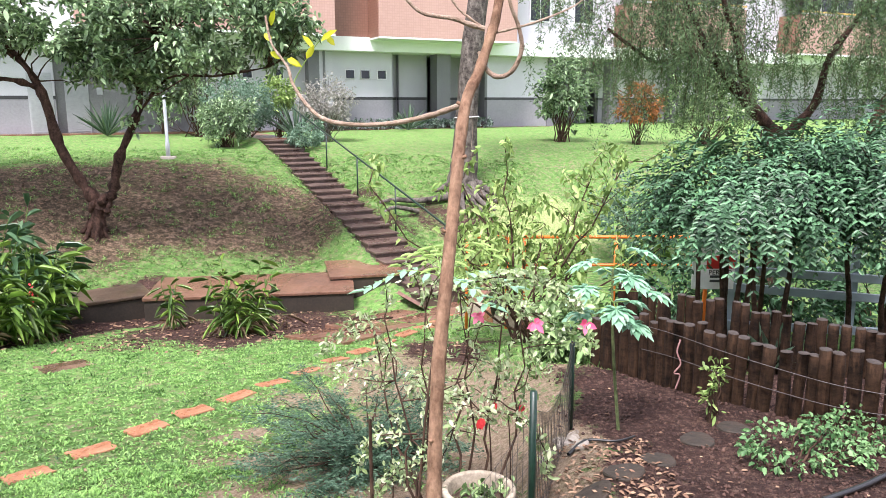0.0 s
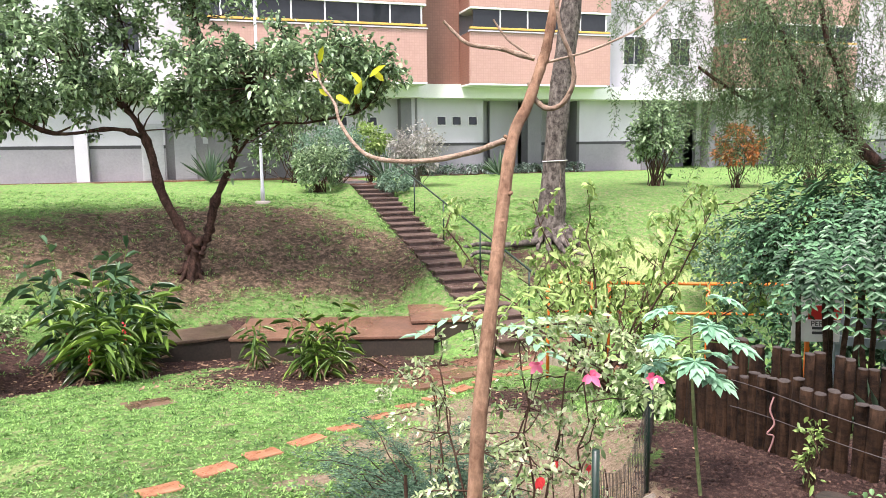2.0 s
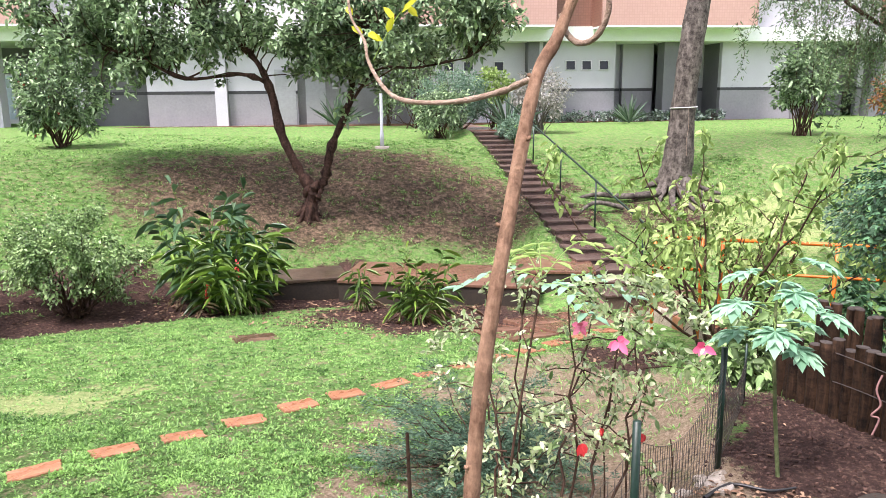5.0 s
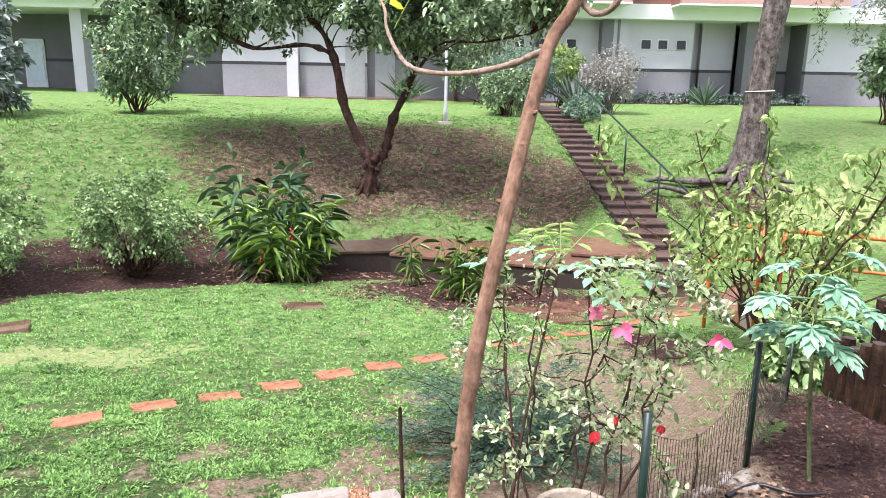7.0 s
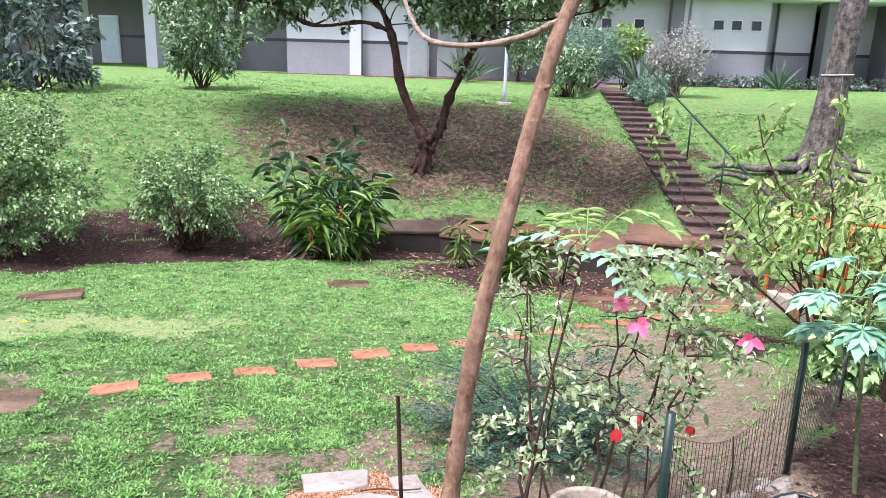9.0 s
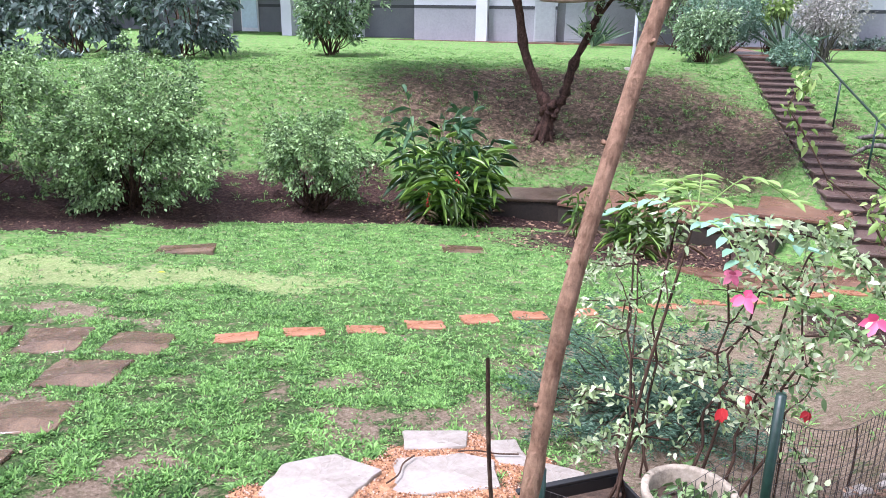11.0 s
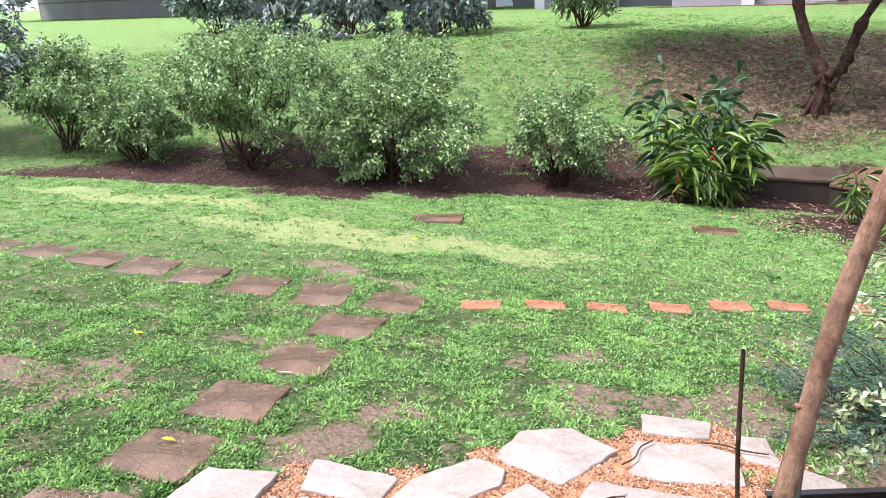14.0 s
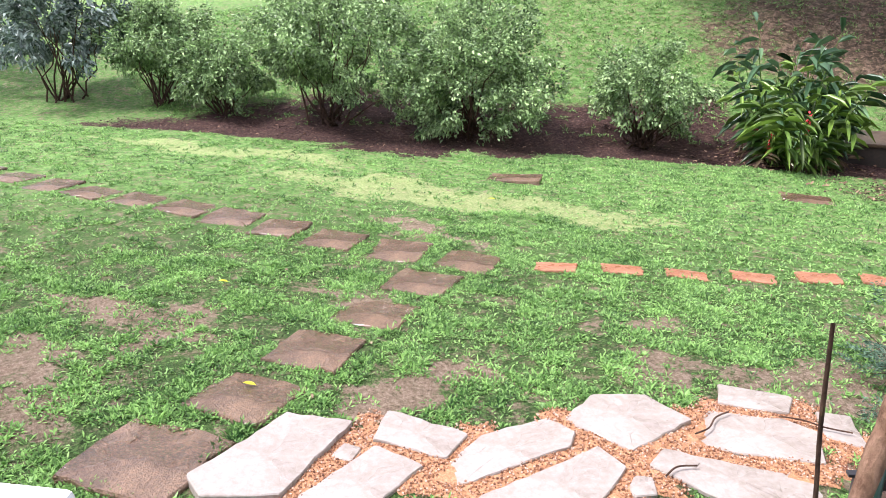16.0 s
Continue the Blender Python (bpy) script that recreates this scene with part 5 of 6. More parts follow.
bush("bush", (-12.83, 3.30), (0.75, 0.75, 0.65), LEAF_BUSH, "rounded grey green bush on red soil", 520, 20, (0.07, 0.042), 9, 54, 0.85, group=row, clumped=75)
bush("bush", (-13.88, 2.41), (0.95, 0.9, 0.8), LEAF_BUSH, "rounded grey green bush on red soil", 560, 20, (0.07, 0.042), 9, 55, 1.2, group=row, clumped=80)
bush("small_tree", (-14.80, 0.77), (1.25, 1.15, 0.95), LEAF_DARK, "small dark leaved tree with drooping branches", 520, 18, (0.12, 0.055), 8, 56, 1.5, category="tree", clumped=66)
bush("small_tree", (-17.0, -1.2), (1.5, 1.4, 1.3), LEAF_DARK, "small dark leaved tree with drooping branches", 380, 16, (0.12, 0.055), 8, 57, 1.7, category="tree", clumped=60)
# ---- shrubs on the terrace ----
bush("flowering_shrub", (-14.75, 15.8), (0.85, 0.85, 1.15), LEAF_TREE, "upright green shrub with small red flowers", 300, 16, (0.13, 0.06), 8, 61, 1.35, category="shrub", flowers=(REDPETAL, 22))
for k, (x, y, r) in enumerate(((-16.85, 12.35, 1.5), (-19.3, 10.9, 1.7), (-21.8, 9.6, 1.7), (-24.5, 8.5, 1.8))):
    bush("dark_shrub", (x, y), (r, r * 0.9, 1.35), LEAF_DARK, "large dark shrub with red tinged leaves", 420, 15, (0.2, 0.1), 9, 62 + k, 1.45, category="shrub", group="large dark shrubs", flowers=(REDPETAL, 10), clumped=55)
bush("light_shrub", (-6.3, 23.4), (1.0, 0.9, 0.8), LEAF_BLUE, "rounded blue green shrub beside the steps", 330, 16, (0.09, 0.045), 8, 71, 0.95, category="shrub")
bush("drooping_shrub", (-6.4, 21.9), (0.8, 0.8, 0.75), LEAF_TREE, "dark shrub hanging over the top of the steps", 240, 14, (0.12, 0.05), 8, 72, 0.85, category="shrub")
bush("silver_shrub", (-3.9, 24.4), (0.95, 0.8, 0.8), LEAF_SILVER, "dry silver grey shrub beside the steps", 300, 10, (0.1, 0.05), 14, 73, 1.15, category="shrub", bark=GREYBARK, shell=0.3)
bush("yellow_shrub", (-5.4, 24.6), (0.6, 0.6, 0.6), LEAF_YELLOWISH, "yellow green shrub beside the steps", 130, 12, (0.14, 0.07), 6, 74, 1.3, category="shrub")
bush("low_shrub", (-4.15, 22.2), (0.55, 0.9, 0.4), LEAF_BLUE, "low grey green ground cover beside the steps", 160, 12, (0.08, 0.05), 5, 75, 0.3, category="shrub")
bush("climber_shrub", (-8.6, 26.4), (1.6, 0.8, 1.5), LEAF_TREE, "tall climbing greenery against the building", 260, 12, (0.14, 0.06), 8, 76, 1.9, category="shrub", shell=0.2)
bush("croton", (6.3, 24.0), (0.6, 0.6, 0.7), LEAF_CROTON, "orange and red leaved croton", 110, 12, (0.16, 0.06), 7, 77, 1.3, category="shrub")
bush("green_shrub", (4.0, 25.0), (0.95, 0.9, 1.3), LEAF_TREE, "tall loose green shrub on the terrace", 240, 12, (0.16, 0.08), 8, 78, 1.7, category="shrub", shell=0.25)
bush("green_shrub", (8.6, 24.0), (1.6, 1.2, 1.2), LEAF_BUSH, "broad pale green shrub on the terrace", 300, 12, (0.12, 0.06), 8, 79, 1.3, category="shrub", shell=0.3)
bush("green_shrub", (4.6, 16.0), (1.3, 1.0, 0.9), LEAF_BLUE, "grey green shrub at the foot of the bank", 280, 12, (0.1, 0.05), 8, 80, 1.0, category="shrub", shell=0.3)
bush("small_plant", (-10.4, 27.6), (0.4, 0.4, 0.5), LEAF_BUSH, "small thin shrub in front of the white wall", 60, 8, (0.16, 0.05), 4, 81, 1.1, category="shrub", shell=0.2)
bush("low_plant", (1.35, 7.45), (0.45, 0.4, 0.35), LEAF_BUSH, "leafy plant growing by the palisade", 90, 10, (0.12, 0.06), 5, 82, 0.35, category="plant")
bush("low_plant", (2.25, 4.35), (0.42, 0.3, 0.1), LEAF_WEED, "low green weeds in the bed", 70, 7, (0.045, 0.028), 5, 83, 0.1, category="plant")
bush("low_plant", (2.72, 4.62), (0.36, 0.24, 0.1), LEAF_WEED, "low green weeds in the bed", 60, 7, (0.045, 0.028), 5, 84, 0.1, category="plant")
bush("low_plant", (2.0, 5.12), (0.1, 0.1, 0.24), LEAF_YELLOWISH, "thin yellow green seedling in the bed", 22, 5, (0.06, 0.024), 3, 85, 0.27, category="plant")


def loose_shrub():
    """The open shrub with drooping yellow-green leaves."""
    rng = np.random.RandomState(19)
    at = (1.15, 9.7)
    z = gz(*at)
    s = thing("open_shrub", (*at, z), "tall open shrub with drooping yellow green leaves", "shrub")
    lines, C = [], []
    for k in range(20):
        a, el = rng.uniform(0, 6.28), rng.uniform(0.75, 1.4)
        ln = rng.uniform(1.5, 2.9)
        e = np.array([math.cos(a) * math.cos(el) * 1.25, math.sin(a) * math.cos(el), math.sin(el)]) * ln
        p = curve_points((rng.normal() * 0.08, rng.normal() * 0.08, 0), e, rng, 0.15, 10)
        lines.append((p, np.linspace(0.022, 0.006, 10)))
        for j in range(7):
            q = p[rng.randint(4, 10)]
            c = curve_points(q, q + rand_dirs(rng, 1, 0.5)[0] * rng.uniform(0.3, 0.6), rng, 0.2, 5)
            lines.append((c, np.linspace(0.007, 0.003, 5)))
            C.append(c[2:])
        C.append(p[6:])
    mesh_part("branchwork", tube_mesh("branchwork", lines, 5), TWIG, s, kind="stuff")
    C = np.concatenate(C)
    C = C[C[:, 2] > 0.85 + 0.25 * np.sin(9 * C[:, 0])]
    V, F = clusters(rng, C, 0.08, 5, 0.105, 0.06, -0.45, flat=0.5, droop=0.35)
    mesh_part("leaves", mesh_from("leaves", V, F), LEAF_YELLOWISH, s)
    return s


loose_shrub()


def yucca(at, h, n, seed, label="spiky sword leaved plant by the building"):
    rng = np.random.RandomState(seed)
    z = gz(*at)
    y = thing("yucca", (*at, z), label, "plant", "sword leaved plants")
    a, el = rng.uniform(0, 6.28, n), rng.uniform(0.5, 1.5, n)
    D = np.stack([np.cos(a) * np.cos(el), np.sin(a) * np.cos(el), np.sin(el)], 1)
    V, F = leaf_arrays(np.zeros((n, 3)) + [0, 0, 0.02], D, rand_dirs(rng, n), h * rng.uniform(0.7, 1.15, n), 0.06, 0.3, 0.12)
    mesh_part("leaves", mesh_from("leaves", V, F), LEAF_YUCCA, y)


for k in range(9):
    u = 13.0 + 0.85 * k
    bush("border_plant", (-16.3 + u * 0.906 + 0.17, 25.5 + u * 0.423 - 0.36), (0.45, 0.28, 0.22), LEAF_DARK, "low dark border plant along the white wall", 45, 8, (0.12, 0.06), 4, 120 + k, 0.2, category="plant", group="border plants")
yucca((-11.6, 25.6), 1.4, 60, 1)
yucca((-1.4, 30.4), 1.2, 50, 2)
yucca((-4.7, 23.6), 1.3, 50, 3)
yucca((-26.5, 19.5), 1.5, 60, 4, "spiky blue green agave under the building")
yucca((3.1, 6.6), 0.0 + 0.55, 60, 5, "tuft of pale spiky grass behind the palisade")


# ---- log palisade ----
def log_mesh(seed, r, h):
    rng = np.random.RandomState(seed)
    n = 12
    zs = np.array([-0.25, 0.0, h * 0.35, h * 0.7, h - 0.012, h, h])
    rs = np.array([1.0, 1.02, 1.0, 0.98, 0.96, 0.9, 0.02]) * r
    off = np.cumsum(rng.normal(size=(len(zs), 2)) * 0.004, axis=0)
    a = np.linspace(0, 2 * np.pi, n, endpoint=False)
    wave = 1 + 0.05 * np.sin(2 * a + rng.uniform(0, 6)) + 0.03 * rng.normal(size=n)
    slope = rng.uniform(-0.12, 0.12, 2)
    V = []
    for k, (z, q) in enumerate(zip(zs, rs)):
        x, y = off[k, 0] + q * wave * np.cos(a), off[k, 1] + q * wave * np.sin(a)
        V.append(np.stack([x, y, z + (slope[0] * x + slope[1] * y) * float(k > 3)], 1))
    V = np.concatenate(V)
    k, j = np.meshgrid(np.arange(len(zs) - 1), np.arange(n), indexing="ij")
    F = np.stack([k * n + j, k * n + (j + 1) % n, (k + 1) * n + (j + 1) % n, (k + 1) * n + j], -1).reshape(-1, 4)
    me = mesh_from("log", V, F)
    me.materials.append(LOG)
    me.materials.append(LOGTOP)
    idx = np.zeros(len(F), np.int32)
    idx[-2 * n :] = 1
    me.polygons.foreach_set("material_index", idx)
    return me


LOGS = [log_mesh(k, 0.047, 1.0) for k in range(7)]


def palisade(points, tops, label, seed, step=0.118, base=None):
    rng = random.Random(seed)
    p = thing("palisade", (0, 0, 0), label, "palisade", "log palisades")
    line = path_points([(x, y, 0) for x, y in points], 24)
    s = np.r_[0, np.cumsum(np.linalg.norm(np.diff(line, axis=0), axis=1))]
    tz = path_points([(t, 0, 0) for t in tops], 24)[:, 0]
    at = 0.0
    while at < s[-1]:
        r = rng.uniform(0.88, 1.08)
        x, y = np.interp(at, s, line[:, 0]) + rng.uniform(-0.012, 0.012), np.interp(at, s, line[:, 1]) + rng.uniform(-0.012, 0.012)
        z = gz(x, y) if base is None else base
        h = np.interp(at, s, tz) - z + rng.uniform(-0.045, 0.035)
        ob = new("log", LOGS[rng.randrange(len(LOGS))])
        ob.parent = p
        ob.matrix_basis = pose(x, y, z, rng.uniform(-1.6, 1.6), rng.uniform(-1.6, 1.6), rng.uniform(0, 360)) @ Matrix.Diagonal((r, r, h, 1))
        at += 0.094 * r + rng.uniform(0.0, 0.012)
    return p, line


front, front_line = palisade([(1.5, 6.95), (1.62, 6.6), (1.95, 6.12), (2.28, 5.62), (2.68, 5.25), (3.1, 4.92), (3.9, 4.5), (5.0, 4.2)], [1.28, 1.36, 1.52, 1.54, 1.54, 1.6, 1.62, 1.62], "front row of dark weathered log palisade with wires", 3)
palisade([(1.85, 7.35), (2.2, 6.95), (2.9, 6.6), (3.6, 6.35), (4.4, 6.1), (5.6, 5.8)], [1.5, 1.55, 1.47, 1.38, 1.36, 1.4], "rear row of dark weathered log palisade", 5)


def palisade_wire(z_from, z_to, sag, first):
    pts = []
    n = len(front_line)
    for k in range(first, n, 6):
        a, b2 = front_line[max(k - 1, 0)], front_line[min(k + 1, n - 1)]
        d = unit((b2 - a)[:2])
        q = front_line[k][:2] + np.array([-d[1], d[0]]) * -0.075
        s = (k - first) / (n - first)
        pts.append((q[0], q[1], z_from + (z_to - z_from) * s + sag * math.sin(9 * s)))
    mesh_part("wire", tube_mesh("wire", [(path_points(pts, 3), 0.0035)], 5), WIRE, front, "thin grey wire")


palisade_wire(1.42, 1.33, 0.02, 40)
palisade_wire(1.2, 1.22, 0.025, 40)
mesh_part("ribbon", tube_mesh("ribbon", [(path_points([(2.0, 5.9, 1.4), (1.97, 5.88, 1.3), (2.0, 5.86, 1.2), (1.95, 5.86, 1.12), (2.0, 5.86, 1.1), (1.97, 5.86, 0.98)], 4), 0.007)], 6), plain("faded_pink_cloth", (0.28, 0.15, 0.14), 0.8), front, "faded pink tie")


# ---- wire mesh fence with green posts ----
def mesh_fence():
    f = thing("wire_fence", (0, 0, 0), "fine wire mesh fence on dark green posts", "fence")
    posts = [(-0.3, 3.35, 1.35, 0.02), (0.5, 3.75, 1.82, 0.02), (0.94, 5.05, 1.78, 0.019), (1.2, 6.5, 1.35, 0.01)]
    for x, y, top, r in posts:
        z = gz(x, y)
        rod("post", (x, y, z - 0.1), (x - 0.008, y, top), r, GREENPOLE, f, 10, "dark green metal post")
    for (x0, y0, t0, _), (x1, y1, t1, _) in zip(posts[:-1], posts[1:]):
        n = max(6, int(math.hypot(x1 - x0, y1 - y0) / 0.034))
        lines = []
        for k in range(n + 1):
            s = k / n
            x, y = x0 + (x1 - x0) * s, y0 + (y1 - y0) * s
            b2, t = gz(x, y), (t0 + (t1 - t0) * s) - 0.1 - 0.22 * math.sin(math.pi * s)
            lines.append(([(x, y, b2), (x + 0.006 * math.sin(k * 2.1), y + 0.004, (b2 + t) / 2), (x, y, t)], 0.0015))
        for j in range(9):
            pts = []
            for k in range(0, n + 1, 2):
                s = k / n
                x, y = x0 + (x1 - x0) * s, y0 + (y1 - y0) * s
                b2, t = gz(x, y), (t0 + (t1 - t0) * s) - 0.1 - 0.22 * math.sin(math.pi * s)
                pts.append((x, y, b2 + (t - b2) * (j + 0.6) / 8.6))
            if len(pts) > 1:
                lines.append((pts, 0.0015))
        mesh_part("mesh_panel", tube_mesh("mesh_panel", lines, 4), WIRE, f, "fine wire mesh", kind="stuff")
    return f


mesh_fence()


# ---- pots, stick, low timber ----
def lathe(profile, sides=28):
    P = np.array(profile, float)
    a = np.linspace(0, 2 * np.pi, sides, endpoint=False)
    V = np.stack([P[:, :1] * np.cos(a), P[:, :1] * np.sin(a), np.repeat(P[:, 1:2], sides, 1)], -1).reshape(-1, 3)
    k, j = np.meshgrid(np.arange(len(P) - 1), np.arange(sides), indexing="ij")
    F = np.stack([k * sides + j, k * sides + (j + 1) % sides, (k + 1) * sides + (j + 1) % sides, (k + 1) * sides + j], -1).reshape(-1, 4)
    return V, F


SOIL = surface("potting_soil", (0.02, 0.012, 0.008), (0.05, 0.03, 0.02), (0.11, 0.07, 0.045), 12, 60, 0.95, 0.9)


def round_pot():
    z = gz(0.20, 3.75)
    h = 1.25 - z
    p = thing("flower_pot", (0.20, 3.75, z), "round cream plaster pot with weeds", "pot")
    mesh_part("body", mesh_from("body", *lathe([(0.02, 0.0), (0.15, 0.0), (0.17, h * 0.5), (0.195, h - 0.05), (0.205, h - 0.045), (0.207, h - 0.006), (0.2, h), (0.178, h), (0.172, h - 0.01), (0.165, h - 0.12)])), CREAM, p)
    mesh_part("soil", mesh_from("soil", *lathe([(0.17, h - 0.09), (0.1, h - 0.07), (0.005, h - 0.075)])), SOIL, p)
    rng = np.random.RandomState(6)
    C = np.stack([rng.normal(size=30) * 0.08, rng.normal(size=30) * 0.08, np.full(30, h - 0.05)], 1)
    mesh_part("greenery", mesh_from("greenery", *clusters(rng, C, 0.03, 5, 0.06, 0.025, 0.7)), LEAF_BUSH, p, kind="stuff")


round_pot()


def black_planter():
    x, y = -0.24, 3.64
    z = gz(x, y)
    p = thing("planter_box", (x, y, z), "black plastic rectangular planter", "planter", turn=57)
    h = 1.06 - z
    for name, b2 in (("side", (-0.26, 0.26, -0.13, -0.115, 0, h)), ("side", (-0.26, 0.26, 0.115, 0.13, 0, h)), ("end", (-0.26, -0.245, -0.115, 0.115, 0, h)), ("end", (0.245, 0.26, -0.115, 0.115, 0, h))):
        part(name, box(*b2), BLACKPLASTIC, p)
    part("soil", box(-0.244, 0.244, -0.114, 0.114, 0.02, h - 0.06), SOIL, p)
    for b2 in ((-0.28, 0.28, -0.15, -0.116), (-0.28, 0.28, 0.116, 0.15)):
        part("rim", box(*b2, h + 0.002, h + 0.018, 0.004), BLACKPLASTIC, p)


black_planter()
sx, sy = -0.32, 2.92
st = thing("stake", (sx, sy, gz(sx, sy)), "thin dark wooden stake stuck in the ground", "stake")
limb("stick", [(0.03, 0.07, -0.1), (0.025, 0.05, 0.45), (0.01, 0.02, 0.85), (0.01, -0.01, 2.035 - gz(sx, sy))], 0.0095, 0.007, TWIG, st, 8, 0.08)
for k, (x, y, h) in enumerate(((0.66, 4.9, 0.35), (0.3, 4.35, 0.75), (0.42, 4.3, 0.7), (-0.35, 4.6, 0.5))):
    st = thing("cane", (x, y, gz(x, y)), "thin bare cane standing in the bed", "cane", "bare canes")
    limb("stick", [(0, 0, -0.08), (0.01, 0.01, h * 0.5), (-0.01, 0.03, h)], 0.007, 0.004, TWIG, st, 6, 0.1, k)


# ---- lamp post on the terrace ----
def lamp_post():
    x, y = -6.99, 18.75
    z = gz(x, y)
    p = thing("lamp_post", (x, y, z), "slim pale galvanised lamp post on a concrete pad", "lamp post")
    mesh_part("pole", mesh_from("pole", *lathe([(0.0, 0.0), (0.055, 0.0), (0.055, 0.35), (0.042, 0.4), (0.038, 2.5), (0.033, 5.6), (0.0, 5.6)], 16)), GALV, p)
    mesh_part("pad", mesh_from("pad", *lathe([(0.2, -0.1), (0.2, 0.02), (0.18, 0.03), (0.0, 0.03)], 18)), STONE, p, "pale concrete pad")
    part("lamp_head", box(-0.12, 0.12, -0.35, 0.1, 5.6, 5.68, 0.02), GREYMETAL, p)


lamp_post()


# ---- orange barrier, rails and sign beyond the palisade ----
def orange_barrier():
    b = thing("orange_barrier", (0, 0, 0), "thin orange painted metal barrier frame", "barrier")
    y = 10.6
    for x0, x1 in ((0.35, 0.95), (1.2, 3.9)):
        z0, z1 = gz(x0, y), gz(x1, y)
        for x in np.arange(x0, x1 + 0.01, (x1 - x0) / (1 if x1 < 1 else 2)):
            rod("post", (x, y, gz(x, y) - 0.1), (x, y, 1.42), 0.025, ORANGE, b)
        rod("rail", (x0, y, 1.42), (x1, y, 1.42), 0.025, ORANGE, b)
        rod("rail", (x0, y, 1.0), (x1, y, 1.0), 0.02, ORANGE, b)
    return b


orange_barrier()


def steel_rails():
    r = thing("guard_rail", (0, 0, 0), "blue grey painted steel guard rails beyond the hedge", "guard rail")
    z = gz(4, 9.2)
    for k, x in enumerate((3.72, 5.3, 7.0, 9.0)):
        part("post", box(x - 0.04, x + 0.04, 9.16, 9.24, z - 0.2, 1.75 - 0.02 * k), BLUEGREY, r)
    for h, dz in ((1.28, -0.26), (1.05, -0.3), (0.55, -0.2)):
        bm = box(3.6, 10.5, 9.1, 9.155, h - 0.06, h + 0.05, 0.01)
        for v in bm.verts:
            v.co.z += dz * (v.co.x - 3.6) / 2.2 * 0.6
        part("rail", bm, BLUEGREY, r)
    return r


steel_rails()


def sign():
    z = gz(3.3, 8.8)
    s = thing("warning_sign", (3.28, 8.8, z), "white sign with a red band beside an orange post", "sign")
    part("post", box(-0.05, -0.01, 0.0, 0.04, -0.1, 1.9 - z), ORANGE, s, "orange post")
    part("board", box(-0.22, 0.3, -0.03, -0.01, 1.1 - z, 1.8 - z, 0.005), WHITEPAINT, s)
    part("band", box(-0.05, 0.3, -0.036, -0.0305, 1.36 - z, 1.52 - z), RED, s, "red band")
    font = bpy.data.curves.new("lettering", "FONT")
    font.body, font.size, font.extrude = "PERIGO", 0.085, 0.002
    holder = new("lettering", font)
    word = bpy.data.meshes.new_from_object(holder)
    bpy.data.objects.remove(holder)
    word.transform(pose(-0.02, -0.034, 1.285 - z, 90, 0, 0))
    mesh_part("lettering", word, DARKTEXT, s, "dark lettering")
    for k in range(1, 3):
        part("text_bar", box(0.0, 0.26 - 0.05 * k, -0.036, -0.0305, 1.3 - z - 0.055 * k, 1.33 - z - 0.055 * k), DARKTEXT, s)
    return s


sign()


def planter_edge():
    e = thing("planter_edge", (0, 0, 0), "cream and terracotta painted planter edging", "planter edging")
    a, b2 = np.array([0.28, 11.75]), np.array([1.45, 10.05])
    for k in range(7):
        p, q = a + (b2 - a) * k / 7, a + (b2 - a) * (k + 0.94) / 7
        z = gz(*p)
        slab_between("block", p, q, 0.16, z - 0.15, z + (0.24 if k not in (2, 3) else 0.2), CREAM if k not in (2, 5) else BRICK, e, 0.02)
    for x, y in ((0.9, 11.1), (1.3, 10.7)):
        V, F = lathe([(0.0, 0.0), (0.13, 0.0), (0.17, 0.3), (0.18, 0.31), (0.165, 0.31), (0.15, 0.26), (0.0, 0.26)], 18)
        t = thing("terracotta_pot", (x, y, gz(x, y)), "dark terracotta plant pot", "pot", "terracotta pots")
        mesh_part("body", mesh_from("body", V, F), WALLCONC, t)
    return e


planter_edge()


# ---- parapet of the house ----
par = part("parapet_cap", box(-0.62, 0.62, -0.13, 0.0, -0.045, 0.0, 0.01), WHITEPAINT)
par.matrix_world = pose(-0.123, 0.325, 2.692, 0, 0, 52.4)
tagged(par, "white painted cap of the house parapet", "parapet", kind="structure")
parwall = part("parapet_wall", box(-0.61, 0.61, -0.12, -0.01, -1.9, -0.047), WHITE)
parwall.matrix_world = par.matrix_world.copy()
tagged(parwall, "white rendered parapet wall of the house", "parapet", kind="structure")
house = part("house_wall", box(-9, 9, -0.3, 0.0, 0.0, 7.0), WHITE)
house.matrix_world = pose(0.6, -2.6, 0.6, 0, 0, 25)
tagged(house, "white rendered wall of the house behind the terrace", "wall", kind="structure")


# ---- path, slabs, tiles and stones ----
def tilted(x, y, turn, up=0.0):
    e = 0.15
    n = Vector((-(gz(x + e, y) - gz(x - e, y)) / (2 * e), -(gz(x, y + e) - gz(x, y - e)) / (2 * e), 1)).normalized()
    q = Vector((0, 0, 1)).rotation_difference(n).to_matrix().to_4x4()
    return Matrix.Translation((x, y, gz(x, y) + up)) @ q @ Matrix.Rotation(radians(turn), 4, "Z")


def worn_slab(w, d, h, seed, chips=0.012):
    """A slab with uneven, slightly rounded edges."""
    rng = np.random.RandomState(seed)
    n = 7
    side = np.linspace(-0.5, 0.5, n)[:-1]
    ring = [(s * w, -0.5 * d) for s in side] + [(0.5 * w, s * d) for s in side] + [(-s * w, 0.5 * d) for s in side] + [(-0.5 * w, -s * d) for s in side]
    ring = np.array(ring) * 1.0 + rng.normal(size=(len(ring), 2)) * chips * 0.4
    return ring


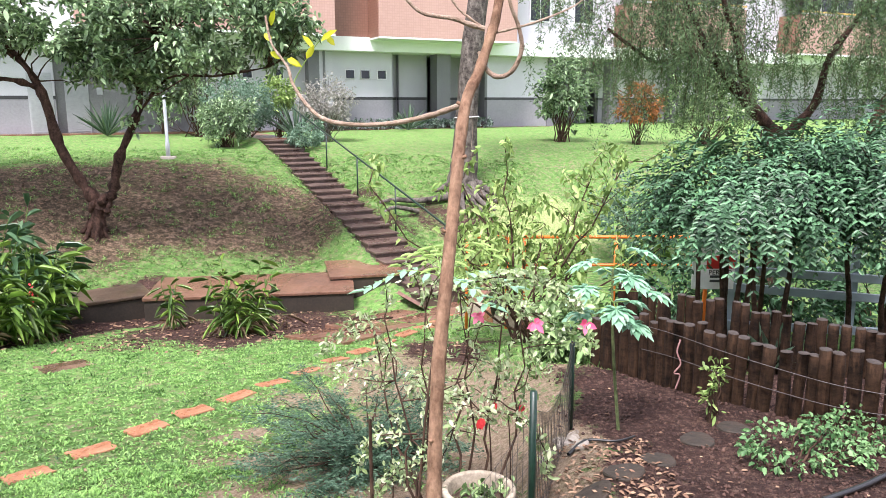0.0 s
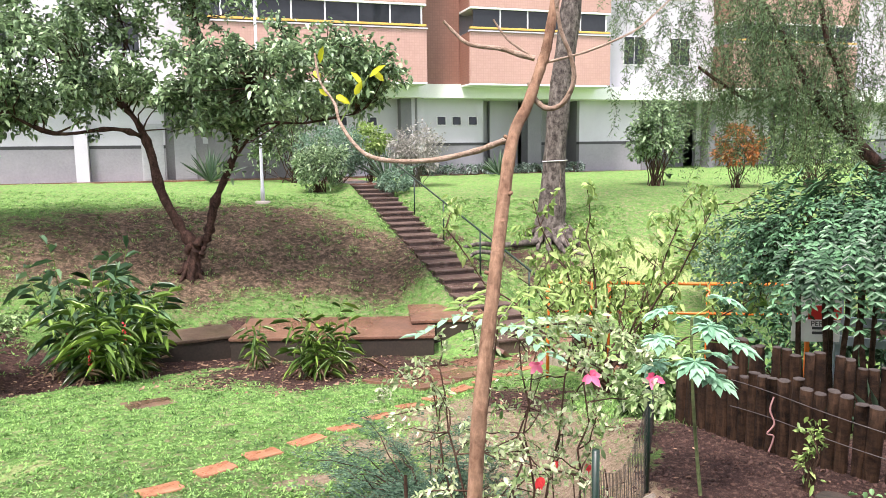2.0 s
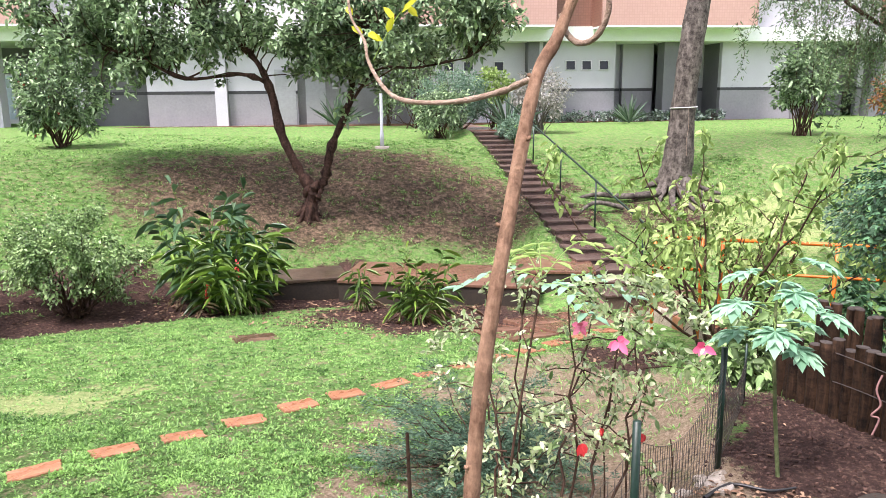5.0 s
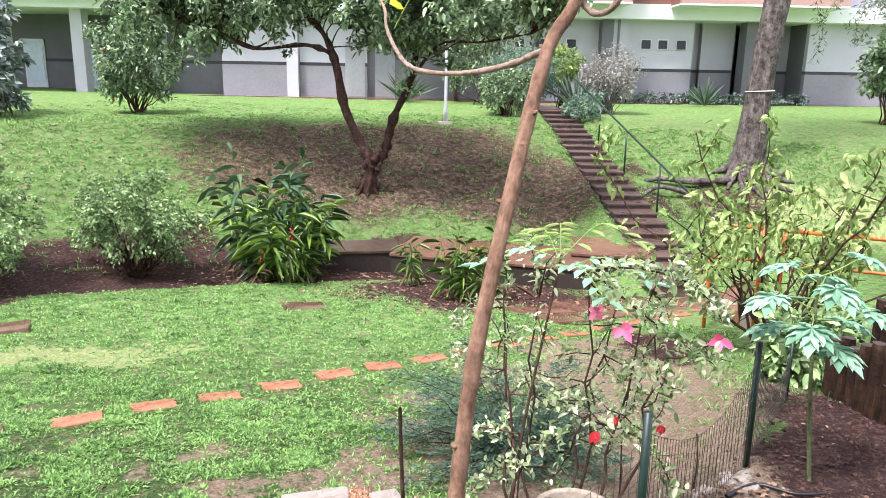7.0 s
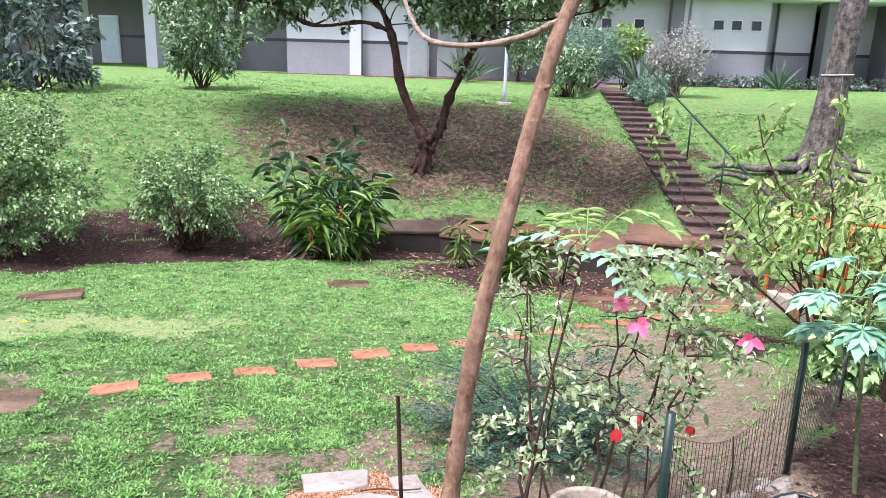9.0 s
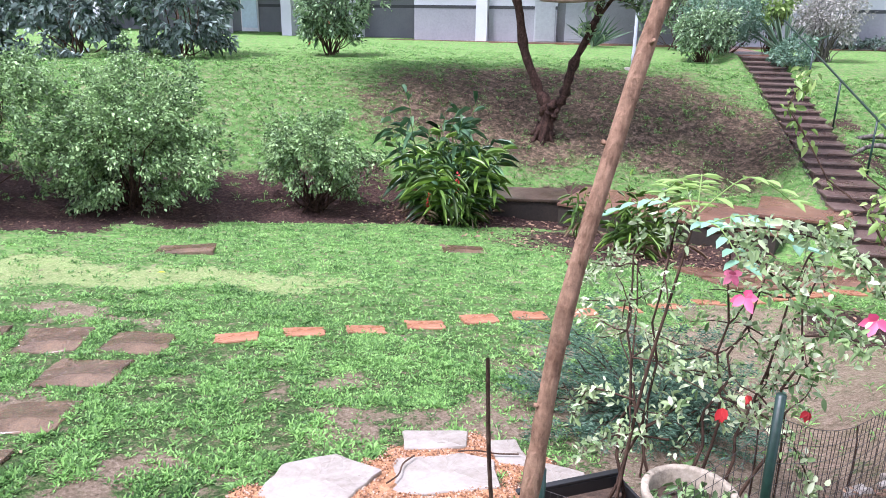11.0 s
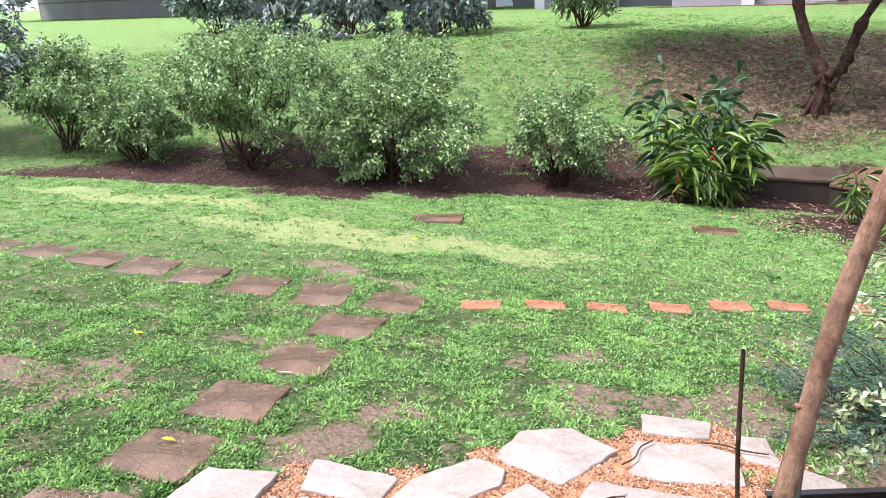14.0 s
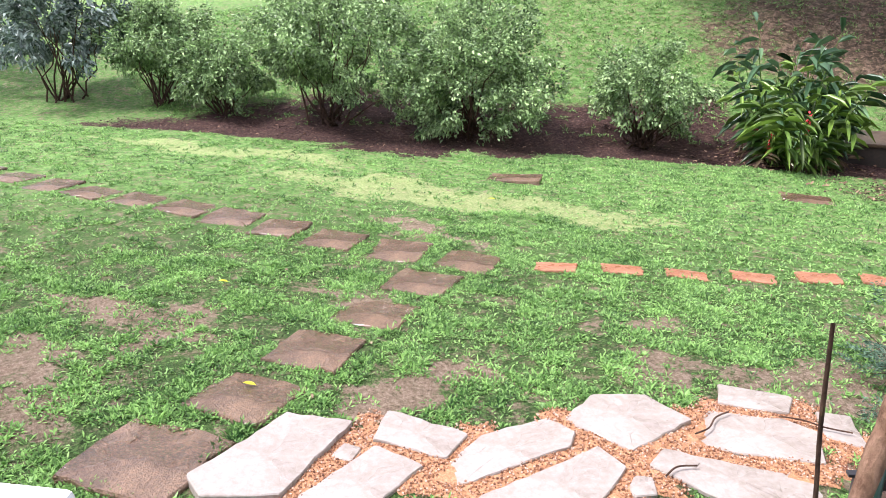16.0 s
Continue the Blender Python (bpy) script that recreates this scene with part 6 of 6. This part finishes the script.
def plate_mesh(name, ring, h, edge=0.012, seed=0):
    rng = np.random.RandomState(seed)
    ring = np.array(ring)
    c = ring.mean(0)
    d = unit(ring - c)
    n = len(ring)
    lv = [(ring, -0.04), (ring, h - edge), (ring - d * edge * 0.8, h), (c + (ring - c) * 0.5, h + 0.002)]
    V = np.concatenate([np.c_[r, np.full(n, z) + (rng.normal(size=n) * 0.0015 if k > 1 else 0)] for k, (r, z) in enumerate(lv)] + [[[c[0], c[1], h + 0.002]]])
    k, j = np.meshgrid(np.arange(len(lv) - 1), np.arange(n), indexing="ij")
    F = np.stack([k * n + j, k * n + (j + 1) % n, (k + 1) * n + (j + 1) % n, (k + 1) * n + j], -1).reshape(-1, 4)
    m = (len(lv) - 1) * n
    top = np.stack([m + np.arange(0, n, 2), m + (np.arange(0, n, 2) + 1) % n, m + (np.arange(0, n, 2) + 2) % n, np.full(len(range(0, n, 2)), len(V) - 1)], 1) if n % 2 == 0 else np.stack([m + np.arange(n), m + (np.arange(n) + 1) % n, np.full(n, len(V) - 1), np.full(n, len(V) - 1)], 1)
    return mesh_from(name, V, np.concatenate([F, top]), False)


slabs = thing("slab_path", (0, 0, 0), "path of square wet brown slabs set in the lawn", "path", kind="structure")
NEAR_ROW = [(-2.28, 0.84), (-2.69, 1.41), (-3.10, 1.94), (-3.51, 2.52), (-3.95, 3.09)]
FAR_ROW = [(-4.26, 3.70), (-4.76, 3.24), (-5.25, 2.80), (-5.79, 2.43), (-6.35, 2.07), (-6.84, 1.72), (-7.38, 1.28), (-7.86, 0.86), (-8.32, 0.45), (-8.91, 0.06), (-9.37, -0.37), (-9.97, -0.81), (-10.45, -1.22)]
rnd = random.Random(12)
for k, (x, y) in enumerate(NEAR_ROW + FAR_ROW):
    size = 0.6 if k == 0 else rnd.uniform(0.5, 0.54)
    ob = mesh_part("slab", plate_mesh("slab", worn_slab(size, size * rnd.uniform(0.94, 1.02), 0.03, k, 0.022), 0.04, 0.01, k), PAVER, slabs)
    ob.matrix_basis = tilted(x, y, 42 + rnd.uniform(-3, 4), -0.027)

tiles = thing("tile_path", (0, 0, 0), "row of small terracotta stepping tiles in the lawn", "path", kind="structure")
for k in range(16):
    x, y = -3.82 + 0.272 * k + rnd.uniform(-0.02, 0.02), 4.33 + 0.498 * k + rnd.uniform(-0.02, 0.02)
    ob = mesh_part("tile", plate_mesh("tile", worn_slab(0.36, 0.21, 0.03, 40 + k, 0.014), 0.03, 0.008, k), BRICK, tiles)
    ob.matrix_basis = tilted(x, y, 52 + rnd.uniform(-5, 5), -0.012)

covers = ((-6.91, 5.84, 0.7, 0.46, 49, "square concrete inspection cover in the lawn", -0.014), (-4.78, 8.8, 0.62, 0.42, 48, "flat brown inspection cover at the lawn edge", -0.032))
for x, y, w, d, turn, label, up in covers:
    ob = mesh_part("inspection_cover", plate_mesh("inspection_cover", worn_slab(w, d, 0.05, 77, 0.01), 0.045, 0.01, 3), PAVER)
    ob.matrix_world = tilted(x, y, turn, up)
    tagged(ob, label, "cover")

for k, (x, y) in enumerate(((1.12, 4.16), (0.9, 3.98), (1.4, 4.4), (1.78, 4.76), (2.12, 4.97))):
    a = np.linspace(0, 2 * np.pi, 18, endpoint=False)
    ring = np.stack([np.cos(a), np.sin(a) * 0.9], 1) * (0.13 + 0.01 * np.sin(3 * a + k))[:, None]
    ob = mesh_part("stepping_disc", plate_mesh("stepping_disc", ring, 0.03, 0.008, k), WALLCONC)
    ob.matrix_world = tilted(x, y, 30 * k, -0.014)
    tagged(ob, "dark round stepping stone in the soil bed", "stepping stone", "round stepping stones")

for k, (x, y, r) in enumerate(((0.88, 4.87, 0.08), (0.96, 4.72, 0.05), (0.72, 4.78, 0.05))):
    ob = mesh_part("rubble_stone", plate_mesh("rubble_stone", worn_slab(r * 2, r * 1.4, 0.05, 90 + k, 0.05), 0.022, 0.01, k), STONE)
    ob.matrix_world = tilted(x, y, 50 * k, 0.0)
    tagged(ob, "pale broken stone lying by the fence", "stone", "broken stones")

edging = mesh_part("bed_edging", tube_mesh("bed_edging", [(path_points([(x, y, gz(x, y) + 0.03) for x, y in ((2.1, 3.7), (2.45, 3.92), (2.75, 4.1), (3.2, 4.25))], 4), 0.017)], 8), BLACKPLASTIC)
tagged(edging, "black plastic bed edging", "edging")
hose = mesh_part("dark_sheet", tube_mesh("dark_sheet", [(path_points([(x, y, gz(x, y) + 0.02) for x, y in ((0.85, 4.6), (1.0, 4.75), (1.2, 4.72), (1.35, 4.8))], 5), np.linspace(0.014, 0.006, 16))], 8), BLACKPLASTIC)
tagged(hose, "folded dark netting lying on the soil", "netting")

# wet paved path to the steps
wet = thing("garden_path", (0, 0, 0), "wet red paved path leading to the steps", "path", kind="structure")
rnd = random.Random(5)
path_u, path_v = np.array([0.56, 0.83]), np.array([-0.83, 0.56])
for j in range(5):
    for i in range(2):
        x, y = np.array([-1.3, 9.55]) + path_u * (0.45 + 0.86 * j) + path_v * (0.38 + 0.58 * i)
        ob = mesh_part("flagstone", plate_mesh("flagstone", worn_slab(0.85, 0.572, 0.03, 100 + 3 * j + i, 0.012), 0.02, 0.006, j), CONCRETE, wet)
        ob.matrix_basis = tilted(x, y, 56 + rnd.uniform(-1, 1), -0.004 + rnd.uniform(-0.003, 0.003))


# crazy paving of pale stone on orange gravel
STONES = []
paving = thing("stone_paving", (0, 0, 0), "crazy paving of pale stones in orange gravel", "paving", kind="structure")


def paving_stone(*corners):
    """One flat stone with slightly wavy broken edges and blunted corners."""
    rng = np.random.RandomState(300 + len(STONES))
    C = np.array(corners, float)
    STONES.append(C)
    mid = C.mean(0)
    C = mid + (C - mid) * 1.0
    ring = []
    for p, q in zip(C, np.roll(C, -1, axis=0)):
        length = np.linalg.norm(q - p)
        m = max(2, 2 * int(length / 0.12))
        for t in np.linspace(0.012 / length, 1 - 0.012 / length, m):
            ring.append(p + (q - p) * t + rng.normal(size=2) * 0.004)
    ob = mesh_part("stone", plate_mesh("stone", np.array(ring) - mid, 0.022, 0.007, len(STONES)), STONE, paving)
    ob.matrix_basis = tilted(mid[0], mid[1], 0, rng.uniform(-0.004, 0.004))


paving_stone((-2.02, 0.98), (-2.42, 1.57), (-2.20, 1.87), (-1.73, 1.35), (-1.84, 1.02))
paving_stone((-2.24, 2.08), (-1.86, 2.38), (-1.71, 2.18), (-2.02, 1.90))
paving_stone((-1.97, 1.66), (-2.06, 1.77), (-1.97, 1.83), (-1.87, 1.73))
paving_stone((-1.71, 1.41), (-1.94, 1.89), (-1.69, 2.05), (-1.53, 1.77), (-1.44, 1.44))
paving_stone((-1.83, 2.44), (-1.79, 2.85), (-1.60, 2.89), (-1.50, 2.78), (-1.49, 2.12), (-1.57, 1.99))
paving_stone((-1.74, 2.91), (-1.89, 3.21), (-1.76, 3.49), (-1.44, 3.55), (-1.35, 3.05))
paving_stone((-1.71, 4.04), (-1.38, 4.28), (-1.25, 4.09), (-1.54, 3.85))
paving_stone((-1.51, 3.75), (-1.22, 4.03), (-1.03, 4.08), (-0.84, 3.86), (-1.34, 3.36))
paving_stone((-1.22, 3.04), (-1.29, 3.20), (-0.79, 3.75), (-0.64, 3.62), (-0.87, 3.19))
paving_stone((-1.37, 2.16), (-1.43, 2.91), (-1.24, 2.93), (-1.09, 2.66), (-1.13, 2.18))
paving_stone((-1.13, 2.84), (-1.18, 2.92), (-1.14, 3.00), (-1.03, 2.94), (-1.06, 2.82))
paving_stone((-1.22, 4.28), (-1.11, 4.44), (-0.85, 4.22), (-1.03, 4.11))
paving_stone((-0.83, 4.29), (-0.59, 4.38), (-0.50, 4.07), (-0.61, 3.92), (-0.76, 4.01))


def stone_gaps(x, y):
    """Distances to the nearest stone and to the one after it; negative inside."""
    x, y = np.asarray(x, float), np.asarray(y, float)
    first, second = np.full(x.shape, 9.0), np.full(x.shape, 9.0)
    for C in STONES:
        d, inside = np.full(x.shape, 9.0), np.zeros(x.shape, bool)
        for (ax, ay), (bx, by) in zip(C, np.roll(C, -1, axis=0)):
            dx, dy = bx - ax, by - ay
            s = np.clip(((x - ax) * dx + (y - ay) * dy) / (dx * dx + dy * dy), 0, 1)
            d = np.minimum(d, np.hypot(x - ax - s * dx, y - ay - s * dy))
            inside ^= ((ay > y) != (by > y)) & (x < dx * (y - ay) / (dy + 1e-12) + ax)
        d = np.where(inside, -d, d)
        second = np.minimum(second, np.maximum(first, d))
        first = np.minimum(first, d)
    return first, second


def gravel_here(x, y):
    first, second = stone_gaps(x, y)
    return (first < 0.1) & (second < 0.16 + 0.03 * np.sin(9 * x) * np.sin(8 * y))


def gravel_bed():
    rng = np.random.RandomState(44)
    n = 60000
    x, y = rng.uniform(-2.7, -0.2, n), rng.uniform(0.7, 4.8, n)
    keep = gravel_here(x, y) & (stone_gaps(x, y)[0] > -0.02)
    x, y = x[keep], y[keep]
    P = np.stack([x, y, ground_z(x, y) + 0.014], 1)
    r = rng.uniform(0.003, 0.0095, len(P))[:, None]
    a, b2, c = rand_dirs(rng, len(P)), rand_dirs(rng, len(P)), None
    b2 = unit(np.cross(a, b2))
    c = np.cross(a, b2)
    V = np.stack([P + a * r, P + b2 * r, P - a * r, P - b2 * r, P + c * r * 0.8, P - c * r * 0.8], 1).reshape(-1, 3)
    i = np.arange(len(P))[:, None] * 6
    F = np.concatenate([i + np.array([f]) for f in ((0, 1, 4), (1, 2, 4), (2, 3, 4), (3, 0, 4), (1, 0, 5), (2, 1, 5), (3, 2, 5), (0, 3, 5))], 1).reshape(-1, 3)
    m, nt, b = material("gravel_stones", 0.75)
    g = nt.nodes.new("ShaderNodeNewGeometry")
    nt.links.new(ramp(nt, g.outputs["Random Per Island"], [(0.0, (0.1, 0.04, 0.02)), (0.4, (0.27, 0.12, 0.055)), (0.75, (0.4, 0.22, 0.12)), (1.0, (0.5, 0.4, 0.32))]), b.inputs["Base Color"])
    ob = mesh_part("gravel", mesh_from("gravel", V, F, False), m, None, "small orange gravel between the stones", "stuff")
    ob["category"] = "gravel"
    xs, ys = np.arange(-2.75, -0.15, 0.06), np.arange(0.6, 4.9, 0.06)
    X, Y = np.meshgrid(xs, ys)
    inside = gravel_here(X, Y)
    Z = ground_z(X, Y) + np.where(inside, 0.01, -0.05)
    V = np.stack([X, Y, Z], -1).reshape(-1, 3)
    i = (np.arange(len(ys) - 1)[:, None] * len(xs) + np.arange(len(xs) - 1)).ravel()
    bed = mesh_part("gravel_bed", mesh_from("gravel_bed", V, np.stack([i, i + 1, i + len(xs) + 1, i + len(xs)], 1)), GRAVEL)
    tagged(bed, "bed of packed orange gravel under the stones", "gravel", kind="structure")


gravel_bed()


# ---- grass, fallen leaves ----
BLOCKED = [(x, y, 0.235) for x, y in NEAR_ROW + FAR_ROW] + [(-6.91, 5.84, 0.26), (-4.78, 8.8, 0.24)]


def open_ground(x, y):
    ok = np.ones(np.shape(x), bool)
    close = (x > -2.8) & (x < -0.1) & (y > 0.5) & (y < 4.8)
    ok[close] = (stone_gaps(x[close], y[close])[0] > 0.012) & ~gravel_here(x[close], y[close])
    for bx, by, r in BLOCKED:
        ok &= np.maximum(np.abs((x - bx) * 0.755 + (y - by) * 0.656), np.abs(-(x - bx) * 0.656 + (y - by) * 0.755)) > r
    k = np.clip(np.round((x + 3.82) * 0.845 + (y - 4.33) * 1.548), 0, 15)
    tx, ty = x + 3.82 - 0.272 * k, y - 4.33 - 0.498 * k
    ok &= ~((np.abs(tx * 0.616 + ty * 0.788) < 0.165) & (np.abs(-tx * 0.788 + ty * 0.616) < 0.09))
    return ok


def waves(x, y, k=1.0):
    return 0.5 + 0.25 * np.sin(3.1 * k * x + 1.7 * np.sin(2.3 * k * y)) + 0.25 * np.sin(3.7 * k * y + 2.1 * np.sin(1.9 * k * x) + 1.0)


def grass(name, n, area, size, seed, label, density, blades=6):
    """Small rosettes of broad blades that leave gaps between them."""
    rng = np.random.RandomState(seed)
    n = n // blades
    x, y = rng.uniform(area[0], area[1], n), rng.uniform(area[2], area[3], n)
    keep = rng.uniform(size=n) < density(x, y)
    x, y = np.repeat(x[keep], blades), np.repeat(y[keep], blades)
    first, vigour = np.repeat(rng.uniform(0, 6.28, keep.sum()), blades), np.repeat(rng.uniform(0.65, 1.35, keep.sum()), blades)
    a = first + np.tile(np.arange(blades), keep.sum()) * 2.4 + rng.normal(size=len(x)) * 0.3
    x, y = x + np.cos(a) * size[0] * 0.18, y + np.sin(a) * size[0] * 0.18
    keep = open_ground(x, y)
    x, y, a, vigour = x[keep], y[keep], a[keep], vigour[keep]
    n = len(x)
    P = np.stack([x, y, ground_z(x, y) - 0.004], 1)
    el = rng.uniform(0.15, 1.1, n)
    D = np.stack([np.cos(a) * np.cos(el), np.sin(a) * np.cos(el), np.sin(el)], 1)
    S = np.stack([-np.sin(a), np.cos(a), np.zeros(n)], 1)
    ln = size[0] * (rng.uniform(0.6, 1.2, n) * vigour * (0.6 + 0.8 * waves(x, y, 4.3) * waves(y, x, 7.1) ** 0.5))[:, None]
    w = size[1] * rng.uniform(0.7, 1.2, n)[:, None]
    mid = P + D * ln * 0.5
    tip = P + D * ln + np.array([[0, 0, -0.3]]) * ln * np.cos(el)[:, None]
    me = mesh_from(name, np.stack([P, mid + S * w * 0.5, tip, mid - S * w * 0.5], 1).reshape(-1, 3), np.arange(n * 4).reshape(-1, 4), False)
    ob = mesh_part(name, me, BLADE, None, label, "stuff")
    ob["category"] = "grass"
    return ob


def lawn_density(x, y):
    tufts = 0.5 * waves(x, y, 2.2) + 0.3 * waves(y + 3, x, 5.1) + 0.2 * waves(x, y, 11.0)
    bare = np.maximum(soil(x, y), 0.66 * smooth(0.3, 0.95, patch_value(x, y, (3,)) * 0.85 + 0.7 * tufts - 0.25))
    worn = 0.9 * smooth(0.43, 0.57, tufts) * (0.25 + 0.75 * smooth(5.0, 3.2, y + 0.25 * x))
    trodden = 0.8 * smooth(-1.4, -0.7, x) * smooth(3.8, 4.6, y) * smooth(9.6, 8.6, y)
    return np.clip((1 - 1.25 * bare) * (1 - trodden) * (1 - worn) * (1 - 0.6 * patch_value(x, y, (2,))), 0, 1) * smooth(0.35, -0.1, behind(x, y))


def bank_density(x, y):
    d = behind(x, y)
    tufts = 0.5 * waves(x, y, 1.7) + 0.5 * waves(y + 2, x, 3.9)
    bare = np.maximum(soil(x, y), 0.95 * patch_value(x, y, (4,))) * (0.62 + 0.5 * smooth(0.4, 0.65, tufts))
    return smooth(0.9, 1.5, d) * np.clip(1 - bare, 0, 1) * (0.2 + 0.8 * smooth(10.5, 6.5, d)) * (0.45 + 0.55 * smooth(0.7, 0.3, tufts))


grass("lawn_grass", 460000, (-5.6, 0.2, -0.4, 5.4), (0.048, 0.013), 1, "broad bladed green lawn grass", lawn_density)
grass("lawn_grass", 460000, (-14.5, 0.8, -3.0, 10.6), (0.054, 0.0165), 2, "broad bladed green lawn grass", lambda x, y: lawn_density(x, y) * np.where((x > -5.6) & (y < 5.4), 0.0, 1.0))
grass("bank_grass", 420000, (-19.0, 2.5, 2.0, 21.0), (0.085, 0.02), 3, "short rough grass on the bank", bank_density)
grass("bed_weeds", 9000, (-1.5, 2.1, 5.6, 9.6), (0.1, 0.012), 4, "sparse long grass by the fence", lambda x, y: (0.25 + 0.75 * smooth(0.4, 1.1, x) * smooth(6.0, 6.8, y)) * (1 - soil(x, y)) * (1 - 0.9 * smooth(1.1, 1.5, x) * smooth(6.7, 6.3, y)))


def clods(n, area, seed, density, label):
    rng = np.random.RandomState(seed)
    x, y = rng.uniform(area[0], area[1], n), rng.uniform(area[2], area[3], n)
    keep = rng.uniform(size=n) < density(x, y)
    x, y = x[keep], y[keep]
    P = np.stack([x, y, ground_z(x, y) + 0.004], 1)
    r = (0.005 + 0.02 * rng.uniform(size=len(P)) ** 4)[:, None]
    p = rand_dirs(rng, len(P))
    q = unit(np.cross(p, rand_dirs(rng, len(P))))
    s = np.cross(p, q)
    V = np.stack([P + p * r, P + q * r * 0.8, P - p * r, P - q * r * 0.8, P + s * r * 0.7, P - s * r * 0.7], 1).reshape(-1, 3)
    i = np.arange(len(P))[:, None] * 6
    F = np.concatenate([i + np.array([f]) for f in ((0, 1, 4), (1, 2, 4), (2, 3, 4), (3, 0, 4), (1, 0, 5), (2, 1, 5), (3, 2, 5), (0, 3, 5))], 1).reshape(-1, 3)
    ob = mesh_part("soil_clods", mesh_from("soil_clods", V, F, False), CLOD, None, label, "stuff")
    ob["category"] = "soil"


CLOD = leaf_material("soil_clod", (0.012, 0.006, 0.005), (0.042, 0.021, 0.017), (0.12, 0.068, 0.052), 0.85, 0.0)
clods(26000, (-1.6, 4.2, 3.2, 8.0), 1, lambda x, y: soil(x, y), "small clods of red soil")
clods(22000, (-14.0, -4.0, 0.5, 12.5), 2, lambda x, y: soil(x, y) * smooth(2.6, 1.5, behind(x, y)), "small clods of red soil")
clods(9000, (-5.5, 0.5, 8.5, 12.5), 3, lambda x, y: soil(x, y), "small clods of red soil")


def scatter(name, n, area, size, seed, density, label, mat=LITTER):
    rng = np.random.RandomState(seed)
    x, y = rng.uniform(area[0], area[1], n), rng.uniform(area[2], area[3], n)
    keep = rng.uniform(size=n) < density(x, y)
    x, y = x[keep], y[keep]
    P = np.stack([x, y, ground_z(x, y) + 0.012], 1)
    a = rng.uniform(0, 6.28, len(P))
    D = np.stack([np.cos(a), np.sin(a), rng.uniform(-0.1, 0.35, len(P))], 1)
    V, F = leaf_arrays(P, D, np.array([[0, 0, 1.0]]) + rng.normal(size=P.shape) * 0.3, size * rng.uniform(0.5, 1.3, len(P)), size * 0.45, 0.25, 0.1)
    ob = mesh_part(name, mesh_from(name, V, F), mat, None, label, "stuff")
    ob["category"] = "leaf litter"


scatter("leaf_litter", 2600, (-7.5, 0.5, 9.0, 13.0), 0.08, 1, lambda x, y: soil(x, y) * 0.8, "dry fallen leaves on red soil")
scatter("leaf_litter", 9000, (-13.0, 1.0, 11.5, 20.0), 0.055, 2, lambda x, y: 0.9 * patch_value(x, y, (4,)), "dry brown leaves under the tree")
scatter("leaf_litter", 1500, (-14.0, -5.0, 1.0, 11.0), 0.06, 3, lambda x, y: 0.5 * soil(x, y), "dry fallen leaves on red soil")
scatter("leaf_litter", 900, (-1.5, 3.5, 3.2, 7.5), 0.04, 4, lambda x, y: 0.3 * soil(x, y), "reddish fallen leaves in the bed")
scatter("leaf_litter", 500, (0.6, 1.4, 3.6, 4.8), 0.05, 6, lambda x, y: 0.9 + 0 * x, "orange fallen leaves in the bed")
scatter("leaf_litter", 120, (-8.0, -1.5, 0.5, 8.0), 0.045, 5, lambda x, y: 0.6 + 0 * x, "few yellow leaves on the lawn", LEAF_DRYSTALK)

for k, pts in enumerate((((-1.32, 3.46), (-1.34, 3.58), (-1.40, 3.69), (-1.41, 3.80)), ((-1.24, 4.00), (-1.16, 4.09), (-1.06, 4.15), (-0.97, 4.25)), ((-1.09, 3.04), (-1.12, 3.14), (-1.09, 3.24)))):
    tw = mesh_part("fallen_twig", tube_mesh("fallen_twig", [(path_points([(x, y, gz(x, y) + 0.045) for x, y in pts], 5), 0.005)], 6), TWIG)
    tagged(tw, "thin dark fallen twig lying on the pale stones", "twig", "fallen twigs")
for k, (x, y) in enumerate(((-2.82, 1.42), (-4.5, 1.6), (-6.0, 4.9))):
    V, F = leaf_arrays(np.array([[x, y, gz(x, y) + 0.035]]), np.array([[0.7, 0.6, 0.05]]), np.array([[0, 0, 1.0]]), 0.1, 0.035, 0.2, 0.05)
    fl = mesh_part("fallen_leaf", mesh_from("fallen_leaf", V, F), LEAF_YELLOW)
    tagged(fl, "single yellow fallen leaf", "leaf", "yellow leaves")
# low bushes added to keep the gap under the hedge dark
for k, (x, y) in enumerate(((3.4, 10.6), (5.0, 10.4), (6.6, 10.6), (8.4, 10.4), (10.4, 10.2))):
    bush("darkening_undergrowth", (x, y), (1.0, 0.6, 0.6), LEAF_HEDGE, "low undergrowth added to darken the gap behind the guard rail", 150, 12, (0.13, 0.06), 6, 140 + k, 0.55, category="shrub", group="undergrowth")
